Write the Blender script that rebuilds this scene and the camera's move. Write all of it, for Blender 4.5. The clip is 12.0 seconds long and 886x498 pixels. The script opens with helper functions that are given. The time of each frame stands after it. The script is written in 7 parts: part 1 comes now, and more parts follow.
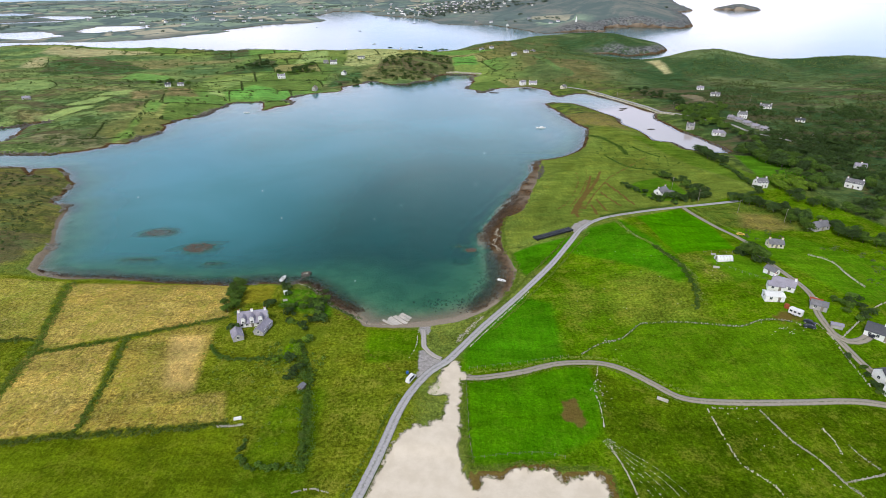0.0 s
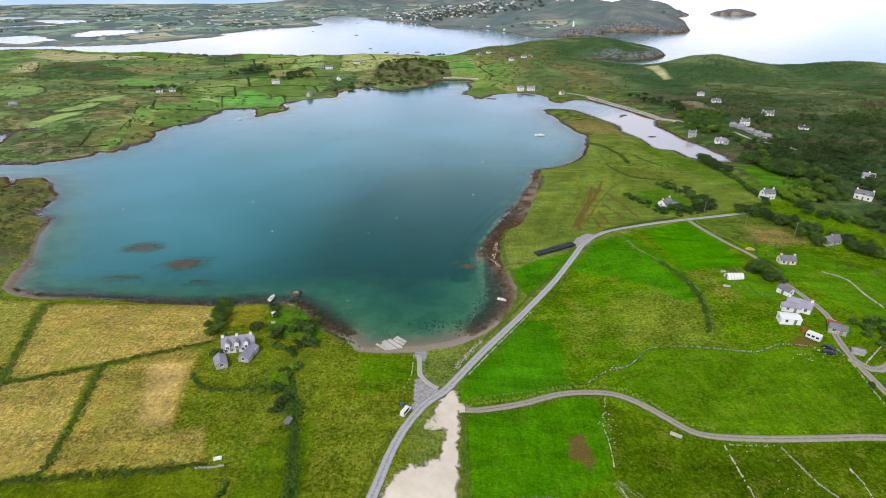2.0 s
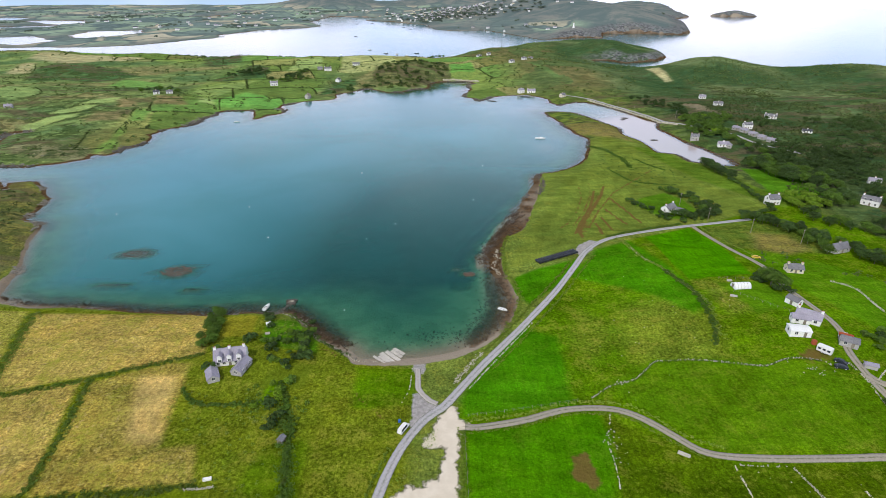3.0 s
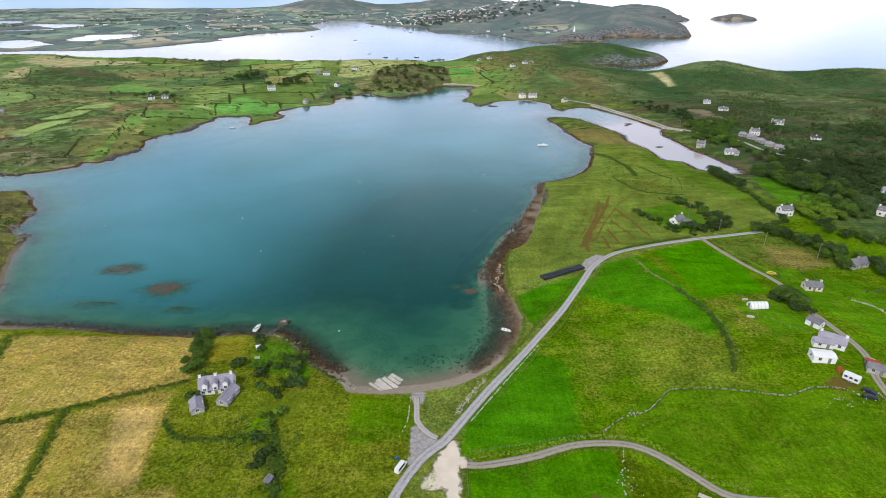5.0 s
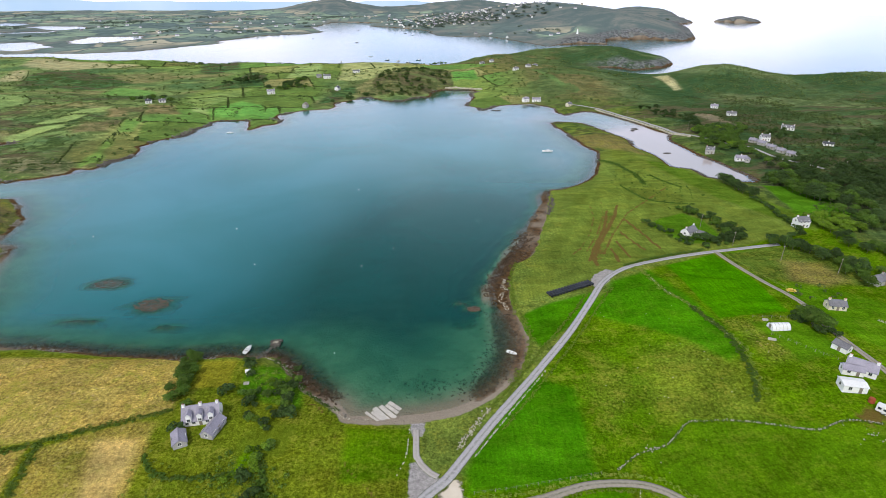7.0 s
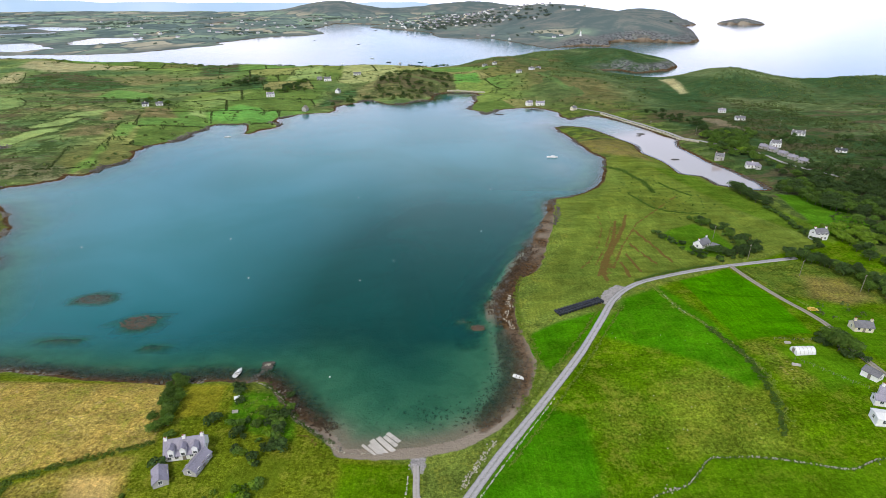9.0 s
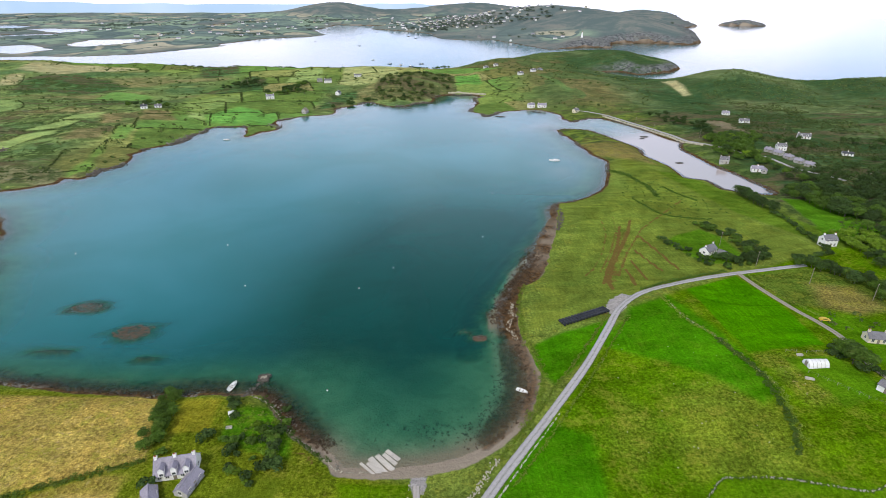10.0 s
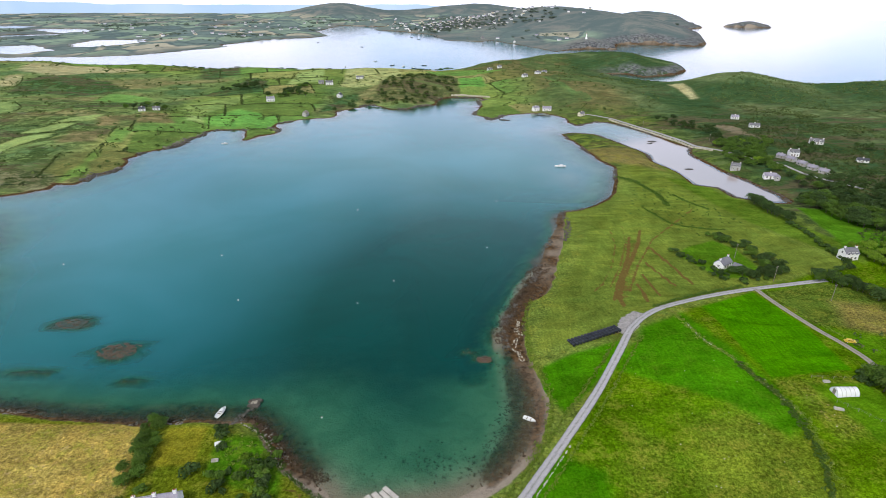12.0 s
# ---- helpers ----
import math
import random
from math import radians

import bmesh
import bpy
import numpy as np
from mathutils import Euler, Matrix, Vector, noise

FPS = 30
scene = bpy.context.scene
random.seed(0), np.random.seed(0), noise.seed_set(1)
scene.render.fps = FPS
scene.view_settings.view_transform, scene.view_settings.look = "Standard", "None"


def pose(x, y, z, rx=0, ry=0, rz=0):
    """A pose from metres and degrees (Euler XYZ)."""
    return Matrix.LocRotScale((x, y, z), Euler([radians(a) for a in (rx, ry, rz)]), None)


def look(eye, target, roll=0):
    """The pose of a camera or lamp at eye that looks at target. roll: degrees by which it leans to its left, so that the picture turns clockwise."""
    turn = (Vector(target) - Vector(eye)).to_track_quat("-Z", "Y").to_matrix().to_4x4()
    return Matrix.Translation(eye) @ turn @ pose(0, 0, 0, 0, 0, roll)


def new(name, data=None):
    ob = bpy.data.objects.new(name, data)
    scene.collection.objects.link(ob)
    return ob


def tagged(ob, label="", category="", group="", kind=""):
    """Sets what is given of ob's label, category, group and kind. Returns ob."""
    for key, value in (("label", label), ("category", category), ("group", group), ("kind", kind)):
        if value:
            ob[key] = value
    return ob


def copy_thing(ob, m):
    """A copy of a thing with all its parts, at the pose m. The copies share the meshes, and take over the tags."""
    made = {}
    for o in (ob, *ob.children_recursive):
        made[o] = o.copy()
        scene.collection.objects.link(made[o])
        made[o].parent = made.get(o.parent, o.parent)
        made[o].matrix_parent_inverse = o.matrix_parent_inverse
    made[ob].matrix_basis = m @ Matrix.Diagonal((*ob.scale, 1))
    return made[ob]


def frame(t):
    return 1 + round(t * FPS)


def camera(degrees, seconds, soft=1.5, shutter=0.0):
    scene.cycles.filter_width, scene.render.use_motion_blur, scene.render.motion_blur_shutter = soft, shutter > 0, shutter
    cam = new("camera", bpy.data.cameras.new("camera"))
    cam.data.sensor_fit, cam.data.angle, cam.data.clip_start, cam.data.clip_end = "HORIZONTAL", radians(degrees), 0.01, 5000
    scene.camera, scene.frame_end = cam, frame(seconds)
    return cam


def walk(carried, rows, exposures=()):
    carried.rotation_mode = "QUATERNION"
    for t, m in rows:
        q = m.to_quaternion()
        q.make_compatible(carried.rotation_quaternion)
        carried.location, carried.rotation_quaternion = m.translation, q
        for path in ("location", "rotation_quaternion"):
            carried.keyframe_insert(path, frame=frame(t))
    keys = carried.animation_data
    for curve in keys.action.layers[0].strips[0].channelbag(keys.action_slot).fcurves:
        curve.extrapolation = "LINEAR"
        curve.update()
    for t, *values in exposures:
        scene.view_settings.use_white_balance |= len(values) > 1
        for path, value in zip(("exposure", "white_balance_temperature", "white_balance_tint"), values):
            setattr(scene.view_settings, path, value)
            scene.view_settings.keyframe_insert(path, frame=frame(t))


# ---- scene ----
cam = camera(78.9, 12.0, soft=0.6)
PATH = [
    (0, (0.741, -1.276, 120.738), (0.725, 0.52, 119.859), 0.1),
    (0.5, (0.76, 2.016, 120.814), (0.747, 3.814, 119.938), 0.2),
    (1, (0.715, 5.363, 120.914), (0.706, 7.162, 120.041), 0.2),
    (1.5, (0.649, 8.719, 121.038), (0.642, 10.519, 120.168), 0.2),
    (2, (0.628, 12.038, 121.157), (0.623, 13.84, 120.289), 0.2),
    (2.5, (0.635, 15.368, 121.242), (0.631, 17.171, 120.376), 0.2),
    (3, (0.628, 18.685, 121.31), (0.625, 20.488, 120.446), 0.3),
    (5, (0.438, 31.808, 121.644), (0.435, 33.615, 120.789), 0.3),
    (5.5, (0.434, 35.194, 121.629), (0.43, 37.002, 120.774), 0.3),
    (6, (0.457, 38.627, 121.597), (0.452, 40.435, 120.744), 0.3),
    (6.5, (0.498, 41.995, 121.612), (0.491, 43.805, 120.761), 0.3),
    (7, (0.442, 45.304, 121.649), (0.432, 47.115, 120.8), 0.3),
    (9, (-0.115, 58.542, 121.923), (-0.13, 60.355, 121.078), 0.4),
    (9.5, (-0.24, 61.805, 121.953), (-0.255, 63.618, 121.109), 0.4),
    (10, (-0.347, 65.021, 122.011), (-0.365, 66.835, 121.17), 0.4),
    (10.5, (-0.439, 68.193, 122.074), (-0.459, 70.007, 121.234), 0.5),
    (11, (-0.532, 71.388, 122.135), (-0.555, 73.203, 121.294), 0.5),
    (11.5, (-0.577, 74.636, 122.204), (-0.601, 76.45, 121.364), 0.5),
    (12, (-0.598, 77.962, 122.249), (-0.625, 79.778, 121.41), 0.5),
]
walk(cam, [(t, look(eye, target, roll)) for t, eye, target, roll in PATH])

# ---- daylight: a bright overcast sky and a broad veiled sun ----
SUN_HEIGHT, SUN_TURN = 48, 205
world = bpy.data.worlds.new("overcast_sky")
scene.world = world
world.use_nodes = True
wn, wl = world.node_tree.nodes, world.node_tree.links
wn.clear()
w_out, w_back = wn.new("ShaderNodeOutputWorld"), wn.new("ShaderNodeBackground")
w_sky = wn.new("ShaderNodeTexSky")
w_sky.sky_type, w_sky.sun_disc = "NISHITA", False
w_sky.sun_elevation, w_sky.sun_rotation = radians(SUN_HEIGHT), radians(SUN_TURN)
w_co, w_map = wn.new("ShaderNodeTexCoord"), wn.new("ShaderNodeMapping")
w_map.inputs["Scale"].default_value = (1.0, 1.0, 2.2)
w_cloud, w_ramp = wn.new("ShaderNodeTexNoise"), wn.new("ShaderNodeValToRGB")
w_cloud.inputs["Scale"].default_value, w_cloud.inputs["Detail"].default_value, w_cloud.inputs["Roughness"].default_value = 2.6, 6, 0.55
w_ramp.color_ramp.elements[0].position, w_ramp.color_ramp.elements[0].color = 0.36, (5.6, 6.8, 9.2, 1)
w_ramp.color_ramp.elements[1].position, w_ramp.color_ramp.elements[1].color = 0.66, (10.1, 9.9, 11.2, 1)
w_mix = wn.new("ShaderNodeMixRGB")
w_mix.inputs["Fac"].default_value = 0.86
w_back.inputs["Strength"].default_value = 0.1
wl.new(w_co.outputs["Generated"], w_map.inputs["Vector"])
wl.new(w_map.outputs["Vector"], w_cloud.inputs["Vector"])
wl.new(w_cloud.outputs["Fac"], w_ramp.inputs["Fac"])
wl.new(w_sky.outputs["Color"], w_mix.inputs["Color1"])
# the cloud sheet is brighter low down than overhead
w_sep, w_gain, w_low = wn.new("ShaderNodeSeparateXYZ"), wn.new("ShaderNodeVectorMath"), wn.new("ShaderNodeMapRange")
w_low.interpolation_type = "SMOOTHSTEP"
for key_, value_ in (("From Min", 0.16), ("From Max", 0.62), ("To Min", 1.36), ("To Max", 0.36)):
    w_low.inputs[key_].default_value = value_
w_gain.operation = "SCALE"
wl.new(w_co.outputs["Generated"], w_sep.inputs[0])
wl.new(w_sep.outputs["Z"], w_low.inputs["Value"])
wl.new(w_ramp.outputs["Color"], w_gain.inputs[0])
wl.new(w_low.outputs[0], w_gain.inputs["Scale"])
wl.new(w_gain.outputs[0], w_mix.inputs["Color2"])
wl.new(w_mix.outputs["Color"], w_back.inputs["Color"])
wl.new(w_back.outputs["Background"], w_out.inputs["Surface"])
sun_data = bpy.data.lights.new("sun", "SUN")
sun_data.energy, sun_data.angle, sun_data.color = 1.9, radians(12), (1.0, 0.95, 0.84)
sun = new("sun", sun_data)
sun_from = Vector((math.sin(radians(SUN_TURN)) * math.cos(radians(SUN_HEIGHT)), math.cos(radians(SUN_TURN)) * math.cos(radians(SUN_HEIGHT)), math.sin(radians(SUN_HEIGHT))))
sun.matrix_world = look(sun_from * 400, (0, 0, 0))
scene.view_settings.exposure = 0.46

# ---- materials ----


class Nodes:
    """A short way to write node materials."""

    def __init__(self, name):
        self.mat = bpy.data.materials.new(name)
        self.mat.use_nodes = True
        self.tree = self.mat.node_tree
        self.tree.nodes.clear()
        self.out = self.tree.nodes.new("ShaderNodeOutputMaterial")

    def add(self, kind, ins=None, operation=None, blend_type=None, interpolation_type=None, attribute_name=None, use_clamp=None):
        n = self.tree.nodes.new("ShaderNode" + kind)
        if operation is not None:
            n.operation = operation
        if blend_type is not None:
            n.blend_type = blend_type
        if interpolation_type is not None:
            n.interpolation_type = interpolation_type
        if attribute_name is not None:
            n.attribute_name = attribute_name
        if use_clamp is not None:
            n.use_clamp = use_clamp
        for k, v in (ins or {}).items():
            self.put(n.inputs[k], v)
        return n

    def put(self, socket, v):
        if isinstance(v, bpy.types.NodeSocket):
            self.tree.links.new(v, socket)
        elif isinstance(v, (tuple, list)) and len(v) == 3 and socket.type == "RGBA":
            socket.default_value = (*v, 1)
        else:
            socket.default_value = v

    def place(self):
        return self.add("NewGeometry").outputs["Position"]

    def local(self):
        return self.add("TexCoord").outputs["Object"]

    def noise(self, where, scale, detail=4, rough=0.55, warp=0.0):
        return self.add("TexNoise", {"Vector": where, "Scale": scale, "Detail": detail, "Roughness": rough, "Distortion": warp}).outputs["Fac"]

    def ramp(self, fac, lo, hi, a=0.0, b=1.0):
        return self.add("MapRange", {"Value": fac, "From Min": lo, "From Max": hi, "To Min": a, "To Max": b}, interpolation_type="SMOOTHSTEP").outputs["Result"]

    def mix(self, fac, a, b, mode="MIX"):
        return self.add("MixRGB", {"Fac": fac, "Color1": a, "Color2": b}, blend_type=mode).outputs["Color"]

    def math(self, op, a, b=0.0, clamp=False):
        return self.add("Math", {0: a, 1: b}, operation=op, use_clamp=clamp).outputs[0]

    def scaled(self, colour, k):
        return self.add("VectorMath", {0: colour, "Scale": k}, operation="SCALE").outputs[0]

    def attr(self, name, what="Fac"):
        return self.add("Attribute", attribute_name=name).outputs[what]

    def bump(self, h, strength, distance):
        return self.add("Bump", {"Height": h, "Strength": strength, "Distance": distance}).outputs["Normal"]

    def finish(self, colour, rough=0.8, normal=None, metal=0.0, spec=0.3, **more):
        b = self.add("BsdfPrincipled", {"Base Color": colour, "Roughness": rough, "Metallic": metal, "Specular IOR Level": spec, **more})
        if normal is not None:
            self.put(b.inputs["Normal"], normal)
        self.tree.links.new(b.outputs[0], self.out.inputs["Surface"])
        return self.mat


def plain(name, colour, rough=0.7, grain=6.0, vary=0.25, metal=0.0, spec=0.3, relief=0.02, random_tint=0.0):
    """A surface with fine grain and broad stains of one colour."""
    n = Nodes(name)
    p = n.place()
    k = n.math("ADD", n.ramp(n.noise(p, grain, 5), 0.25, 0.75, 1 - vary, 1 + vary * 0.6), n.ramp(n.noise(p, grain / 9, 3), 0.3, 0.7, -vary * 0.6, vary * 0.4))
    if random_tint:
        k = n.math("MULTIPLY", k, n.ramp(n.add("ObjectInfo").outputs["Random"], 0, 1, 1 - random_tint, 1 + random_tint))
    return n.finish(n.scaled(n.mix(0, colour, colour), k), rough, n.bump(n.noise(p, grain * 2, 4), 0.5, relief), metal, spec)


def ground_material():
    n = Nodes("ground_cover")
    p = n.place()
    cover, tuft, heath, shore, sand, bare = (n.attr("cover", "Color"), n.attr("tussock"), n.attr("heath"), n.attr("shore"), n.attr("sand"), n.attr("bare"))
    steep = n.add("SeparateXYZ", {0: n.add("NewGeometry").outputs["Normal"]}).outputs["Z"]
    high = n.add("SeparateXYZ", {0: p}).outputs["Z"]
    fine, blades, mid, wide = n.noise(p, 1.1, 6, 0.7), n.noise(p, 3.2, 4, 0.7), n.noise(p, 0.16, 5, 0.6, 0.4), n.noise(p, 0.035, 4, 0.55)
    # grass: soft patches of richer and yellower growth, grazed streaks, and fine tufts that grow coarser with the tussocks
    col = n.mix(n.ramp(n.noise(p, 0.055, 5, 0.6, 0.8), 0.42, 0.66, 0.0, 0.55), cover, n.scaled(n.mix(1.0, cover, (1.0, 0.86, 0.8), "MULTIPLY"), 1.42))
    col = n.mix(n.ramp(n.noise(p, 0.11, 5, 0.6, 0.5), 0.5, 0.72, 0.0, 0.5), col, n.mix(1.0, col, (0.60, 0.74, 0.75), "MULTIPLY"))
    lean = n.add("Mapping", {"Vector": p, "Rotation": (0, 0, 0.5), "Scale": (0.9, 0.12, 0.3)}).outputs[0]
    col = n.scaled(col, n.ramp(n.noise(lean, 1.0, 4, 0.6), 0.3, 0.7, 0.88, 1.12))
    swing = n.math("MULTIPLY", n.math("SUBTRACT", fine, 0.5), n.ramp(tuft, 0.0, 0.9, 1.2, 3.4))
    col = n.scaled(col, n.math("ADD", n.math("ADD", 1.0, swing), n.ramp(wide, 0.3, 0.7, -0.10, 0.10)))
    col = n.scaled(col, n.math("ADD", 1.0, n.math("MULTIPLY", n.math("SUBTRACT", blades, 0.5), n.ramp(tuft, 0.0, 0.9, 1.1, 2.8))))
    col = n.mix(1.0, col, (0.012, 0.018, 0.001), "LIGHTEN")
    # clumps of taller growth, with the shade of the gaps between them painted in
    clumps, knots = n.noise(p, 0.85, 3, 0.6, 0.3), n.noise(p, 2.6, 2, 0.6)
    col = n.scaled(col, n.math("ADD", 1.0, n.math("MULTIPLY", n.ramp(clumps, 0.36, 0.64, -0.24, 0.20), n.ramp(tuft, 0.0, 0.6, 0.25, 1.0))))
    col = n.scaled(col, n.ramp(knots, 0.30, 0.70, 0.86, 1.14))
    col = n.mix(n.math("MULTIPLY", n.ramp(n.noise(p, 1.7, 2, 0.5), 0.66, 0.72, 0.0, 0.28), n.ramp(tuft, 0.05, 0.5)), col, (0.30, 0.31, 0.06))
    drift = n.add("Mapping", {"Vector": p, "Rotation": (0, 0, -0.6), "Scale": (0.035, 0.09, 0.05)}).outputs[0]
    col = n.scaled(col, n.ramp(n.noise(drift, 1.0, 5, 0.62, 1.2), 0.32, 0.68, 0.76, 1.22))
    # drier and paler tussocks, then coarse dark ones
    dry = n.math("MULTIPLY", n.ramp(n.math("ADD", n.math("MULTIPLY", fine, 0.55), n.math("MULTIPLY", mid, 0.6)), 0.56, 0.72), tuft, True)
    col = n.mix(dry, col, n.mix(n.ramp(blades, 0.3, 0.7), (0.20, 0.20, 0.018), (0.40, 0.36, 0.075)))
    rank = n.math("MULTIPLY", n.ramp(n.noise(p, 0.42, 5, 0.65), 0.56, 0.68), tuft, True)
    col = n.mix(n.math("MULTIPLY", rank, 0.6), col, n.mix(1.0, cover, (0.42, 0.62, 0.4), "MULTIPLY"))
    col = n.mix(1.0, col, (0.93, 0.99, 0.80), "MULTIPLY")
    # heath: bracken, gorse and heather among grass
    brush = n.math("MULTIPLY", n.ramp(n.noise(p, 0.075, 7, 0.68, 0.6), 0.44, 0.56), heath, True)
    bush = n.mix(n.ramp(n.noise(p, 0.5, 5, 0.7), 0.35, 0.68), (0.022, 0.048, 0.014), (0.078, 0.118, 0.036))
    bush = n.mix(n.ramp(n.noise(p, 0.022, 4, 0.6), 0.52, 0.68), bush, n.mix(n.ramp(n.noise(p, 0.4, 5, 0.7), 0.35, 0.68), (0.070, 0.062, 0.026), (0.150, 0.125, 0.055)))
    col = n.mix(brush, col, bush)
    fell = n.add("Mapping", {"Vector": p, "Rotation": (0, 0, 0.65), "Scale": (0.011, 0.030, 0.0)}).outputs[0]
    moorland = n.ramp(heath, 0.3, 0.75)
    col = n.mix(n.math("MULTIPLY", n.ramp(n.noise(fell, 1.0, 7, 0.66, 0.8), 0.50, 0.60, 0.0, 0.75), moorland), col, n.mix(n.ramp(n.noise(p, 0.3, 5, 0.7), 0.3, 0.7), (0.070, 0.062, 0.036), (0.150, 0.122, 0.072)))
    col = n.mix(n.math("MULTIPLY", n.ramp(n.noise(fell, 1.9, 7, 0.68, 0.6), 0.56, 0.63, 0.0, 0.8), moorland), col, n.mix(n.ramp(n.noise(p, 0.3, 5, 0.7), 0.3, 0.7), (0.085, 0.140, 0.042), (0.145, 0.190, 0.068)))
    col = n.mix(n.math("MULTIPLY", n.ramp(n.noise(fell, 2.6, 7, 0.7, 0.5), 0.58, 0.64, 0.0, 0.85), moorland), col, (0.020, 0.042, 0.016))
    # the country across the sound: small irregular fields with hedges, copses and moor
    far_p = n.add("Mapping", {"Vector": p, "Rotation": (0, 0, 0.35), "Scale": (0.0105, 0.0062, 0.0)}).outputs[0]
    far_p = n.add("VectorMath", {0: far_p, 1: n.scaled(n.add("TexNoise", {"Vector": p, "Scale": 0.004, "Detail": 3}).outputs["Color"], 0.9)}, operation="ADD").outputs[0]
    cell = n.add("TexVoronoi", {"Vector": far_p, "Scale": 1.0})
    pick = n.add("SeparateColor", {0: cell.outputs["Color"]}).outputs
    # plot, copse and upland base colours carry a painted blue-grey distance haze
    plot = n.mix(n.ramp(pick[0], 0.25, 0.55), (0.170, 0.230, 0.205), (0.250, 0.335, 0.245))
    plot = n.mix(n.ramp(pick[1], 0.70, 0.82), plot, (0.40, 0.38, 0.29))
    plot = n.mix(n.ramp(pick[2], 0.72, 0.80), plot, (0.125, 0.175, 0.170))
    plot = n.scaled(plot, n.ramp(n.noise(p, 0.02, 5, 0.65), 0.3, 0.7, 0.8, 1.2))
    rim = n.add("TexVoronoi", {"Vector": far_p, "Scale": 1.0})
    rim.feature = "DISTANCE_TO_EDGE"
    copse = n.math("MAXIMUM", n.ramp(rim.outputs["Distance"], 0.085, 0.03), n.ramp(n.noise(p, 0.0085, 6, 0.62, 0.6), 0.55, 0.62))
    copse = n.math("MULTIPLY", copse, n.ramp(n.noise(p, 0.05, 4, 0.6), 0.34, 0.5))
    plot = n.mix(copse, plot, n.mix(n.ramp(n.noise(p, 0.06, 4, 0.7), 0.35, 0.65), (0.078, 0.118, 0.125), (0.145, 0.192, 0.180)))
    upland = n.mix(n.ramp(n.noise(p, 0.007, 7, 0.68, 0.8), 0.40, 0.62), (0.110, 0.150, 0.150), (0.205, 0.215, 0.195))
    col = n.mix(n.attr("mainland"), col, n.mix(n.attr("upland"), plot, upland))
    outcrop = n.math("MULTIPLY", n.ramp(n.noise(p, 0.055, 8, 0.75), 0.62, 0.68), n.ramp(heath, 0.45, 0.9), True)
    col = n.mix(n.math("MULTIPLY", outcrop, 0.7), col, (0.16, 0.155, 0.13))
    # tall hay: lodged bright clumps between green gaps
    hay = n.math("MULTIPLY", n.ramp(tuft, 0.64, 0.70), n.ramp(tuft, 0.82, 0.78), True)
    clump = n.ramp(n.noise(p, 0.62, 3, 0.75, 0.6), 0.56, 0.70)
    col = n.mix(n.math("MULTIPLY", n.ramp(n.noise(p, 0.09, 5, 0.65, 0.8), 0.50, 0.66, 0.0, 0.5), hay), col, n.mix(1.0, col, (0.60, 0.86, 0.42), "MULTIPLY"))
    col = n.mix(n.math("MULTIPLY", n.math("MULTIPLY", clump, hay), 0.55), col, n.mix(n.ramp(wide, 0.4, 0.6), (0.52, 0.45, 0.16), (0.56, 0.40, 0.20)))
    # bare trampled earth
    col = n.mix(n.math("MULTIPLY", n.ramp(n.math("ADD", bare, n.math("MULTIPLY", n.math("SUBTRACT", mid, 0.5), 1.1)), 0.3, 0.6), 0.85), col, n.mix(fine, (0.100, 0.060, 0.018), (0.205, 0.128, 0.044)))
    col = n.mix(n.ramp(n.math("ADD", n.attr("gravel"), n.math("MULTIPLY", n.math("SUBTRACT", n.noise(p, 0.5, 6, 0.7), 0.5), 3.0)), -0.3, 0.5), col, n.mix(n.ramp(n.noise(p, 0.8, 6, 0.7), 0.3, 0.7), (0.26, 0.245, 0.24), (0.42, 0.40, 0.39)))
    # rock where it is steep and along the shore
    rock = n.mix(n.ramp(n.noise(p, 0.7, 7, 0.7), 0.3, 0.7), (0.055, 0.052, 0.046), (0.21, 0.20, 0.17))
    bluff = n.math("MULTIPLY", n.attr("crag"), n.ramp(n.noise(p, 0.05, 6, 0.65, 1.0), 0.36, 0.5), True)
    col = n.mix(bluff, col, n.mix(n.ramp(n.noise(p, 0.12, 7, 0.75), 0.35, 0.65), (0.040, 0.046, 0.052), (0.23, 0.235, 0.24)))
    crag = n.ramp(n.math("ADD", steep, n.math("MULTIPLY", n.math("SUBTRACT", mid, 0.5), 0.25)), 0.86, 0.70)
    col = n.mix(crag, col, rock)
    # blown and washed sand
    grit = n.mix(n.ramp(n.noise(p, 0.25, 6, 0.6), 0.3, 0.7), (0.60, 0.53, 0.43), (0.68, 0.61, 0.51))
    edge = n.math("ADD", sand, n.math("MULTIPLY", n.math("SUBTRACT", n.noise(p, 0.28, 7, 0.72), 0.5), 8.0))
    col = n.mix(n.ramp(edge, -0.5, 0.6), col, grit)
    # foreshore and sea bed
    wob = n.math("MULTIPLY", n.math("SUBTRACT", n.noise(p, 0.22, 6, 0.65), 0.5), 7.0)
    line = n.math("ADD", shore, n.math("MULTIPLY", wob, 0.35))
    weedy = n.attr("weed")
    strand = n.mix(weedy, n.mix(fine, (0.24, 0.20, 0.155), (0.38, 0.325, 0.26)), n.mix(n.ramp(n.noise(p, 0.5, 6, 0.7), 0.35, 0.65), (0.030, 0.020, 0.011), (0.150, 0.088, 0.042)))
    strand = n.mix(n.math("MULTIPLY", n.ramp(n.noise(p, 0.6, 6, 0.7), 0.56, 0.66), weedy), strand, rock)
    col = n.mix(n.ramp(line, 1.9, 1.0), col, strand)
    bed = n.mix(n.ramp(n.noise(p, 0.09, 5, 0.6), 0.4, 0.6), (0.26, 0.28, 0.20), (0.36, 0.37, 0.27))
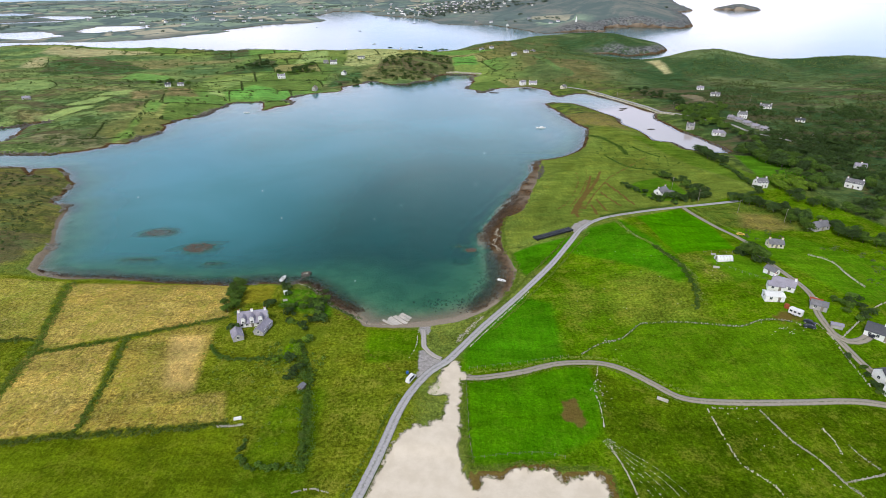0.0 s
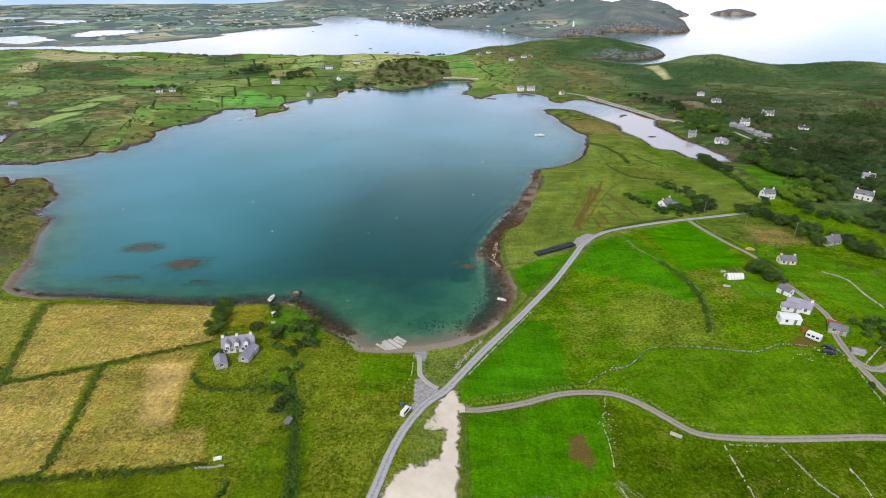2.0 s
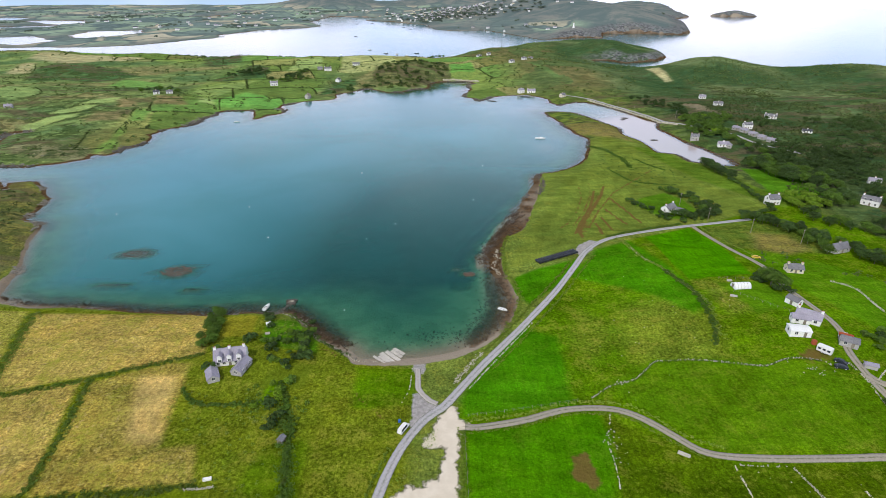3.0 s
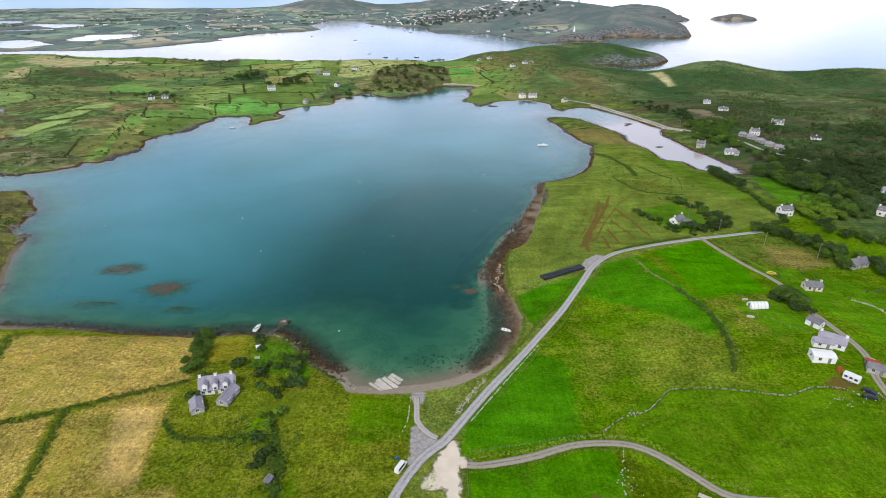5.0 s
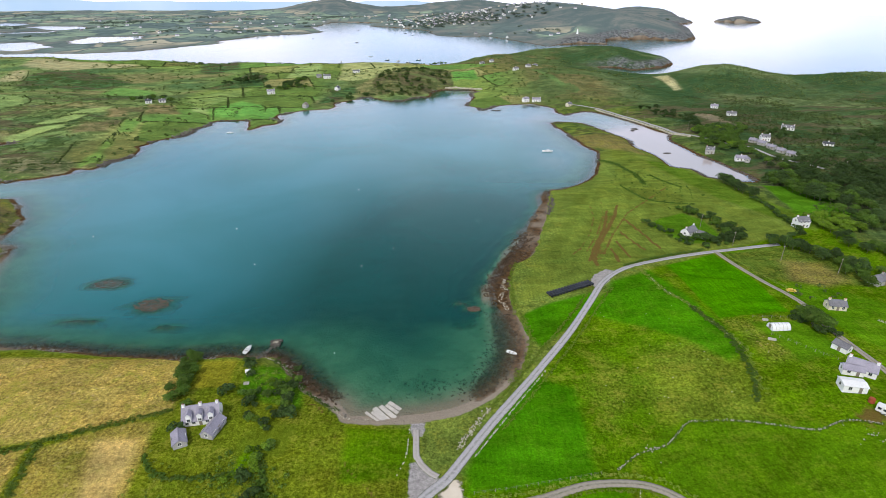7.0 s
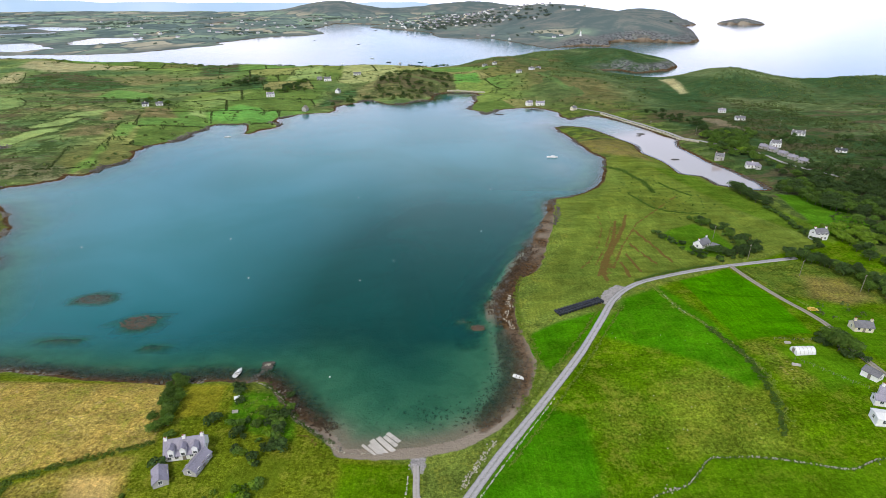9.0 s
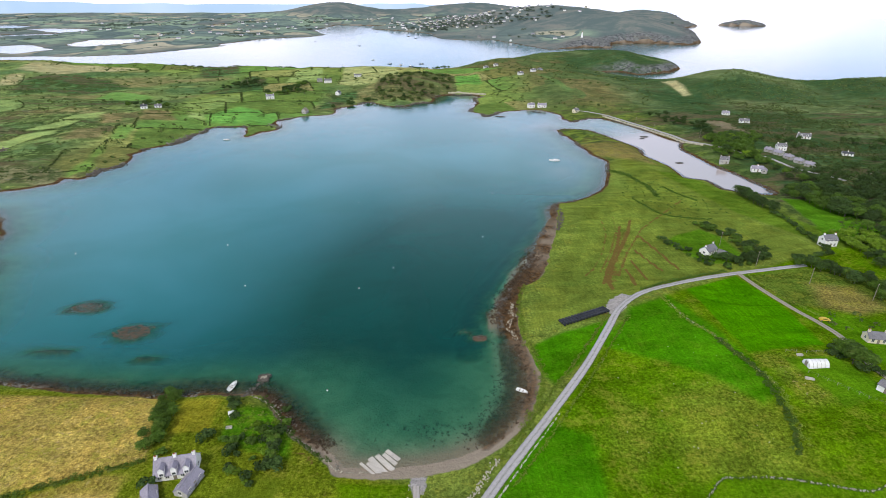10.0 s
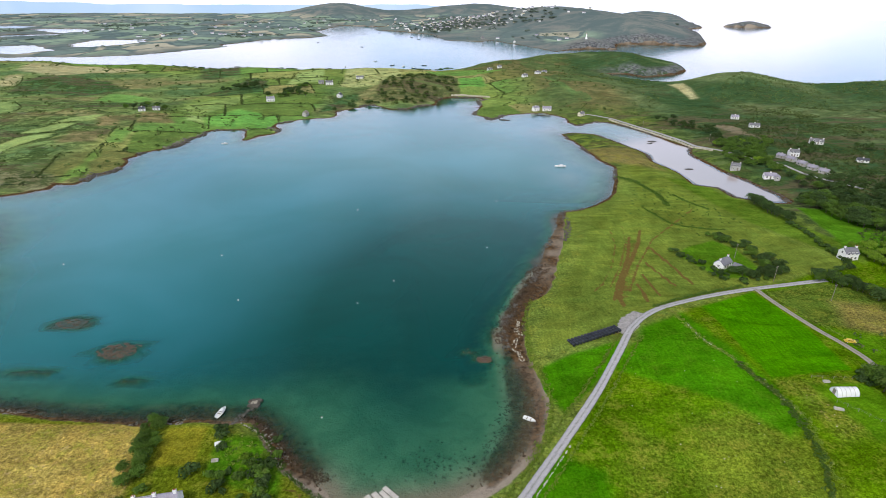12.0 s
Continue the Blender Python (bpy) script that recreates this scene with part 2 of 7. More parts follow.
    weed_patch = n.math("MULTIPLY", n.ramp(n.noise(p, 0.16, 7, 0.7), 0.5, 0.62), n.ramp(n.attr("weed"), 0.1, 0.9), True)
    bed = n.mix(weed_patch, bed, n.mix(fine, (0.016, 0.014, 0.008), (0.075, 0.045, 0.022)))
    col = n.mix(n.ramp(high, -0.12, -0.4), col, n.mix(weedy, bed, n.mix(n.ramp(n.noise(p, 0.5, 6, 0.7), 0.35, 0.65), (0.02, 0.016, 0.009), (0.140, 0.078, 0.032))))
    soil = n.ramp(edge, 0.6, -0.5, 0.12, 1.0)
    relief = n.math("ADD", n.math("MULTIPLY", fine, 0.7), n.math("MULTIPLY", n.noise(p, 0.3, 5, 0.6), 1.2))
    return n.finish(col, 0.9, n.bump(n.math("MULTIPLY", relief, soil), 0.9, 0.8), spec=0.0)


def water_material():
    n = Nodes("sea_water")
    p = n.place()
    depth = n.attr("depth")
    open_ = n.mix(n.ramp(n.noise(p, 0.009, 3, 0.5, 0.5), 0.30, 0.75), (0.004, 0.132, 0.142), (0.026, 0.178, 0.222))
    body = n.mix(n.attr("basin"), open_, n.mix(n.ramp(n.noise(p, 0.02, 4, 0.55, 0.8), 0.42, 0.7, 0.0, 0.6), (0.0, 0.050, 0.039), (0.0, 0.066, 0.054)))
    body = n.mix(n.ramp(depth, 0.3, 2.8), (0.008, 0.130, 0.072), body)
    # pale pinkish body colour that imitates the low sky mirrored in the lagoon
    body = n.mix(n.attr("sky_tint"), body, (0.40, 0.345, 0.335))
    murk = n.math("MAXIMUM", n.math("SUBTRACT", 1.0, n.math("POWER", 2.718, n.math("MULTIPLY", depth, -0.55))), n.math("MULTIPLY", n.attr("sky_tint"), n.ramp(depth, 0.05, 0.4)))
    under = n.add("MixShader", {0: murk, 1: n.add("BsdfTransparent", {"Color": n.mix(n.ramp(depth, 0.02, 0.7), (0.96, 1.0, 0.98), (0.55, 0.92, 0.80))}).outputs[0], 2: n.add("BsdfDiffuse", {"Color": body}).outputs[0]})
    ripple = n.math("ADD", n.math("MULTIPLY", n.noise(p, 1.3, 4, 0.6), 0.5), n.noise(p, 0.09, 5, 0.6))
    nor = n.bump(ripple, 0.09, 0.6)
    shine = n.add("Fresnel", {"IOR": 1.33, "Normal": nor}).outputs[0]
    gloss = n.add("BsdfGlossy", {"Color": n.mix(n.ramp(shine, 0.03, 0.40), (0.52, 0.84, 0.92), (0.97, 0.94, 0.98)), "Roughness": 0.10, "Normal": nor})
    top = n.add("MixShader", {0: shine, 1: under.outputs[0], 2: gloss.outputs[0]})
    n.tree.links.new(top.outputs[0], n.out.inputs["Surface"])
    return n.mat


def road_material(name, pale, dark, grass):
    n = Nodes(name)
    p = n.place()
    across = n.attr("across")
    col = n.mix(n.ramp(n.noise(p, 1.4, 6, 0.7), 0.3, 0.7), dark, pale)
    wheel = n.math("ABSOLUTE", n.math("SUBTRACT", n.math("ABSOLUTE", across), 0.5))
    col = n.mix(n.ramp(wheel, 0.3, 0.1, 0.0, 0.5), col, pale)
    crown = n.math("MULTIPLY", n.ramp(n.math("ABSOLUTE", across), 0.16, 0.03), n.ramp(n.noise(p, 0.5, 5, 0.7), 0.35, 0.6))
    col = n.mix(n.math("MULTIPLY", crown, grass), col, (0.07, 0.105, 0.022))
    fringe = n.ramp(n.math("ADD", n.math("ABSOLUTE", across), n.math("MULTIPLY", n.math("SUBTRACT", n.noise(p, 0.9, 5, 0.7), 0.5), 0.4)), 0.90, 1.0)
    col = n.mix(fringe, col, (0.075, 0.11, 0.025))
    return n.finish(col, 0.9, n.bump(n.noise(p, 9, 4), 0.4, 0.03), spec=0.2)


M_GROUND, M_WATER = ground_material(), water_material()
M_ROAD = road_material("chipped_tarmac", (0.44, 0.43, 0.44), (0.24, 0.235, 0.245), 0.45)
M_LANE = road_material("stony_lane", (0.34, 0.31, 0.26), (0.22, 0.20, 0.165), 0.7)
M_TRACK = road_material("gravel_track", (0.43, 0.40, 0.38), (0.33, 0.305, 0.29), 0.1)
M_WHITE = plain("white_render", (0.80, 0.80, 0.79), 0.8, 2.0, 0.10)
M_CREAM = plain("cream_render", (0.68, 0.62, 0.46), 0.8, 2.0, 0.10)
M_GREYWALL = plain("grey_pebbledash", (0.40, 0.39, 0.37), 0.9, 5.0, 0.15)
M_SLATE = plain("grey_slate", (0.185, 0.185, 0.205), 0.6, 3.0, 0.25)
M_PALE_SLATE = plain("pale_weathered_slate", (0.30, 0.285, 0.35), 0.6, 3.0, 0.2)
M_DARK_SLATE = plain("dark_slate", (0.075, 0.08, 0.095), 0.55, 3.0, 0.25)
M_TIN = plain("white_sheet_metal", (0.74, 0.75, 0.76), 0.45, 2.0, 0.08)
M_RUST = plain("rust_red_sheet", (0.33, 0.075, 0.03), 0.7, 3.0, 0.25)
M_PANE = plain("window_glass", (0.03, 0.04, 0.05), 0.1, 2.0, 0.1, spec=0.6)
M_FRAME = plain("painted_frame", (0.72, 0.72, 0.70), 0.5, 4.0, 0.06)
M_STONE = plain("field_stone", (0.47, 0.44, 0.35), 0.9, 3.0, 0.4, random_tint=0.2)
M_BLACKWRAP = plain("black_wrap", (0.030, 0.034, 0.044), 0.22, 4.0, 0.3, spec=0.5)
M_TIMBER = plain("weathered_timber", (0.25, 0.22, 0.18), 0.85, 5.0, 0.3)
# ---- plan of the coast (metres, sea level) ----
NORTH_SHORE = [(-900, 400), (-438, 429), (-356, 414), (-314, 408), (-293, 421), (-280, 432), (-284, 444), (-272, 444), (-269, 463), (-257, 481),
               (-266, 512), (-262, 526), (-249, 549), (-242, 592), (-243, 617), (-217, 620), (-197, 584), (-186, 614), (-178, 659), (-173, 682),
               (-165, 690), (-140, 690), (-120, 751), (-103, 765), (-78, 752), (-55, 743), (-37, 776), (-18, 813), (2, 841), (37, 841),
               (26, 788), (32, 723), (45, 698), (68, 723), (95, 732), (110, 733), (121, 715), (129, 705), (128, 680)]
LAGOON_SHORE = [(133, 660), (160, 685), (173, 686), (188, 663), (201, 629), (212, 596), (222, 574), (214, 557), (211, 529), (214, 504),
                (220, 477), (224, 461), (228, 442), (228, 428), (225, 424), (213, 424), (201, 431), (195, 435), (194, 457), (179, 461),
                (178, 479), (178, 502), (171, 522), (170, 565), (157, 593), (143, 626), (121, 632), (108, 624)]
EAST_SHORE = [(114, 595), (118, 563), (124, 525), (131, 505), (127, 482), (120, 463), (107, 431), (95, 414), (84, 406), (73, 403),
              (66, 393), (63, 378), (57, 361), (49, 338), (45, 321), (36, 300), (27, 282), (22, 268), (21, 256), (23, 245),
              (27, 235), (29, 225), (28, 214), (24, 200), (15, 189), (3, 182)]
SOUTH_SHORE = [(-8, 179), (-20, 178), (-30, 178), (-34, 183), (-45, 191), (-57, 205), (-62, 210), (-70, 209), (-79, 210), (-98, 207),
               (-125, 209), (-153, 213), (-173, 213), (-186, 216), (-195, 222), (-199, 234), (-200, 244), (-212, 264), (-222, 284), (-230, 302),
               (-243, 308), (-251, 343), (-260, 351), (-269, 364), (-284, 377), (-301, 374), (-292, 358), (-312, 378), (-328, 377), (-366, 373),
               (-900, 330)]
BAY = NORTH_SHORE + LAGOON_SHORE + EAST_SHORE + SOUTH_SHORE
INLET = [(-900, 470), (-493, 490), (-423, 502), (-401, 519), (-386, 496), (-384, 452), (-438, 436), (-900, 410)]
ISLAND = [(-6000, -6000), (-6000, 800), (-1200, 1020), (-940, 1080), (-863, 1110), (-741, 1170), (-605, 1190), (-517, 1125), (-475, 1105), (-431, 1105),
          (-374, 1140), (-305, 1140), (-240, 1085), (-173, 1090), (-111, 1110), (-14, 1150), (45, 1225), (98, 1290), (213, 1390), (313, 1480),
          (426, 1540), (455, 1388), (462, 1262), (456, 1195), (412, 1127), (342, 1089), (323, 1128), (274, 1141), (300, 1085), (337, 1040),
          (390, 1010), (500, 960), (620, 930), (760, 900), (1000, 900), (1500, 820), (3000, 300), (6000, -2000), (6000, -6000)]
MAINLAND = [(-6000, 1250), (-1300, 1240), (-1060, 1296), (-951, 1334), (-831, 1347), (-738, 1413), (-683, 1529), (-634, 1626), (-665, 1724), (-623, 1978),
            (-487, 2121), (-469, 2226), (-573, 2488), (-585, 3036), (-529, 3048), (-317, 2964), (-361, 2672), (-276, 2589), (-197, 2511), (-72, 2327),
            (-33, 2008), (88, 1971), (129, 2031), (203, 1838), (275, 1607), (312, 1664), (386, 1712), (458, 1702), (506, 1877), (634, 1894),
            (735, 1839), (809, 1941), (877, 2139), (951, 2457), (1143, 2950), (1320, 3200), (1500, 4100), (1600, 4900), (1600, 7000), (-6000, 7000)]
SOUNDS = [[(-1600, 1500), (-1256, 1567), (-1170, 1658), (-1005, 1492), (-1022, 1396), (-1142, 1427), (-1600, 1400)],
          [(-1085, 1669), (-1122, 1851), (-1001, 1951), (-940, 1778), (-955, 1645), (-1005, 1599)],
          [(-2500, 2350), (-1950, 2385), (-1825, 2430), (-1860, 2700), (-2020, 2750), (-2500, 2650)],
          [(-1730, 2395), (-1560, 2270), (-1450, 2190), (-1410, 2320), (-1540, 2510), (-1730, 2530)],
          [(-1800, 1880), (-1640, 2020), (-1540, 2100), (-1440, 2165), (-1390, 2060), (-1545, 1905)],
          [(-1196, 2839), (-1179, 3114), (-1119, 2919)]]
ISLETS = [[(1510, 3345), (1560, 3300), (1650, 3270), (1728, 3262), (1745, 3310), (1620, 3400), (1530, 3400)],
          [(1330, 3470), (1390, 3440), (1400, 3490), (1340, 3500)],
          [(1255, 3380), (1290, 3360), (1300, 3400)]]
# hills: centre, radii along x and y, height
HILLS = [(145, 185, 60, 75, 8.5), (85, 255, 40, 40, 4.0), (235, 300, 60, 80, 5), (-150, 150, 90, 60, 2), (-330, 250, 90, 80, 7),
         (398, 878, 75, 75, 27), (575, 840, 130, 90, 20), (800, 800, 200, 110, 20), (1150, 760, 250, 120, 28), (620, 560, 220, 160, 16),
         (-45, 872, 62, 62, 22), (170, 880, 110, 120, 14), (60, 980, 120, 110, 14), (330, 1230, 70, 90, 23), (415, 1300, 40, 90, 5), (250, 1330, 110, 90, 14),
         (95, 1190, 70, 70, 17), (190, 1270, 80, 70, 14), (-500, 1085, 90, 45, 9), (445, 1225, 45, 60, 5), (-340, 1010, 150, 70, 9), (-760, 1000, 150, 80, 14), (-110, 1010, 80, 60, 6),
         (-420, 640, 150, 110, 9), (-260, 900, 170, 140, 10), (-650, 950, 220, 150, 9), (-520, 520, 110, 70, 8), (-180, 1010, 120, 60, 8),
         (560, 2560, 330, 420, 71), (300, 2750, 300, 400, 44), (-60, 3150, 450, 500, 24), (620, 2130, 160, 190, 40), (880, 3000, 170, 300, 44),
         (390, 1790, 60, 70, 20), (-790, 4050, 260, 330, 66), (-1100, 4100, 500, 300, 24), (-300, 4300, 600, 300, 30), (250, 4300, 500, 300, 74),
         (1625, 3325, 95, 60, 25), (-900, 3100, 500, 300, 8), (-1700, 3500, 700, 400, 6), (-820, 1640, 100, 90, 6), (-850, 2500, 300, 200, 6),
         (700, 3700, 500, 300, 78), (1350, 4200, 200, 500, 60), (-2200, 4200, 700, 350, 14), (-3300, 4000, 900, 400, 12)]


# a pale sandy bar under the shallows
RUNNEL = [(44.6, 321), (32.8, 304), (21.2, 276), (18.4, 255), (17.6, 230), (15.4, 213), (12, 201), (6, 191)]
# sunken reefs: centre and radii
REEFS = [(-157, 264, 9.5, 5.5), (-126.5, 245.5, 10.5, 7), (12.8, 244, 4, 3), (6, 249, 4, 3), (-150, 232, 9, 2.4), (-112, 229, 7, 2)]


# weedy shelves just under the water and the weed-flecked flat, as outlines
SHELF = [(63, 397), (59, 369), (50, 345), (44, 333), (37, 315), (29, 293), (20.5, 271), (17, 259), (17.5, 250), (22, 244), (29, 243), (28.5, 253), (29.5, 261), (32, 274),
         (36, 288), (41.5, 291), (49, 307), (54.5, 327), (58.5, 342), (63, 356), (66, 375), (71, 399)]
FLAT = [(22, 244), (20.5, 240), (20, 222), (17.8, 207), (12, 196), (10, 191), (11.5, 186), (18.5, 193), (23.5, 200), (28, 206), (30.5, 212), (32, 221), (30.5, 230), (29, 243)]


def inside_distance(x, y, outline):
    """Distance to a closed outline, positive inside it."""
    best = np.full(x.shape, 1e18)
    crossed = np.zeros(x.shape, bool)
    for (ax, ay), (bx, by) in zip(outline, outline[1:] + outline[:1]):
        dx, dy = bx - ax, by - ay
        k = np.clip(((x - ax) * dx + (y - ay) * dy) / max(dx * dx + dy * dy, 1e-9), 0, 1)
        best = np.minimum(best, (x - ax - k * dx) ** 2 + (y - ay - k * dy) ** 2)
        if ay != by:
            crossed ^= ((ay > y) != (by > y)) & (x < (bx - ax) * (y - ay) / (by - ay) + ax)
    return np.where(crossed, 1, -1) * np.sqrt(best)


def line_distance(x, y, line):
    """Distance to an open line."""
    best = np.full(x.shape, 1e18)
    for (ax, ay), (bx, by) in zip(line, line[1:]):
        dx, dy = bx - ax, by - ay
        k = np.clip(((x - ax) * dx + (y - ay) * dy) / max(dx * dx + dy * dy, 1e-9), 0, 1)
        best = np.minimum(best, (x - ax - k * dx) ** 2 + (y - ay - k * dy) ** 2)
    return np.sqrt(best)


def step(a, b, v):
    """Smooth step from 0 at a to 1 at b."""
    k = np.clip((v - a) / (b - a), 0, 1)
    return k * k * (3 - 2 * k)


LATTICE = np.random.RandomState(7).rand(256, 256)


def wave(x, y, size, seed=0):
    """Smooth value noise between -1 and 1 with features of that size."""
    u, v = x / size + seed * 17.3, y / size + seed * 9.1
    i, j = np.floor(u).astype(int), np.floor(v).astype(int)
    a, b = u - i, v - j
    a, b = a * a * (3 - 2 * a), b * b * (3 - 2 * b)
    i0, i1, j0, j1 = i % 256, (i + 1) % 256, j % 256, (j + 1) % 256
    top = LATTICE[i0, j0] * (1 - a) + LATTICE[i1, j0] * a
    low = LATTICE[i0, j1] * (1 - a) + LATTICE[i1, j1] * a
    return 2 * (top * (1 - b) + low * b) - 1


def coast(x, y):
    """Distance inland from the water's edge; negative on the water."""
    far = np.hypot(x, y)
    rag = (wave(x, y, 9, 1) * 0.5 + wave(x, y, 23, 2)) * np.clip(far / 260, 0.7, 6) + step(380, 520, y) * (x < 60) * (wave(x, y, 42, 14) * 11 + wave(x, y, 17, 15) * 5)
    s = np.minimum(inside_distance(x, y, ISLAND), np.minimum(-inside_distance(x, y, BAY), -inside_distance(x, y, INLET)))
    m = inside_distance(x, y, MAINLAND)
    for water in SOUNDS:
        m = np.minimum(m, -inside_distance(x, y, water))
    for rock in ISLETS:
        m = np.maximum(m, inside_distance(x, y, rock))
    calm = step(25, 60, np.hypot(x + 5, y - 178))
    return np.maximum(s, m) + rag * calm


def height(x, y, s=None):
    """Height of the land or of the sea bed."""
    x, y = np.atleast_1d(np.asarray(x, float)), np.atleast_1d(np.asarray(y, float))
    if s is None:
        s = coast(x, y)
    far = np.hypot(x, y)
    hill = 1.6 + 2.5 * step(300, 700, far) + 2 * step(1500, 2600, y)
    for cx, cy, rx, ry, h in HILLS:
        hill = hill + h * np.exp(-((x - cx) / rx) ** 2 - ((y - cy) / ry) ** 2)
    rough = step(330, 800, far)
    hill = hill + (wave(x, y, 70, 3) * 1.3 + wave(x, y, 31, 4) * 0.9) * (0.25 + rough) + rough * (wave(x, y, 170, 5) * 3 + wave(x, y, 14, 6) * 0.5)
    hill = hill + rough * step(190, 280, x) * (1 - step(1150, 1300, y)) * (wave(x + 0.5 * y, y, 46, 65) * 2.4 + wave(x, y, 21, 66) * 0.9)
    hill = hill + step(1300, 2500, y) * (wave(x, y, 420, 8) * 4 + wave(x, y, 160, 9) * 3)
    cliff = np.maximum(step(1000, 1150, y) * step(250, 350, x), step(1500, 1700, y) * step(300, 420, x))
    cliff = np.maximum(cliff, step(1200, 1300, x) * (y > 3000))
    run = 9 + 30 * rough * (1 - cliff) - 4 * cliff
    land = np.maximum(hill, 0.8) * (1 - np.exp(-np.maximum(s, 0) / run)) + 0.04 * np.minimum(np.maximum(s, 0), 10)
    sand = step(-75, -30, x) * (1 - step(205, 300, y))
    bed = np.maximum(np.maximum(s, -160) * (0.11 - 0.06 * sand + 0.22 * step(-20, 8, x) * step(228, 250, y) * (y < 420)), -7)
    for cx, cy, rx, ry in REEFS:
        r = np.hypot((x - cx) / rx, (y - cy) / ry) + 0.35 * wave(x, y, 5, 16)
        bed = np.maximum(bed, -0.3 - 6 * np.maximum(r - 0.9, 0))
    bed = np.maximum(bed, -0.5 - 1.2 * np.maximum(line_distance(x, y, RUNNEL) - 1.3, 0))
    near = (x > -230) & (x < 100) & (y > 150) & (y < 420)
    if near.any():
        px, py, ps = x[near], y[near], s[near]
        ledge = np.maximum(-0.12 + 0.35 * np.minimum(inside_distance(px, py, SHELF) + 1.5 * wave(px, py, 6, 71), 0), -0.28 + 0.3 * np.minimum(inside_distance(px, py, FLAT), 0))
        strand = (px < -33) & (py < 240)
        ledge = np.where(strand, np.maximum(ledge, -0.2 - 0.035 * np.maximum(-ps, 0) - 0.5 * np.maximum(-ps - 7.5 - 3 * wave(px, py, 14, 72), 0)), ledge)
        bed[near] = np.maximum(bed[near], ledge)
    return np.where(s > 0, land, bed)

# ---- building helpers ----


def mesh_object(name, bm, material, parent=None, label=""):
    data = bpy.data.meshes.new(name)
    bm.to_mesh(data)
    bm.free()
    if material:
        data.materials.append(material)
    ob = new(name, data)
    ob.parent = parent
    if label:
        ob["label"] = label
    return ob


def part(name, bm, material, parent, label=""):
    return mesh_object(name, bm, material, parent, label)


def box(bm, lo, hi, m=None, bevel=0.0):
    """A block between two corners, moved by m."""
    made = bmesh.ops.create_cube(bm, size=1.0)["verts"]
    size, mid = Vector(hi) - Vector(lo), (Vector(hi) + Vector(lo)) / 2
    for v in made:
        v.co = Vector((v.co.x * size.x, v.co.y * size.y, v.co.z * size.z)) + mid
    if bevel:
        edges = list({e for v in made for e in v.link_edges})
        made = list({v for f in bmesh.ops.bevel(bm, geom=edges, offset=bevel, segments=2, affect="EDGES")["faces"] for v in f.verts} | {v for v in made if v.is_valid})
    if m is not None:
        for v in made:
            v.co = m @ v.co
    return made


def sheet_mesh(name, xs, ys, zs, material, attributes):
    """A grid surface with values at its points."""
    nx, ny = len(xs), len(ys)
    gx, gy = np.meshgrid(xs, ys)
    co = np.stack([gx, gy, zs], -1).reshape(-1, 3).astype(np.float32)
    i = (np.arange(ny - 1)[:, None] * nx + np.arange(nx - 1)[None]).ravel()
    quads = np.stack([i, i + 1, i + nx + 1, i + nx], -1).astype(np.int32)
    data = bpy.data.meshes.new(name)
    data.vertices.add(len(co))
    data.vertices.foreach_set("co", co.ravel())
    data.loops.add(quads.size)
    data.loops.foreach_set("vertex_index", quads.ravel())
    data.polygons.add(len(quads))
    data.polygons.foreach_set("loop_start", np.arange(len(quads), dtype=np.int32) * 4)
    data.update(calc_edges=True)
    data.polygons.foreach_set("use_smooth", np.ones(len(quads), bool))
    for key, values in attributes.items():
        if values.ndim == 3:
            layer = data.attributes.new(key, "FLOAT_COLOR", "POINT")
            rgba = np.concatenate([values, np.ones((*values.shape[:2], 1))], -1)
            layer.data.foreach_set("color", rgba.astype(np.float32).ravel())
        else:
            data.attributes.new(key, "FLOAT", "POINT").data.foreach_set("value", values.astype(np.float32).ravel())
    data.materials.append(material)
    return new(name, data)


def spread(lo, hi, gap, growth_lo, growth_hi, end_lo, end_hi):
    """Grid lines: evenly spaced between lo and hi, wider and wider outside."""
    mid = list(np.arange(lo, hi, gap))
    out, g = [], gap
    v = mid[-1]
    while v < end_hi:
        g *= growth_hi
        v += g
        out.append(v)
    left, g, v = [], gap, lo
    while v > end_lo:
        g *= growth_lo
        v -= g
        left.append(v)
    return np.array(left[::-1] + mid + out)


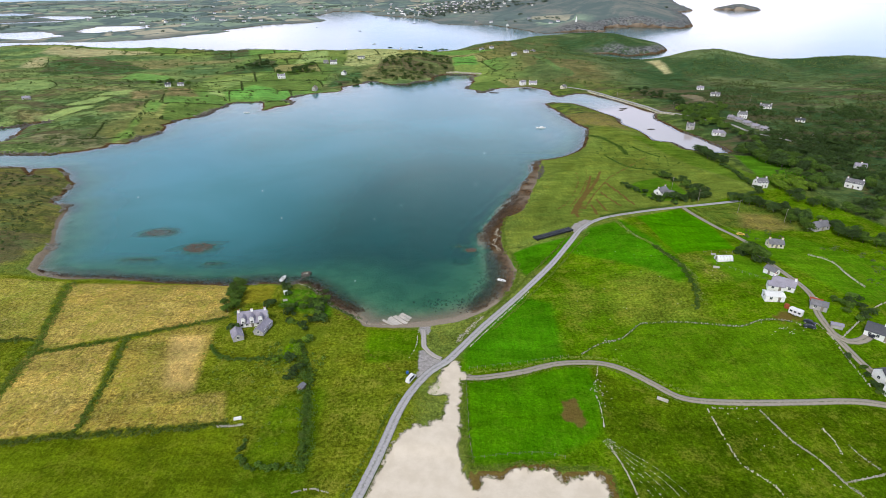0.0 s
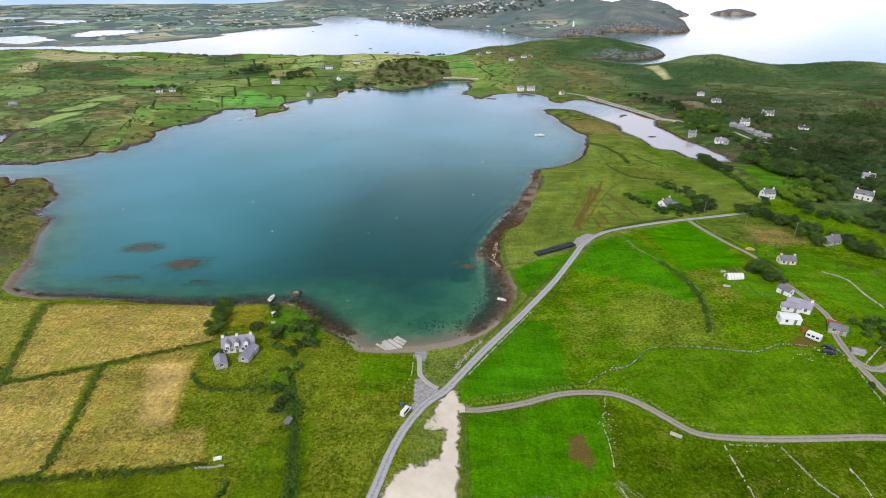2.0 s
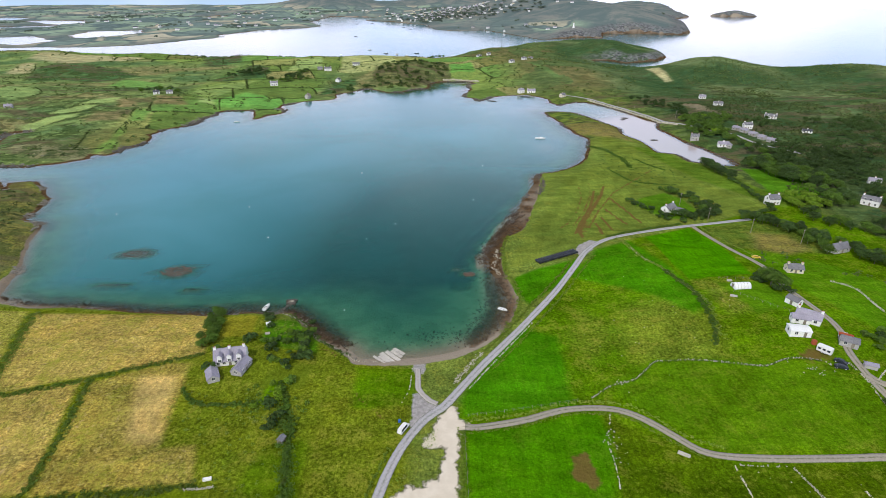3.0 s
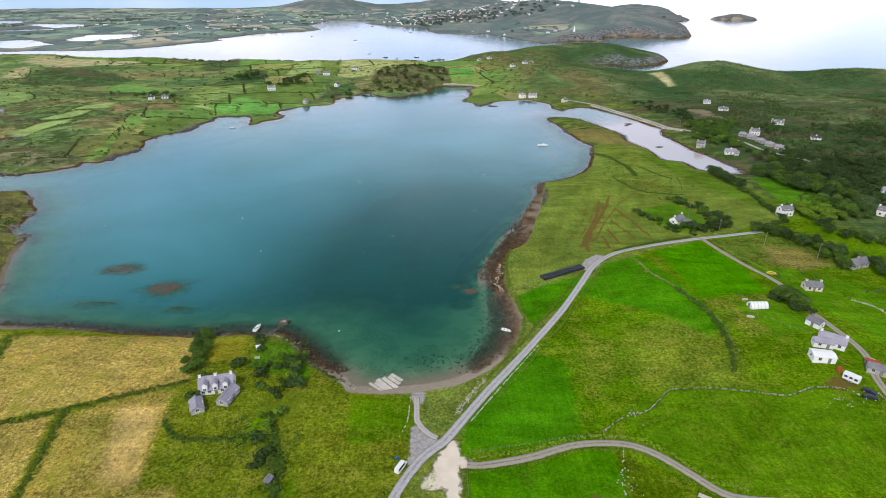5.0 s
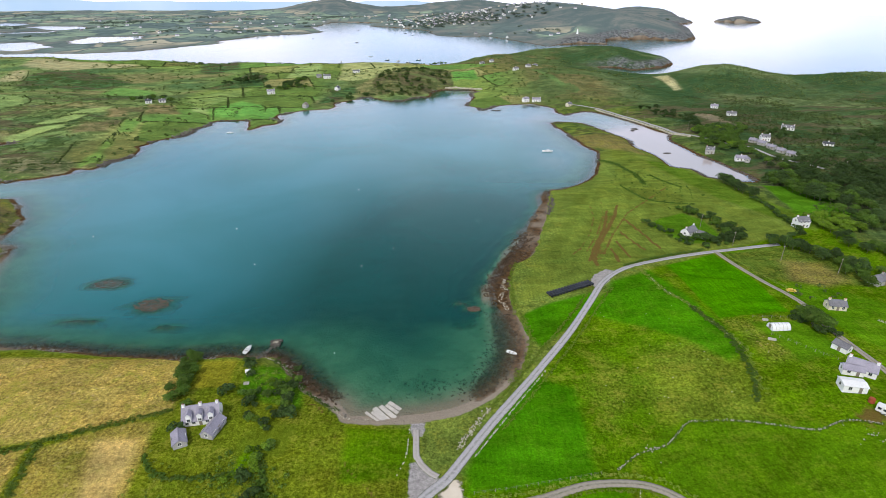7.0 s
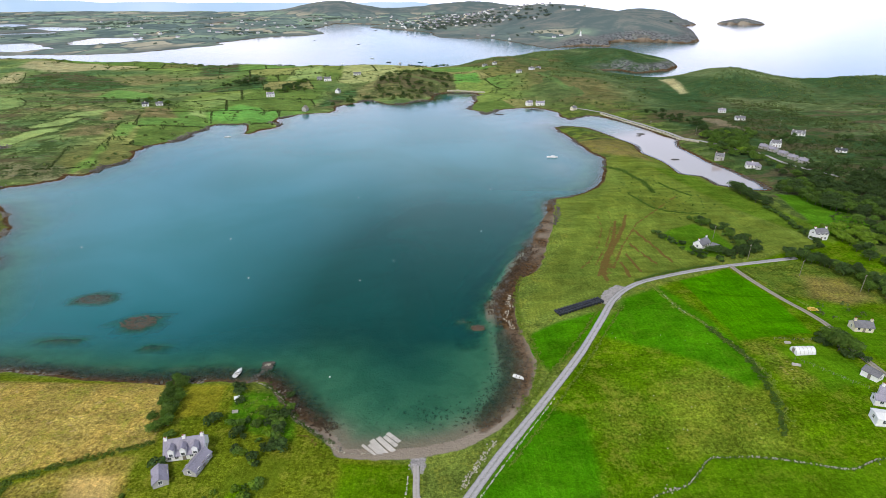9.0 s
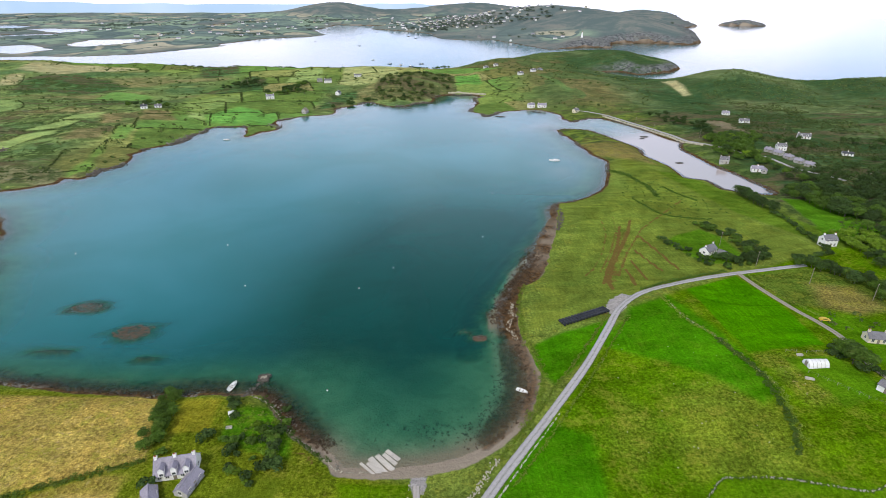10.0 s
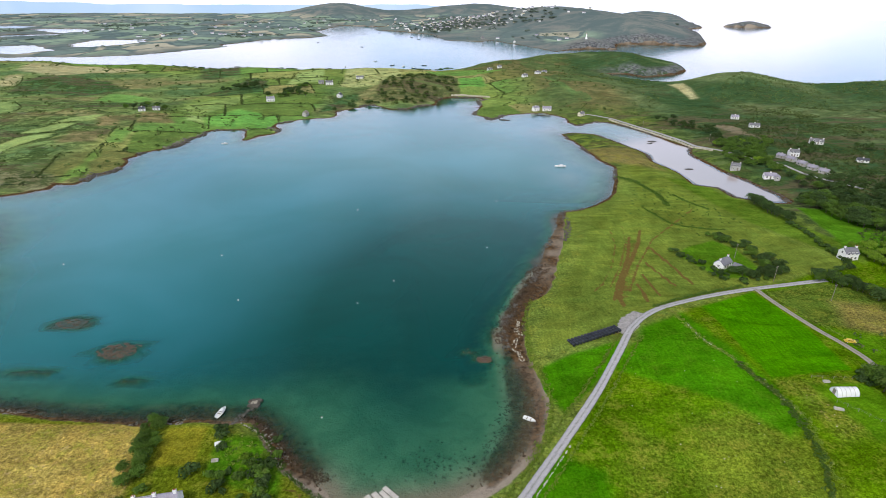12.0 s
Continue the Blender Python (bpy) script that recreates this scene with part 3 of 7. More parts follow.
# ---- what grows where: outline, colour, tussocks, how soft its edge is ----
PASTURE, BRIGHT, LUSH = (0.083, 0.170, 0.003), (0.056, 0.205, 0.001), (0.052, 0.188, 0.003)
HAY, STRAW, DULL = (0.385, 0.282, 0.088), (0.50, 0.355, 0.15), (0.066, 0.098, 0.016)
ROUGH, MEADOW, OLIVE = (0.130, 0.166, 0.012), (0.142, 0.190, 0.036), (0.108, 0.150, 0.006)
HEADLAND = [(-204, 226), (-207, 262), (-226, 300), (-262, 352), (-300, 385), (-420, 380), (-520, 300), (-420, 190), (-220, 205)]
FIELDS = [
    ([(-900, -220), (-30, -220), (-8, 130), (-8, 170), (-35, 180), (-70, 207), (-200, 212), (-900, 300)], ROUGH, 0.55, 6),
    (HEADLAND, (0.165, 0.155, 0.060), 0.6, 8),
    ([(-165, 204), (-96, 207), (-86, 177), (-105, 169), (-146, 153), (-153, 172)], HAY, 0.75, 1.5),
    ([(-240, 212), (-170, 206), (-150, 160), (-260, 150)], (0.26, 0.24, 0.055), 0.7, 1.5),
    ([(-141, 131), (-147, 151), (-120, 161), (-108, 117), (-128, 113), (-160, 112), (-165, 125)], HAY, 0.75, 1.5),
    ([(-116, 160), (-96, 172), (-88, 172), (-84, 150), (-81, 132), (-71, 134), (-66, 121), (-106, 116)], (0.31, 0.242, 0.062), 0.7, 2),
    ([(-102, 164), (-90, 165), (-82, 135), (-91, 134)], STRAW, 0.3, 5),
    ([(-160, 110), (-103, 113), (-65, 118), (-58, 110), (-53, 90), (-60, -220), (-160, -220)], OLIVE, 0.25, 3),
    ([(-52, -220), (-56, 108), (-52, 134), (-38, 138), (-36, 104), (-40, -220)], (0.085, 0.145, 0.005), 0.25, 3),
    ([(-88, 206), (-75, 206), (-73, 190), (-84, 188)], (0.25, 0.225, 0.022), 0.35, 2),
    ([(-60, 160), (-46, 160), (-44, 172), (-58, 172)], (0.115, 0.155, 0.012), 0.1, 2),
    ([(-28, 150), (-8, 152), (-9, 172), (-30, 172)], PASTURE, 0.25, 3),
    ([(7, 106), (5, 150), (30, 195), (66, 246), (100, 275), (140, 296), (210, 330), (260, 180), (160, -220), (45, -220), (45, 104)], PASTURE, 0.4, 4),
    ([(72, 168), (66, 185), (74, 205), (92, 212), (104, 196), (101, 172)], (0.140, 0.195, 0.020), 0.62, 14),
    ([(52, 172), (48, 190), (58, 206), (66, 192)], (0.120, 0.185, 0.014), 0.6, 10),
    ([(112, 196), (110, 224), (136, 226), (138, 204)], (0.130, 0.180, 0.018), 0.7, 6),
    ([(76, 259), (95, 270), (101, 250), (106, 230), (108, 205), (100, 200), (88, 216), (59, 234)], LUSH, 0.1, 4),
    ([(106, 277), (137, 294), (141, 262), (138, 231), (108, 226)], BRIGHT, 0.02, 1.0),
    ([(20, 182), (32, 196), (45, 190), (42, 152), (7, 147), (6, 155)], LUSH, 0.08, 4),
    ([(7, 141), (26, 144), (49, 149), (52, 134), (46, 118), (31, 108), (7, 106)], (0.060, 0.190, 0.002), 0.1, 3),
    ([(33, 238), (46, 245), (66, 251), (65, 244), (37, 213), (31, 226)], LUSH, 0.05, 2),
    ([(56, 164), (75, 174), (128, 166), (138, 133), (82, 132), (66, 147)], (0.080, 0.170, 0.004), 0.2, 2),
    ([(51, 147), (81, 128), (150, 126), (140, -220), (44, -220), (48, 116)], (0.066, 0.118, 0.003), 0.35, 3),
    ([(150, 215), (148, 262), (175, 250), (205, 215), (200, 180), (160, 180)], (0.08, 0.195, 0.005), 0.2, 3),
    ([(145, 264), (141, 294), (172, 303), (205, 285), (190, 255)], (0.090, 0.140, 0.022), 0.5, 3),
    ([(158, 262), (166, 285), (182, 280), (184, 262), (170, 256)], (0.24, 0.20, 0.07), 0.6, 8),
    ([(122, 196), (118, 222), (137, 224), (140, 200)], (0.085, 0.195, 0.006), 0.1, 2),
    ([(-70, 203), (-58, 202), (-48, 190), (-46, 180), (-58, 182), (-68, 186)], (0.070, 0.185, 0.008), 0.3, 2),
    ([(-59.2, 151.9), (-55.5, 149.7), (-53.8, 162.1), (-57.2, 162.8)], (0.12, 0.23, 0.004), 0.1, 1),
    ([(30, 246), (47, 288), (70, 340), (88, 391), (125, 420), (145, 514), (160, 475), (178, 372), (198, 316), (160, 311), (138, 301), (100, 283), (73, 264)], MEADOW, 0.12, 3),
    ([(104, 560), (112, 622), (143, 625), (160, 585), (170, 530), (166, 490), (140, 510), (128, 520)], (0.190, 0.160, 0.070), 0.6, 10),
    ([(160, 470), (178, 380), (203, 318), (214, 330), (196, 420), (176, 470)], (0.10, 0.17, 0.02), 0.15, 3),
    ([(205, 330), (240, 340), (250, 400), (222, 410)], (0.075, 0.19, 0.012), 0.05, 3),
]
FIELDS.append(([(118, 335), (129, 346), (145, 354), (152, 342), (153, 318), (140, 307), (128, 310)], (0.085, 0.190, 0.012), 0.1, 2))
MEADOW_LAND = [(30, 246), (47, 288), (70, 340), (88, 391), (125, 420), (145, 514), (160, 475), (178, 372), (198, 316), (160, 311), (138, 301), (100, 283), (73, 264)]
BARE = [([(37, 131), (42, 133), (44, 122), (41, 120), (36, 123)], 0.8, 2.5), ([(103, 362), (108, 360), (101, 340), (92, 318), (84, 300), (76, 274), (70, 273), (76, 292), (83, 312), (92, 335)], 0.42, 3.5),
        ([(118, 168), (128, 176), (136, 172), (132, 165)], 0.55, 4), ([(62, 252), (70, 270), (78, 268), (72, 256)], 0.6, 4)]
BARE_LINES = [([(108.8, 367), (102.7, 349.7), (93.2, 330), (82.3, 307), (74.3, 286), (74, 277)], 1.0), ([(100, 358), (91, 330), (77.6, 300), (71.4, 283)], 0.9), ([(106.7, 344), (110.4, 322), (112.5, 300.6)], 1.0),
              ([(98.6, 324.7), (103.5, 299)], 1.0), ([(92.6, 311), (92.5, 287)], 0.95), ([(86.7, 300), (85.2, 280.6)], 0.95), ([(153, 402), (131, 376.5), (111.5, 354), (94, 322), (81, 292.7)], 0.6),
              ([(91.7, 367), (88.9, 345.5), (81, 322), (70.6, 300), (61, 287)], 0.5), ([(100.4, 374), (95.5, 349.6), (85, 322), (71.6, 293)], 0.5), ([(169.5, 335), (162.4, 327), (157.8, 315)], 0.55), ([(166, 341), (158, 331), (154, 320)], 0.5),
              ([(-47.5, 183.5), (-40.7, 181.5), (-33.7, 171.5), (-27.4, 155.7), (-16, 143.8)], 0.5), ([(-160, 118), (-120, 116), (-80, 119)], 0.3)]
SAND = [[(-34, 20), (-34, 72), (-21, 95), (-18, 105), (-15.5, 112), (-13, 117), (-9.5, 121), (-5.6, 120.5), (-1.5, 123), (0, 127), (0.8, 131.7), (1.2, 134), (-2, 133.5), (-5.5, 135), (-4.5, 138.5), (-1.5, 144), (1, 149), (2.5, 152.5), (4.6, 151.5), (6.5, 145.6), (8.5, 143.8), (8.4, 141), (6.2, 140.6), (5.2, 132), (4.8, 125), (4.4, 113), (5.5, 105), (9.2, 96), (8, 70), (14, 15), (-10, -5)],
        [(10, 102.5), (13, 103), (16, 102), (18.5, 104.4), (24, 105.5), (29.4, 104.5), (32.6, 101.3), (35.3, 103), (40, 103), (44, 102), (44, 94), (47, 70), (40, 20), (12, 10), (7.5, 70)]]
GRAVEL = [[(-10, 143), (-9, 146), (-9.4, 157.6), (-6.8, 158), (-2.2, 153.5), (-0.5, 151.5), (-5.9, 143.5), (-8, 141)], [(-10.4, 176), (-5.2, 175), (-6, 168), (-9.4, 168)], [(64, 257), (69, 266), (76, 272), (80, 269), (74, 259), (69, 253)]]
# the farmland and moor across the bay: outline, colour, how heathy
PALE, GREEN, MOOR, TAN, SCRUB = (0.25, 0.30, 0.10), (0.125, 0.27, 0.055), (0.215, 0.165, 0.075), (0.36, 0.30, 0.155), (0.062, 0.118, 0.042)
FAR_FIELDS = [
    ([(-583, 790), (-486, 777), (-438, 828), (-557, 926), (-620, 890)], SCRUB, 0.9), ([(-320, 420), (-287, 432), (-295, 454), (-327, 475), (-360, 458)], (0.185, 0.165, 0.085), 0.8),
    ([(-405, 532), (-390, 520), (-365, 557), (-372, 572), (-395, 560)], PALE, 0), ([(-402, 564), (-374, 577), (-367, 608), (-384, 600), (-398, 575)], PALE, 0), ([(-392, 597), (-359, 618), (-367, 646), (-381, 629)], PALE, 0.1),
    ([(-254, 631), (-223, 628), (-204, 644), (-217, 692), (-248, 709), (-264, 657)], GREEN, 0), ([(-222, 640), (-200, 622), (-188, 648), (-199, 690)], GREEN, 0.1), ([(-308, 684), (-272, 672), (-257, 783), (-293, 757), (-313, 721)], (0.20, 0.255, 0.075), 0.1),
    ([(-678, 939), (-596, 908), (-511, 994), (-545, 1004), (-690, 990)], TAN, 0.1), ([(-640, 830), (-605, 837), (-648, 911), (-670, 910)], TAN, 0.2), ([(-449, 758), (-390, 730), (-371, 754), (-398, 788), (-453, 805)], (0.14, 0.245, 0.06), 0.1),
    ([(-320, 617), (-287, 630), (-308, 663), (-332, 658)], MOOR, 0.45), ([(-348, 597), (-329, 604), (-350, 648), (-365, 632)], MOOR, 0.45), ([(-341, 530), (-318, 545), (-330, 579), (-362, 580)], MOOR, 0.5),
    ([(-306, 543), (-294, 550), (-315, 602), (-325, 592)], (0.16, 0.26, 0.06), 0.1), ([(-284, 446), (-278, 465), (-306, 539), (-300, 508)], (0.15, 0.23, 0.05), 0.2), ([(-280, 643), (-258, 633), (-270, 665), (-292, 671)], PALE, 0),
    ([(-483, 630), (-478, 665), (-504, 706), (-563, 736), (-560, 660)], (0.21, 0.27, 0.09), 0.2), ([(-341, 795), (-292, 770), (-249, 805), (-270, 882), (-300, 916), (-308, 823)], SCRUB, 0.8), ([(-374, 900), (-329, 944), (-380, 1090), (-440, 1060)], SCRUB, 0.8),
    ([(-160, 866), (-113, 861), (-79, 950), (-100, 1060), (-180, 1050)], (0.31, 0.30, 0.12), 0.05), ([(-104, 800), (-44, 775), (12, 850), (2, 930), (-45, 960), (-98, 920)], (0.15, 0.135, 0.058), 0.7), ([(-234, 861), (-190, 897), (-211, 998), (-244, 958)], PALE, 0),
    ([(8, 869), (46, 880), (43, 930), (8, 918)], GREEN, 0.1), ([(-154, 723), (-123, 773), (-127, 828), (-155, 811)], SCRUB, 0.8), ([(307, 888), (312, 809), (323, 811), (326, 875)], TAN, 0), ([(270, 640), (269, 604), (288, 582), (288, 618), (286, 653)], (0.22, 0.16, 0.11), 0.3),
    ([(124, 910), (142, 870), (155, 802), (164, 804), (150, 872), (134, 912)], (0.105, 0.155, 0.05), 0.1)]
# far fields, as a patchwork of small fields between the two waters
PATCHES = [(0.18, 0.25, 0.075), (0.125, 0.235, 0.065), (0.25, 0.265, 0.105), (0.115, 0.18, 0.05), (0.15, 0.205, 0.06), (0.27, 0.245, 0.12), (0.16, 0.16, 0.065)]


LAND = {}


def patchwork(x, y):
    """Slanting strips of small fields: row, column, how far across each, and how much is farmed."""
    u, v = x * 0.94 + y * 0.34, y * 0.94 - x * 0.34
    r = v / 62 + wave(x, y, 240, 21) * 0.6
    row = np.floor(r)
    c = (u + row * 37) / (95 + 30 * np.sin(row * 2.3))
    column = np.floor(c)
    farm = step(0.44, 0.54, wave(x, y, 150, 22) * 0.5 + 0.5 + 0.2 * step(-150, -400, x - 60)) * step(400, 450, y - 0.2 * x) * (1 - step(60, 140, x)) * (y < 1300) * np.maximum(step(860, 910, y + 0.15 * x), step(-340, -300, x))
    return row, column, r - row, c - column, farm


def on_land(x, y, key="z"):
    """The ground's own height (or distance inland) at places, read from its sheet."""
    x, y = np.atleast_1d(np.asarray(x, float)), np.atleast_1d(np.asarray(y, float))
    xs, ys, v = LAND["xs"], LAND["ys"], LAND[key]
    i, j = np.clip(np.searchsorted(xs, x) - 1, 0, len(xs) - 2), np.clip(np.searchsorted(ys, y) - 1, 0, len(ys) - 2)
    a, b = (x - xs[i]) / (xs[i + 1] - xs[i]), (y - ys[j]) / (ys[j + 1] - ys[j])
    return (v[j, i] * (1 - a) + v[j, i + 1] * a) * (1 - b) + (v[j + 1, i] * (1 - a) + v[j + 1, i + 1] * a) * b


def build_ground():
    xs = spread(-215, 215, 1.25, 1.013, 1.015, -5000, 5000)
    ys = spread(66, 330, 1.25, 1.03, 1.0095, -5000, 5000)
    gx, gy = np.meshgrid(xs, ys)
    s = coast(gx, gy)
    z = height(gx, gy, s)
    far = np.hypot(gx, gy)
    cover = np.empty((*gx.shape, 3))
    cover[:] = (0.145, 0.195, 0.042)
    # moor across the bay: slanting swells of grass, bracken and dark scrub
    along_, over = gx * 0.94 + gy * 0.34, gy * 0.94 - gx * 0.34
    swell = wave(along_, over * 2.6, 120, 31) * 0.6 + wave(along_, over * 2.0, 45, 32) * 0.5
    moor = (step(380, 430, gy) * step(80, 20, gx) * (gy < 1300))[..., None]
    # the moor tones include some blue painted in for haze
    tone = np.where(swell[..., None] > 0, np.array((0.205, 0.195, 0.105)), np.array((0.085, 0.148, 0.072)))
    mild = np.array((0.155, 0.215, 0.090))
    tone = mild + (tone - mild) * step(0.05, 0.5, np.abs(swell))[..., None]
    cover = cover * (1 - moor) + tone * 1.22 * moor
    beyond = (step(650, 800, gy) * (gx > 20) * (gy < 1300))[..., None]
    fold = wave(gx * 0.8 + gy * 0.6, gy * 0.8 - gx * 0.6, 55, 38) * 0.7 + wave(gx, gy, 23, 39) * 0.4
    neck = np.where((fold > 0.1)[..., None], np.array((0.170, 0.155, 0.082)), np.array((0.105, 0.150, 0.068)))
    cover = cover * (1 - beyond) + neck * beyond
    hillside = (step(200, 250, gx) * step(240, 300, gy + 0.2 * gx) * (gy < 1300))[..., None]
    ridge = wave(0.25 * (0.6 * gx - 0.8 * gy), 0.8 * gx + 0.6 * gy, 38, 35) * 0.7 + wave(gx, gy, 70, 36) * 0.5
    slope_green = np.array((0.044, 0.092, 0.046)) + np.array((0.100, 0.098, 0.056)) * step(-0.1, 0.6, ridge)[..., None]
    cover = cover * (1 - hillside) + slope_green * hillside
    tuft, heath = 0.45 - 0.33 * step(300, 450, far), 0.85 * step(240, 420, far) * np.where(gy > 1300, 0.5, 1 - 0.5 * step(600, 800, gy))
    row, column, _, _, farm = patchwork(gx, gy)
    pick = np.abs(np.sin(row * 12.9898 + column * 78.233) * 43758.5453) % 1
    grass = 1.2 * np.array(PATCHES)[(pick * 997).astype(int) % len(PATCHES)]
    k = (farm * 0.9)[..., None]
    cover = cover * (1 - k) + grass * k
    heath = heath * (1 - 0.62 * farm)
    across = (gx > -800) & (gx < 400) & (gy > 400) & (gy < 1300)
    qx, qy = gx[across], gy[across]
    ragged = wave(qx, qy, 22, 37) * 5
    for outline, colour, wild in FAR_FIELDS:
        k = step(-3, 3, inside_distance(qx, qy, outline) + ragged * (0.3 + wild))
        # the multiplier lightens the fields and blues them to imitate haze
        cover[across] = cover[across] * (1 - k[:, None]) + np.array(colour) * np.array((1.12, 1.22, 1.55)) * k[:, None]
        heath[across] = heath[across] * (1 - k) + wild * k
    near = (gx > -700) & (gx < 330) & (gy > -260) & (gy < 560)
    px_, py_ = gx[near], gy[near]
    wig = wave(px_, py_, 7, 11) * 0.8
    for outline, colour, tufts, soft in FIELDS:
        k = step(-soft * 0.5, soft * 0.5, inside_distance(px_, py_, outline) + wig * min(1, soft * 0.4))
        cover[near] = cover[near] * (1 - k[:, None]) + np.array(colour) * k[:, None]
        tuft[near] = tuft[near] * (1 - k) + tufts * k
        heath[near] *= 1 - k
    heath[near] *= 1 - step(24, 34, px_) * step(212, 200, px_) * step(236, 246, py_) * step(520, 480, py_)
    # mowing stripes on the meadow
    mown = step(-2, 4, inside_distance(px_, py_, MEADOW_LAND))
    cover[near] *= (1 + 0.05 * mown * np.sin((px_ * 0.93 - py_ * 0.36) * 0.62 + wave(px_, py_, 40, 13) * 2))[:, None]
    rugged = step(-6, 6, inside_distance(px_, py_, HEADLAND))
    heath[near] = np.maximum(heath[near], 0.62 * rugged)
    bare, sand = np.zeros(gx.shape), np.full(gx.shape, -20.0)
    for outline, amount, soft in BARE:
        bare[near] = np.maximum(bare[near], amount * step(-soft, soft, inside_distance(px_, py_, outline)))
    for line, amount in BARE_LINES:
        bare[near] = np.maximum(bare[near], amount * step(1.15, 0.3, line_distance(px_, py_, line)))
    gravel = np.full(gx.shape, -9.0)
    for outline in GRAVEL:
        gravel[near] = np.maximum(gravel[near], inside_distance(px_, py_, outline))
    for outline in SAND:
        sand[near] = np.maximum(sand[near], inside_distance(px_, py_, outline))
    # the raw earth scarp round the hollow
    bare[near] = np.maximum(bare[near], 0.95 * step(1.3, 0.4, np.abs(sand[near] + 0.5)) * (py_ < 112) * (px_ > 7))
    # the beach by the road and the dune hollow lie lower than the turf
    z[near] -= 0.8 * step(-1.0, 1.0, sand[near]) * step(114, 108, py_)
    # seaweed along rocky shores and on sunken rocks
    weed = step(-14, -4, s) * step(5, 1, s) * (0.45 + 0.55 * step(-0.3, 0.3, wave(gx, gy, 26, 12)))
    weed = np.maximum(weed, step(-20, -2, s) * step(8, 3, s) * step(300, 420, far))
    for cx, cy, rx, ry in REEFS:
        weed = np.maximum(weed, step(1.5, 1.0, np.hypot((gx - cx) / rx, (gy - cy) / ry)))
    weed = np.maximum(weed, 0.9 * step(7, 3, line_distance(gx, gy, [(38, 326), (24, 300), (12, 276), (9, 255), (8, 235)])))
    weed = np.maximum(weed, step(34, 22, np.hypot((gx - 27) * 1.5, (gy - 284) * 0.7)) * step(9, 5, s) * step(-12, -8, s))
    weed[near] = np.maximum(weed[near], np.maximum(step(-2, 0.5, inside_distance(px_, py_, SHELF)) * (1 - 0.65 * step(285, 335, py_) * step(-0.5, 0.4, wave(px_, py_, 7, 75))), 0.75 * step(-2, 1, inside_distance(px_, py_, FLAT) + 2 * wave(px_, py_, 5, 73))))
    weed *= 1 - step(2.6, 1.2, line_distance(gx, gy, RUNNEL))
    sandy = step(1.12, 0.85, np.hypot((gx + 6) / 32, (gy - 186) / 26))
    weed[near] = np.where(inside_distance(px_, py_, FLAT) > -1, weed[near], weed[near] * (1 - 0.97 * sandy[near]))
    crag = np.maximum(step(1000, 1150, gy) * step(250, 350, gx), step(1500, 1700, gy) * step(300, 420, gx)) * np.where(gy < 1400, step(34, 12, s), step(70, 25, s))
    shelf = np.maximum(inside_distance(px_, py_, SHELF), inside_distance(px_, py_, FLAT)) + 0.8 * wave(px_, py_, 4, 74)
    z[near] = np.where((shelf > -1.5) & (z[near] > 0.12), 0.12 + (z[near] - 0.12) * step(0.0, -1.5, shelf), z[near])
    wet = np.zeros(gx.shape)
    wet[near] = step(-1.5, 0.3, shelf)
    # land across the sound, where the haze-tinted colours apply
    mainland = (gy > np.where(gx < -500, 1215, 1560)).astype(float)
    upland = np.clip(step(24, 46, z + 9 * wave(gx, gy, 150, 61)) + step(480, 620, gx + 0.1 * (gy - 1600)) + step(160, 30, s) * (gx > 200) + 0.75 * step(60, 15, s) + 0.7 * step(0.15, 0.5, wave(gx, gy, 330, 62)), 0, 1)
    LAND.update(xs=xs, ys=ys, z=z, s=s)
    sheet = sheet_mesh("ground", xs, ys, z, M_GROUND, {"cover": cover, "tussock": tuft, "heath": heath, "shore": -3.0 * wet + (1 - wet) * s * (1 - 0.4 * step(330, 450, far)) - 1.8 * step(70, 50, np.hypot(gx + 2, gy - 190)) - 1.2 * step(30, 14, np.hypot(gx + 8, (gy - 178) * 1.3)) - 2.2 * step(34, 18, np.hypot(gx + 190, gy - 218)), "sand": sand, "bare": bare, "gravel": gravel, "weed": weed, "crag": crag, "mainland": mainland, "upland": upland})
    return tagged(sheet, "rolling green farmland, heath and sandy foreshore round a bay", "ground", kind="structure")


def build_water():
    xs = spread(-215, 240, 4, 1.05, 1.05, -5000, 5000)
    ys = spread(100, 700, 4, 1.2, 1.03, -4000, 5000)
    gx, gy = np.meshgrid(xs, ys)
    s = coast(gx, gy)
    depth = np.maximum(-height(gx, gy, s), 0)
    # pale shallows off the spit, with sky reflection painted into the water colour
    drift = np.zeros(gx.shape)
    for cx, cy, rx, ry, amount in ((110, 500, 34, 70, 0.30), (110, 640, 40, 40, 0.35)):
        drift += amount * np.exp(-((gx - cx) / rx) ** 2 - ((gy - cy) / ry) ** 2) * (0.8 + 0.5 * wave(gx, gy, 18, 44))
    # the lagoon, where the mirrored sky is painted as pale water
    sky_tint = step(135, 165, gx) * step(640, 560, gy - 0.6 * (gx - 150)) * step(300, 240, gx) * (gy < 720)
    sky_tint = np.clip(np.maximum(sky_tint, drift), 0, 1)
    basin = np.clip(1.7 * np.exp(-((gx - 8) / 92) ** 2 - ((gy - 285) / 135) ** 2) + 0.12 * wave(gx, gy, 60, 43), 0, 1)
    sheet = sheet_mesh("water", xs, ys, np.zeros(gx.shape), M_WATER, {"depth": depth, "sky_tint": sky_tint, "basin": basin})
    return tagged(sheet, "calm teal sea water with soft sky reflections", "water", kind="structure")


ground, water = build_ground(), build_water()


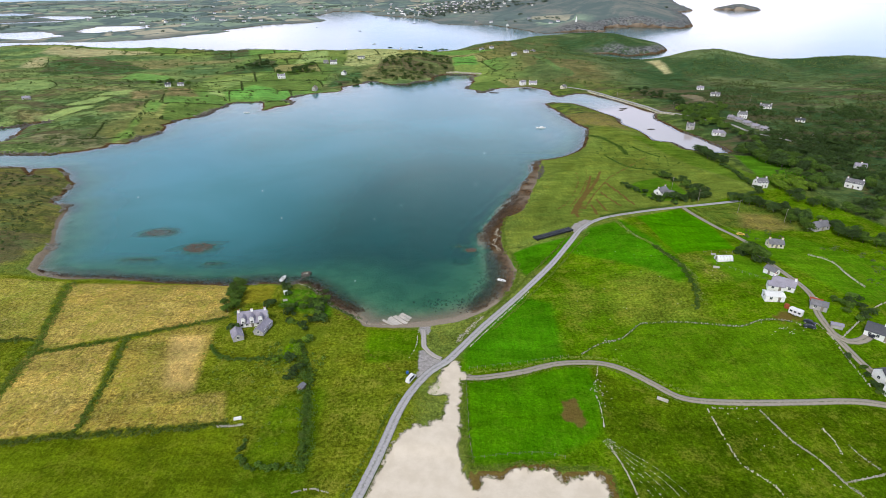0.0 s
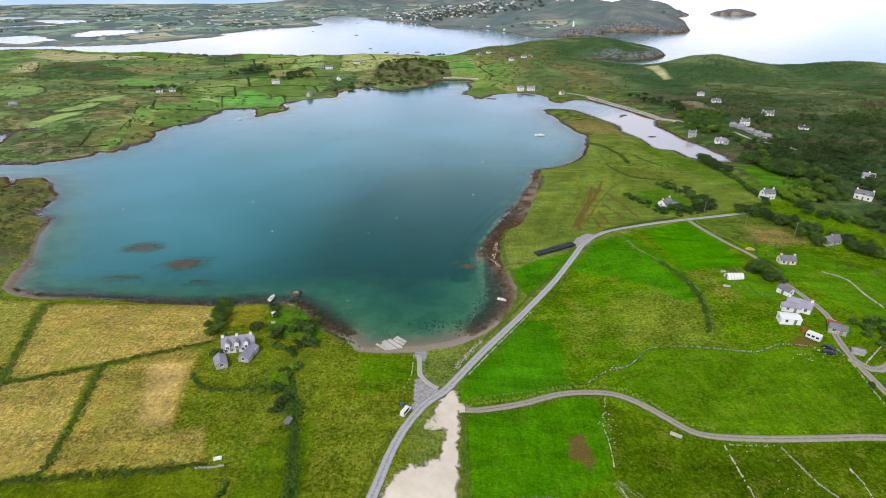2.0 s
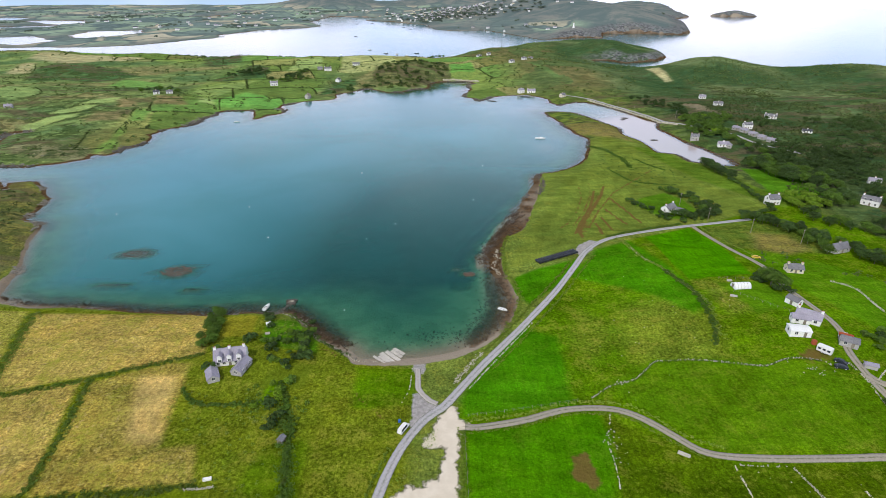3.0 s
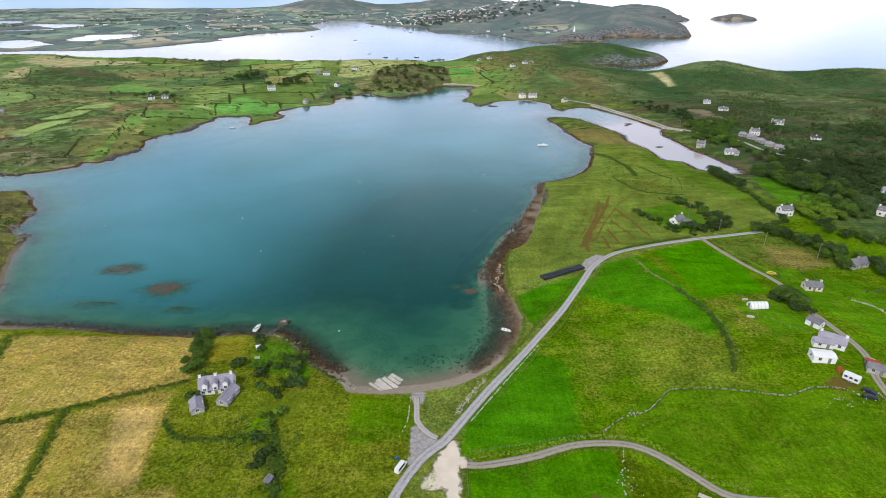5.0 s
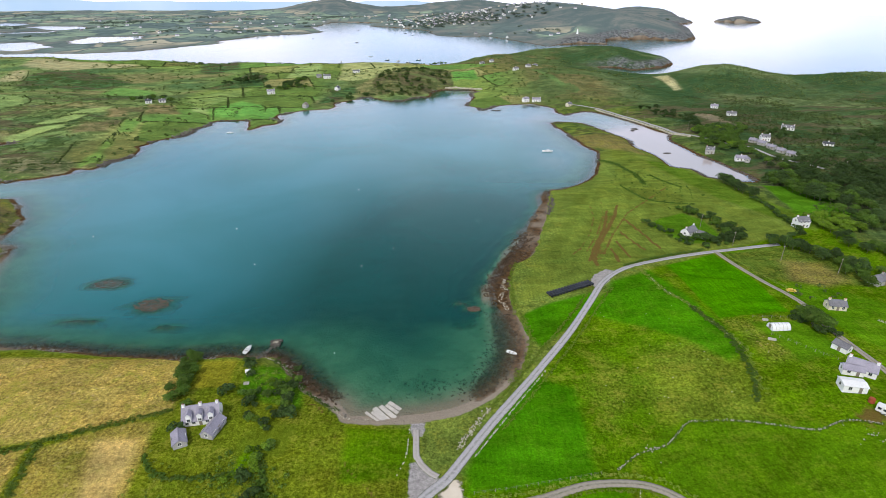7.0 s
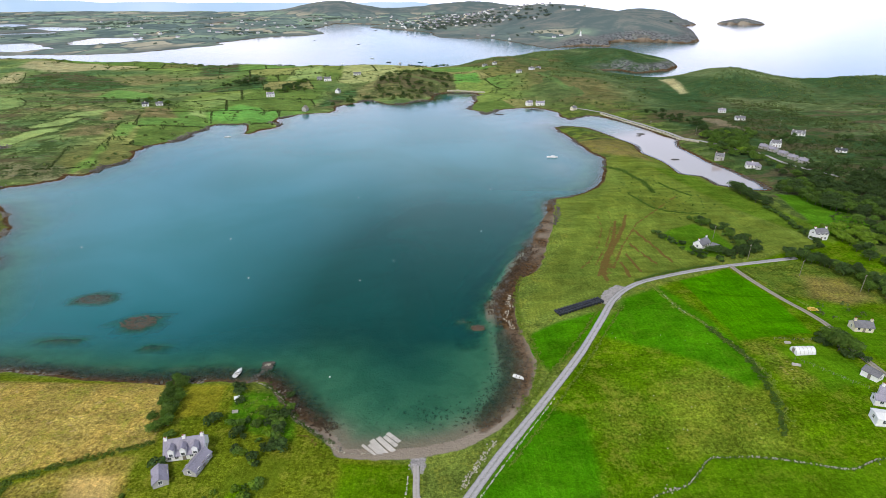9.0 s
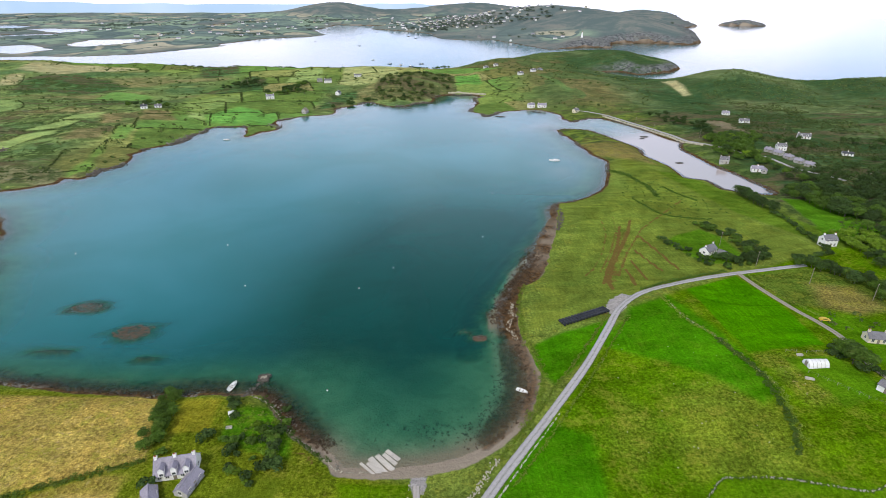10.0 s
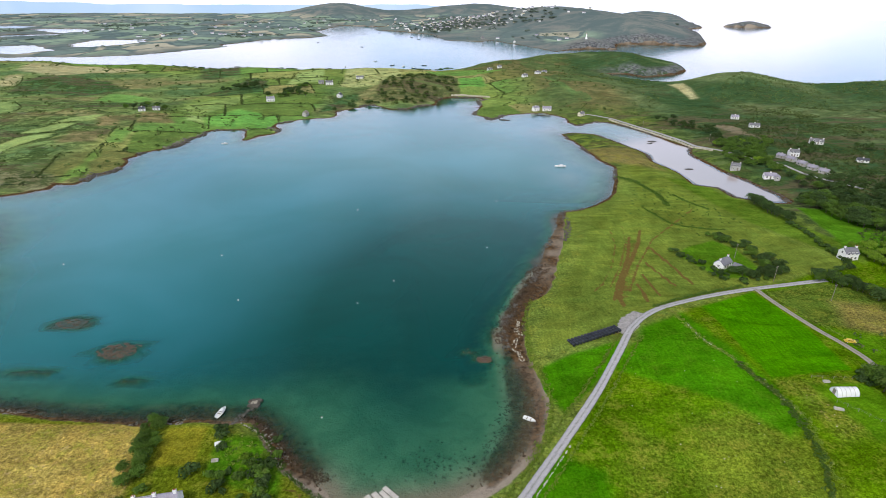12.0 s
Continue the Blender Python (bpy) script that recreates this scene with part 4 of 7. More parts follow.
def smooth_line(line, gap):
    """Points every gap metres or so on a smooth curve through a line of places."""
    p = [Vector((*q, 0)) for q in line]
    p = [p[0] * 2 - p[1]] + p + [p[-1] * 2 - p[-2]]
    out = []
    for a, b, c, d in zip(p, p[1:], p[2:], p[3:]):
        n = max(1, int((c - b).length / gap))
        for i in range(n):
            t = i / n
            out.append(0.5 * ((2 * b) + (c - a) * t + (2 * a - 5 * b + 4 * c - d) * t * t + (3 * b - a - 3 * c + d) * t ** 3))
    return out + [p[-2]]


def ribbon(name, line, width, material, label, lift=0.10):
    """A road laid on the ground, cambered, with turned-down edges."""
    pts = smooth_line(line, 2.0)
    rows = []
    for i, p in enumerate(pts):
        d = (pts[min(i + 1, len(pts) - 1)] - pts[max(i - 1, 0)]).normalized()
        side = Vector((d.y, -d.x, 0))
        w = width / 2 * (1 + 0.06 * math.sin(i * 0.21) * math.sin(i * 0.13))
        rows.append([(p + side * w * k, k) for k in (-1.12, -1, -0.5, 0, 0.5, 1, 1.12)])
    flat = np.array([[q.x, q.y] for r in rows for q, _ in r])
    zs = on_land(flat[:, 0], flat[:, 1]).reshape(len(rows), 7)
    mids = np.convolve(np.pad(zs[:, 3], 3, mode="edge"), np.ones(7) / 7, mode="valid")
    bm = bmesh.new()
    layer = bm.verts.layers.float.new("across")
    grid = []
    for r, zr, zm in zip(rows, zs, mids):
        line_ = []
        for (q, k), zz in zip(r, zr):
            base = max(zz, 0.5 * zz + 0.5 * zm)
            v = bm.verts.new((q.x, q.y, zz - 0.3 if abs(k) > 1 else base + lift + 0.05 * (1 - k * k)))
            v[layer] = k
            line_.append(v)
        grid.append(line_)
    for a, b in zip(grid, grid[1:]):
        for i in range(6):
            bm.faces.new((a[i], b[i], b[i + 1], a[i + 1]))
    bmesh.ops.recalc_face_normals(bm, faces=bm.faces)
    for f in bm.faces:
        f.smooth = True
        if f.normal.z < 0:
            f.normal_flip()
    return tagged(mesh_object(name, bm, material), label, "road", kind="structure")


ribbon("road", [(-90, -120), (-66, -20), (-40, 55), (-31, 76), (-23.4, 92), (-20.4, 101.3), (-17.2, 113.2), (-14.4, 125), (-10.7, 135.4), (-5.1, 145.2), (1, 151.5), (5.8, 158.9), (13.6, 171.2), (23.7, 186.1), (35, 202.2), (49.4, 222.9), (62.5, 244), (72, 259.5), (85.4, 272.4), (104, 283), (120, 290.5), (138.7, 297), (158, 301.5), (176, 304.5)], 3.05, M_ROAD, "pale grey single-track tarmac road along the bay")
ribbon("side_road", [(7.4, 142.6), (10, 142.4), (14, 142.9), (25.8, 145.6), (39.1, 150.1), (51.1, 150.7), (58.3, 148.6), (63.8, 144.2), (69.2, 138), (74.1, 132.5), (80.6, 130.1), (93.8, 128.7), (110.7, 128.3), (124.4, 128.2), (133.6, 126.6), (150, 121), (190, 105)], 2.7, M_LANE, "narrow grey stony lane curving between green pastures")
ribbon("track", [(-8.2, 171), (-7.9, 166), (-7.5, 160), (-6, 157), (-3.4, 154), (-1.2, 152.6)], 1.9, M_TRACK, "sandy track from the road to the slip")
ribbon("lane", [(139.5, 296.5), (141.2, 279), (144, 260.5), (147, 248), (148, 236), (144.8, 221), (144.6, 205), (145.4, 190), (144.2, 181), (140, 171), (138.5, 160), (138.5, 151), (139.5, 141), (143, 130), (150, 120)], 2.6, M_LANE, "narrow stony lane past the cottages")
ribbon("driveway", [(138.3, 159.5), (140.8, 155), (146.3, 155.5), (153.6, 160.4)], 3.2, M_LANE, "curved grey gravel driveway")


# ---- buildings ----
def level(x, y):
    return float(on_land(x, y)[0])


def prism(bm, length, width, eaves, ridge, base=-0.8):
    """A gabled block along x, its ridge in the middle."""
    a, b = length / 2, width / 2
    ends = []
    for x in (-a, a):
        ends.append([bm.verts.new((x, y, z)) for y, z in ((-b, base), (b, base), (b, eaves), (0, ridge), (-b, eaves))])
    p, q = ends
    bm.faces.new(p[::-1])
    bm.faces.new(q)
    for i in range(5):
        bm.faces.new((p[i], p[(i + 1) % 5], q[(i + 1) % 5], q[i]))
    bmesh.ops.recalc_face_normals(bm, faces=bm.faces)


def roof_slope(bm, length, width, eaves, ridge, side, over=0.25, thick=0.16):
    """One slab of a roof, with its overhang."""
    a, b = length / 2 + over * 0.7, width / 2
    drop = (ridge - eaves) * (b + over) / b
    y1, z1 = side * (b + over), ridge - drop
    vs = [bm.verts.new(c) for c in ((-a, 0, ridge + 0.02), (a, 0, ridge + 0.02), (a, y1, z1 + 0.02), (-a, y1, z1 + 0.02), (-a, 0, ridge + thick), (a, 0, ridge + thick), (a, y1, z1 + thick), (-a, y1, z1 + thick))]
    for f in ((0, 1, 2, 3), (4, 5, 6, 7), (0, 1, 5, 4), (1, 2, 6, 5), (2, 3, 7, 6), (3, 0, 4, 7)):
        bm.faces.new([vs[j] for j in f])
    bmesh.ops.recalc_face_normals(bm, faces=bm.faces)


def window(owner, m, w, h):
    """A window set in a wall: frame with bars, sill and a glass pane. m looks out along its -y."""
    bm = bmesh.new()
    for lo, hi in (((-w / 2 - 0.09, -0.06, -0.09), (-w / 2, 0.05, h + 0.09)), ((w / 2, -0.06, -0.09), (w / 2 + 0.09, 0.05, h + 0.09)), ((-w / 2, -0.06, h), (w / 2, 0.05, h + 0.09)),
                   ((-w / 2 - 0.15, -0.14, -0.15), (w / 2 + 0.15, 0.05, -0.02)), ((-0.03, -0.05, 0), (0.03, 0.03, h))):
        box(bm, lo, hi, m)
    frame_ = part("window", bm, M_FRAME, owner, "white painted window")
    bm = bmesh.new()
    box(bm, (-w / 2, -0.02, 0), (w / 2, 0.03, h), m)
    part("pane", bm, M_PANE, frame_, "dark glass pane")


def chimney(owner, x, ridge, material, y=0.0, tall=0.75):
    bm = bmesh.new()
    box(bm, (x - 0.4, y - 0.32, ridge - 0.7), (x + 0.4, y + 0.32, ridge + tall))
    box(bm, (x - 0.46, y - 0.38, ridge + tall), (x + 0.46, y + 0.38, ridge + tall + 0.12))
    stack = part("chimney", bm, material, owner)
    for k in (-0.18, 0.18):
        bm = bmesh.new()
        bmesh.ops.create_cone(bm, cap_ends=True, segments=8, radius1=0.13, radius2=0.1, depth=0.4, matrix=pose(x + k, y, ridge + tall + 0.3))
        part("chimney_pot", bm, M_RUST, stack, "red clay chimney pot")


def house(x, y, turn, length, width, eaves, ridge, walls, roof, label, windows=3, chimneys=2, dormers=0, name="house", category="house", doors=1, rows=1, group="", base=None, chimney_mat=None):
    """A gabled building: walls, two roof slopes, chimneys, windows, a door and dormers."""
    z = level(x, y) if base is None else base
    length, width, eaves, ridge = length * 0.8, width * 0.8, eaves * 0.86, ridge * 0.86
    top = new(name)
    top.matrix_world = pose(x, y, max(z, 0.3), 0, 0, turn)
    tagged(top, label, category, group)
    bm = bmesh.new()
    prism(bm, length, width, eaves, ridge, -1.2)
    part("wall", bm, walls, top)
    for side in (-1, 1):
        bm = bmesh.new()
        roof_slope(bm, length, width, eaves, ridge, side)
        part("roof", bm, roof, top)
    bm = bmesh.new()
    box(bm, (-length / 2 - 0.18, -0.12, ridge + 0.1), (length / 2 + 0.18, 0.12, ridge + 0.24), bevel=0.04)
    part("ridge_tile", bm, roof, top)
    for i in range(chimneys):
        k = 0 if chimneys == 1 else -1 + 2 * i / (chimneys - 1)
        chimney(top, k * (length / 2 - 0.5), ridge, chimney_mat or walls)
    for side in (-1, 1):
        for row in range(rows):
            for i in range(windows):
                u = (-0.5 + (i + 0.5) / windows) * (length - 1.0)
                if doors and side == -1 and row == 0 and i == windows // 2:
                    bm = bmesh.new()
                    box(bm, (u - 0.45, -width / 2 - 0.06, 0), (u + 0.45, -width / 2 + 0.05, 1.98))
                    box(bm, (u - 0.55, -width / 2 - 0.08, 1.98), (u + 0.55, -width / 2 + 0.05, 2.1))
                    part("door", bm, M_TIMBER, top, "plain dark door")
                    continue
                m = pose(u, side * width / 2, 0.9 + row * 2.5, 0, 0, 0 if side == -1 else 180)
                window(top, m, 0.9, 1.1)
    if windows:
        for side in (-1, 1):
            window(top, pose(side * length / 2, 0, 1.0 if rows == 1 else 3.3, 0, 0, 90 * side), 0.9, 1.0)
    for i in range(dormers):
        u = (-0.5 + (i + 0.5) / dormers) * (length - 1.2)
        bm = bmesh.new()
        prism(bm, 2.2, 1.5, ridge - eaves - 1.0, ridge - eaves - 0.25, 0)
        turn_ = pose(u, -width / 2 + 0.75, eaves + 0.15, 0, 0, 90)
        for v in bm.verts:
            v.co = turn_ @ v.co
        dormer = part("dormer", bm, walls, top)
        for side in (-1, 1):
            bm = bmesh.new()
            roof_slope(bm, 2.4, 1.6, ridge - eaves - 1.0, ridge - eaves - 0.25, side, 0.15, 0.1)
            for v in bm.verts:
                v.co = turn_ @ v.co
            part("dormer_roof", bm, roof, dormer)
        window(dormer, pose(u, -width / 2 - 0.36, eaves + 0.25), 0.9, 0.8)
    return top


def shed(x, y, turn, length, width, eaves, ridge, walls, roof, label, **more):
    return house(x, y, turn, length, width, eaves, ridge, walls, roof, label, **{"windows": 1, "chimneys": 0, "name": "shed", "category": "shed", **more})


# the farmhouse above the bay and its yard
house(-74.6, 174.2, 13, 13.4, 8.2, 2.3, 6.0, M_WHITE, M_PALE_SLATE, "white farmhouse with long grey slate roof and dormers", 5, 3, 3, chimney_mat=M_WHITE)
shed(-69.2, 169.0, 80, 9.6, 4.8, 1.9, 3.6, M_GREYWALL, M_PALE_SLATE, "long grey stone outbuilding with slate roof", windows=3)
shed(-77.3, 164.0, -62, 7.2, 4.8, 1.8, 3.3, M_GREYWALL, M_PALE_SLATE, "low grey outbuilding with pale slate roof")
# the farm on the rise
house(137.0, 189.6, -38, 10.5, 6.2, 2.7, 5.0, M_WHITE, M_PALE_SLATE, "white cottage with weathered grey roof and chimneys", 3, 2)
shed(133.6, 189.0, -20, 7.6, 4.2, 2.3, 3.6, M_WHITE, M_PALE_SLATE, "low white annex with grey roof beside the cottage", windows=2)
shed(139.0, 202.0, -62, 6.2, 4.6, 2.4, 3.7, M_WHITE, M_SLATE, "small white gabled shed with slate roof")
shed(128.8, 181.6, -12, 8.6, 5.6, 2.7, 3.2, M_WHITE, M_TIN, "white flat-topped farm shed with sheet roof", windows=2)
house(142.0, 174.4, -32, 6.8, 4.6, 2.4, 3.7, M_GREYWALL, M_SLATE, "small grey bungalow with slate roof", 2, 0)
shed(142.9, 177.6, -32, 5.0, 2.6, 2.0, 2.5, M_TIMBER, M_RUST, "rust-red sheet-roofed lean-to shed")
shed(141.6, 162.6, -25, 4.6, 2.4, 1.6, 2.1, M_GREYWALL, M_PALE_SLATE, "low grey garden cabin", windows=0)
house(154.5, 157.5, -42, 13.0, 7.4, 2.8, 5.2, M_WHITE, M_DARK_SLATE, "white bungalow with dark slate roof", 4, 1)
house(142.0, 136.8, 10, 9.0, 6.0, 3.4, 5.6, M_WHITE, M_DARK_SLATE, "white gabled house with dark roof beside the lane", 3, 1)
house(140.5, 129.6, 10, 9.0, 6.0, 4.6, 6.8, M_WHITE, M_DARK_SLATE, "tall white house with dark roof beside the lane", 3, 1, rows=2)
house(158.7, 234.6, -8, 8.4, 5.6, 2.6, 4.5, M_CREAM, M_SLATE, "cream cottage with grey slate roof", 3, 2)
# by the meadow and the wood
house(135.6, 321.5, 38, 10.5, 6.4, 2.8, 5.2, M_WHITE, M_SLATE, "white cottage with slate roof among hedges", 3, 2)
shed(140.8, 317.2, -52, 5.0, 4.4, 2.4, 4.0, M_WHITE, M_SLATE, "white gabled cottage wing with slate roof", windows=1)
house(199.4, 326.2, 5, 8.8, 6.4, 4.6, 7.0, M_WHITE, M_SLATE, "white two-storey house with slate roof at a wood's edge", 3, 2, rows=2)
house(195.5, 259.6, 18, 12.0, 6.4, 2.8, 5.2, M_GREYWALL, M_SLATE, "grey cottage with long slate roof beside trees", 3, 1)
house(255.1, 321.5, -45, 11.5, 6.6, 4.2, 6.4, M_WHITE, M_SLATE, "white two-storey house with slate roof on the hillside", 3, 2, rows=2)
house(292.8, 369.5, -25, 9.0, 6.0, 2.8, 4.8, M_WHITE, M_PALE_SLATE, "white bungalow with pale roof on the hillside", 3, 1)
# round the lagoon
house(224.5, 497.0, -20, 8.5, 6.0, 4.2, 6.4, M_GREYWALL, M_SLATE, "grey two-storey house beside the lagoon", 2, 2, rows=2)
house(238.5, 472.5, -12, 10.5, 6.0, 2.9, 5.0, M_WHITE, M_PALE_SLATE, "white house with grey roofs beside the lagoon", 3, 1)
shed(242.0, 468.5, 60, 7.0, 4.5, 2.4, 3.8, M_GREYWALL, M_PALE_SLATE, "grey outbuilding with pale slate roof")
house(284.8, 525.0, -5, 9.5, 6.2, 4.6, 6.8, M_WHITE, M_SLATE, "white two-storey house with slate roof", 3, 2, rows=2)
for x_, y_, n_ in ((272.5, 520.0, 8.5), (275.2, 510.6, 8.5), (278.0, 500.2, 9.0), (280.6, 490.0, 8.5), (283.2, 479.8, 8.5)):
    house(x_, y_, -62, n_, 5.8, 2.7, 4.4, M_GREYWALL, M_PALE_SLATE, "grey terraced cottage with weathered slate roof", 2, 1, group="terrace of cottages")
house(310.3, 682.5, -12, 9.5, 6.0, 3.0, 5.0, M_WHITE, M_PALE_SLATE, "white bungalow on the heath hillside", 3, 1)
house(306.9, 634.0, -12, 12.0, 6.0, 2.8, 4.8, M_WHITE, M_SLATE, "long white bungalow on the heath hillside", 3, 1)
house(330.1, 568.5, -25, 13.5, 6.8, 3.0, 5.4, M_WHITE, M_SLATE, "large white house with slate roof on the hillside", 4, 2, 2)
house(330.2, 507.5, -25, 10.0, 6.0, 2.4, 3.8, M_WHITE, M_DARK_SLATE, "low white cottage with dark roof", 3, 1)
# across the bay
house(-336.5, 664.0, 20, 8.0, 5.6, 3.0, 5.0, M_WHITE, M_DARK_SLATE, "white cottage with dark roof among fields", 2, 1)
house(-326.0, 674.0, 25, 9.0, 5.6, 2.8, 4.6, M_WHITE, M_SLATE, "white farm cottage among fields", 2, 1)
house(-225.4, 755.0, 25, 12.0, 6.4, 4.2, 6.4, M_WHITE, M_PALE_SLATE, "white house with twin gables beside a wood", 3, 2, 2)
house(-167.0, 694.0, 70, 8.0, 6.4, 4.4, 7.2, M_GREYWALL, M_TIMBER, "tall brown-roofed boathouse at the water's edge", 2, 1, base=1.2)
house(-190.5, 881.0, 20, 9.0, 6.0, 3.4, 5.4, M_GREYWALL, M_SLATE, "grey farmhouse with slate roof", 2, 1)
house(-177.6, 876.0, 15, 13.0, 6.6, 4.2, 6.6, M_WHITE, M_SLATE, "large white farmhouse with slate roof", 3, 2)
house(-149.7, 806.0, 75, 9.0, 6.6, 3.6, 6.0, M_WHITE, M_DARK_SLATE, "white gabled cottage near the shore", 2, 1)
house(-144.1, 940.0, 10, 14.0, 6.4, 3.2, 5.2, M_WHITE, M_SLATE, "long white cottage in a pale field", 3, 2)
house(-450.7, 583.0, 15, 9.0, 5.6, 2.6, 4.4, M_GREYWALL, M_PALE_SLATE, "grey stone cottage on the heath", 2, 1)
house(100.5, 745.0, 25, 10.0, 6.0, 4.2, 6.4, M_WHITE, M_PALE_SLATE, "white quayside house with pale roof", 2, 1, rows=2, base=1.4)
house(114.0, 745.0, 0, 13.0, 6.2, 3.4, 5.6, M_WHITE, M_PALE_SLATE, "long white house near the quay", 3, 2, base=1.6)
house(148.4, 711.0, 35, 8.5, 6.0, 3.2, 5.4, M_CREAM, M_SLATE, "cream house with slate roof on a green slope", 2, 1)
for x_, y_, n_, w_ in ((-225, 1062, 12, M_GREYWALL), (-206, 1062, 14, M_WHITE), (-186, 1062, 12, M_GREYWALL), (-168, 1064, 10, M_WHITE), (-398, 1112, 14, M_GREYWALL)):
    house(x_, y_, 8, n_, 6.4, 3.6, 6.0, w_, M_SLATE, "harbour house with slate roof along the far shore", 2, 1, group="harbour houses")
for x_, y_ in ((105, 905), (128, 935), (60, 1010), (85, 1120), (150, 1010)):
    house(x_, y_, 20, 10, 6.0, 3.0, 5.0, M_WHITE, M_SLATE, "white hillside cottage with slate roof", 2, 1, group="hillside cottages")

# the small town across the sound
TOWN_RNG = random.Random(5)
town_kinds = []
for walls_, roof_, n_, e_ in ((M_WHITE, M_SLATE, 13, 4.6), (M_WHITE, M_PALE_SLATE, 16, 3.4), (M_CREAM, M_SLATE, 12, 5.2), (M_WHITE, M_DARK_SLATE, 20, 5.0), (M_GREYWALL, M_SLATE, 15, 4.2)):
    town_kinds.append(house(-120, 2440, 0, n_, 8.5, e_, e_ + 2.8, walls_, roof_, "house with slate roof in the hillside town", 2, 1, group="houses of the town"))
count = 0
spots = []
while count < 150:
    u_, v_ = TOWN_RNG.gauss(0, 1), abs(TOWN_RNG.gauss(0, 1))
    x_, y_ = -30 + u_ * 170 + v_ * 50, 2400 + v_ * 220 + abs(u_) * 30
    if count > 105:
        x_, y_ = TOWN_RNG.uniform(-1500, 700), TOWN_RNG.uniform(1900, 3500)
    s_ = float(on_land(x_, y_, "s")[0])
    if s_ < 14 or any(abs(x_ - a) + abs(y_ - b) < 22 for a, b in spots):
        continue
    spots.append((x_, y_))
    m_ = pose(x_, y_, level(x_, y_), 0, 0, TOWN_RNG.choice((0, 15, 90, -20, 40)))
    if count < 5:
        town_kinds[count].matrix_world = m_
    else:
        copy_thing(TOWN_RNG.choice(town_kinds), m_)
    count += 1

plain_kinds = [house(0, 0, 0, n_, 8.5, e_, e_ + 2.8, walls_, roof_, "small far house with slate roof among fields", 0, 0, group="far scattered houses", doors=0)
               for walls_, roof_, n_, e_ in ((M_WHITE, M_SLATE, 12, 4.0), (M_WHITE, M_PALE_SLATE, 14, 3.6), (M_CREAM, M_DARK_SLATE, 11, 4.4))]
count = 0
while count < 130:
    x_, y_ = (TOWN_RNG.gauss(60, 260), 2350 + abs(TOWN_RNG.gauss(0, 380))) if count < 70 else (TOWN_RNG.uniform(-1700, 500), TOWN_RNG.uniform(1750, 3700))
    if float(on_land(x_, y_, "s")[0]) < 18 or level(x_, y_) > 60 or any(abs(x_ - a) + abs(y_ - b) < 24 for a, b in spots):
        continue
    spots.append((x_, y_))
    m_ = pose(x_, y_, level(x_, y_), 0, 0, TOWN_RNG.choice((0, 15, 90, -20, 40)))
    if count < 3:
        plain_kinds[count].matrix_world = m_
    else:
        copy_thing(TOWN_RNG.choice(plain_kinds), m_)
    count += 1


def beacon(x, y):
    top = tagged(new("beacon"), "white conical stone beacon on a grassy cliff", "beacon")
    top.matrix_world = pose(x, y, level(x, y))
    bm = bmesh.new()
    bmesh.ops.create_cone(bm, cap_ends=True, segments=24, radius1=3.4, radius2=0.9, depth=15, matrix=pose(0, 0, 7.0))
    part("tower", bm, M_WHITE, top)
    bm = bmesh.new()
    bmesh.ops.create_uvsphere(bm, u_segments=16, v_segments=10, radius=1.0, matrix=pose(0, 0, 15))
    part("finial", bm, M_RUST, top, "dark red ball finial")


beacon(386, 1765)


# ---- plants ----
def leaf_material(name, dark, light, warm):
    n = Nodes(name)
    r = n.add("NewGeometry").outputs["Random Per Island"]
    p = n.place()
    col = n.mix(n.ramp(r, 0.0, 1.0), dark, light)
    col = n.mix(n.ramp(n.noise(p, 0.35, 3), 0.5, 0.72, 0.0, 0.7), col, warm)
    col = n.scaled(col, n.ramp(n.add("ObjectInfo").outputs["Random"], 0, 1, 0.78, 1.22))
    b = n.add("BsdfPrincipled", {"Base Color": col, "Roughness": 0.65, "Specular IOR Level": 0.2})
    t = n.add("BsdfTranslucent", {"Color": col})
    n.tree.links.new(n.add("MixShader", {0: 0.25, 1: b.outputs[0], 2: t.outputs[0]}).outputs[0], n.out.inputs["Surface"])
    return n.mat


M_LEAF_DARK = leaf_material("dark_foliage", (0.034, 0.072, 0.016), (0.062, 0.112, 0.024), (0.060, 0.090, 0.024))
M_LEAF_MID = leaf_material("green_foliage", (0.056, 0.118, 0.012), (0.098, 0.180, 0.022), (0.115, 0.160, 0.028))
M_LEAF_BRIGHT = leaf_material("fresh_foliage", (0.090, 0.175, 0.008), (0.185, 0.300, 0.022), (0.165, 0.250, 0.020))
M_BRACKEN = leaf_material("heath_scrub", (0.050, 0.088, 0.020), (0.110, 0.155, 0.036), (0.115, 0.115, 0.042))
M_RANK = leaf_material("rank_grass", (0.105, 0.185, 0.012), (0.215, 0.320, 0.030), (0.270, 0.270, 0.070))
M_BANK = leaf_material("bank_grass", (0.060, 0.112, 0.010), (0.140, 0.215, 0.022), (0.190, 0.200, 0.050))
# leaves across the sound, with haze painted in as a paler, greyer green
M_HAZY_LEAF = leaf_material("hazy_far_foliage", (0.085, 0.120, 0.095), (0.145, 0.190, 0.140), (0.125, 0.160, 0.120))
M_BARK = plain("grey_bark", (0.13, 0.11, 0.09), 0.9, 6.0, 0.3)
LEAVES = np.random.RandomState(11)


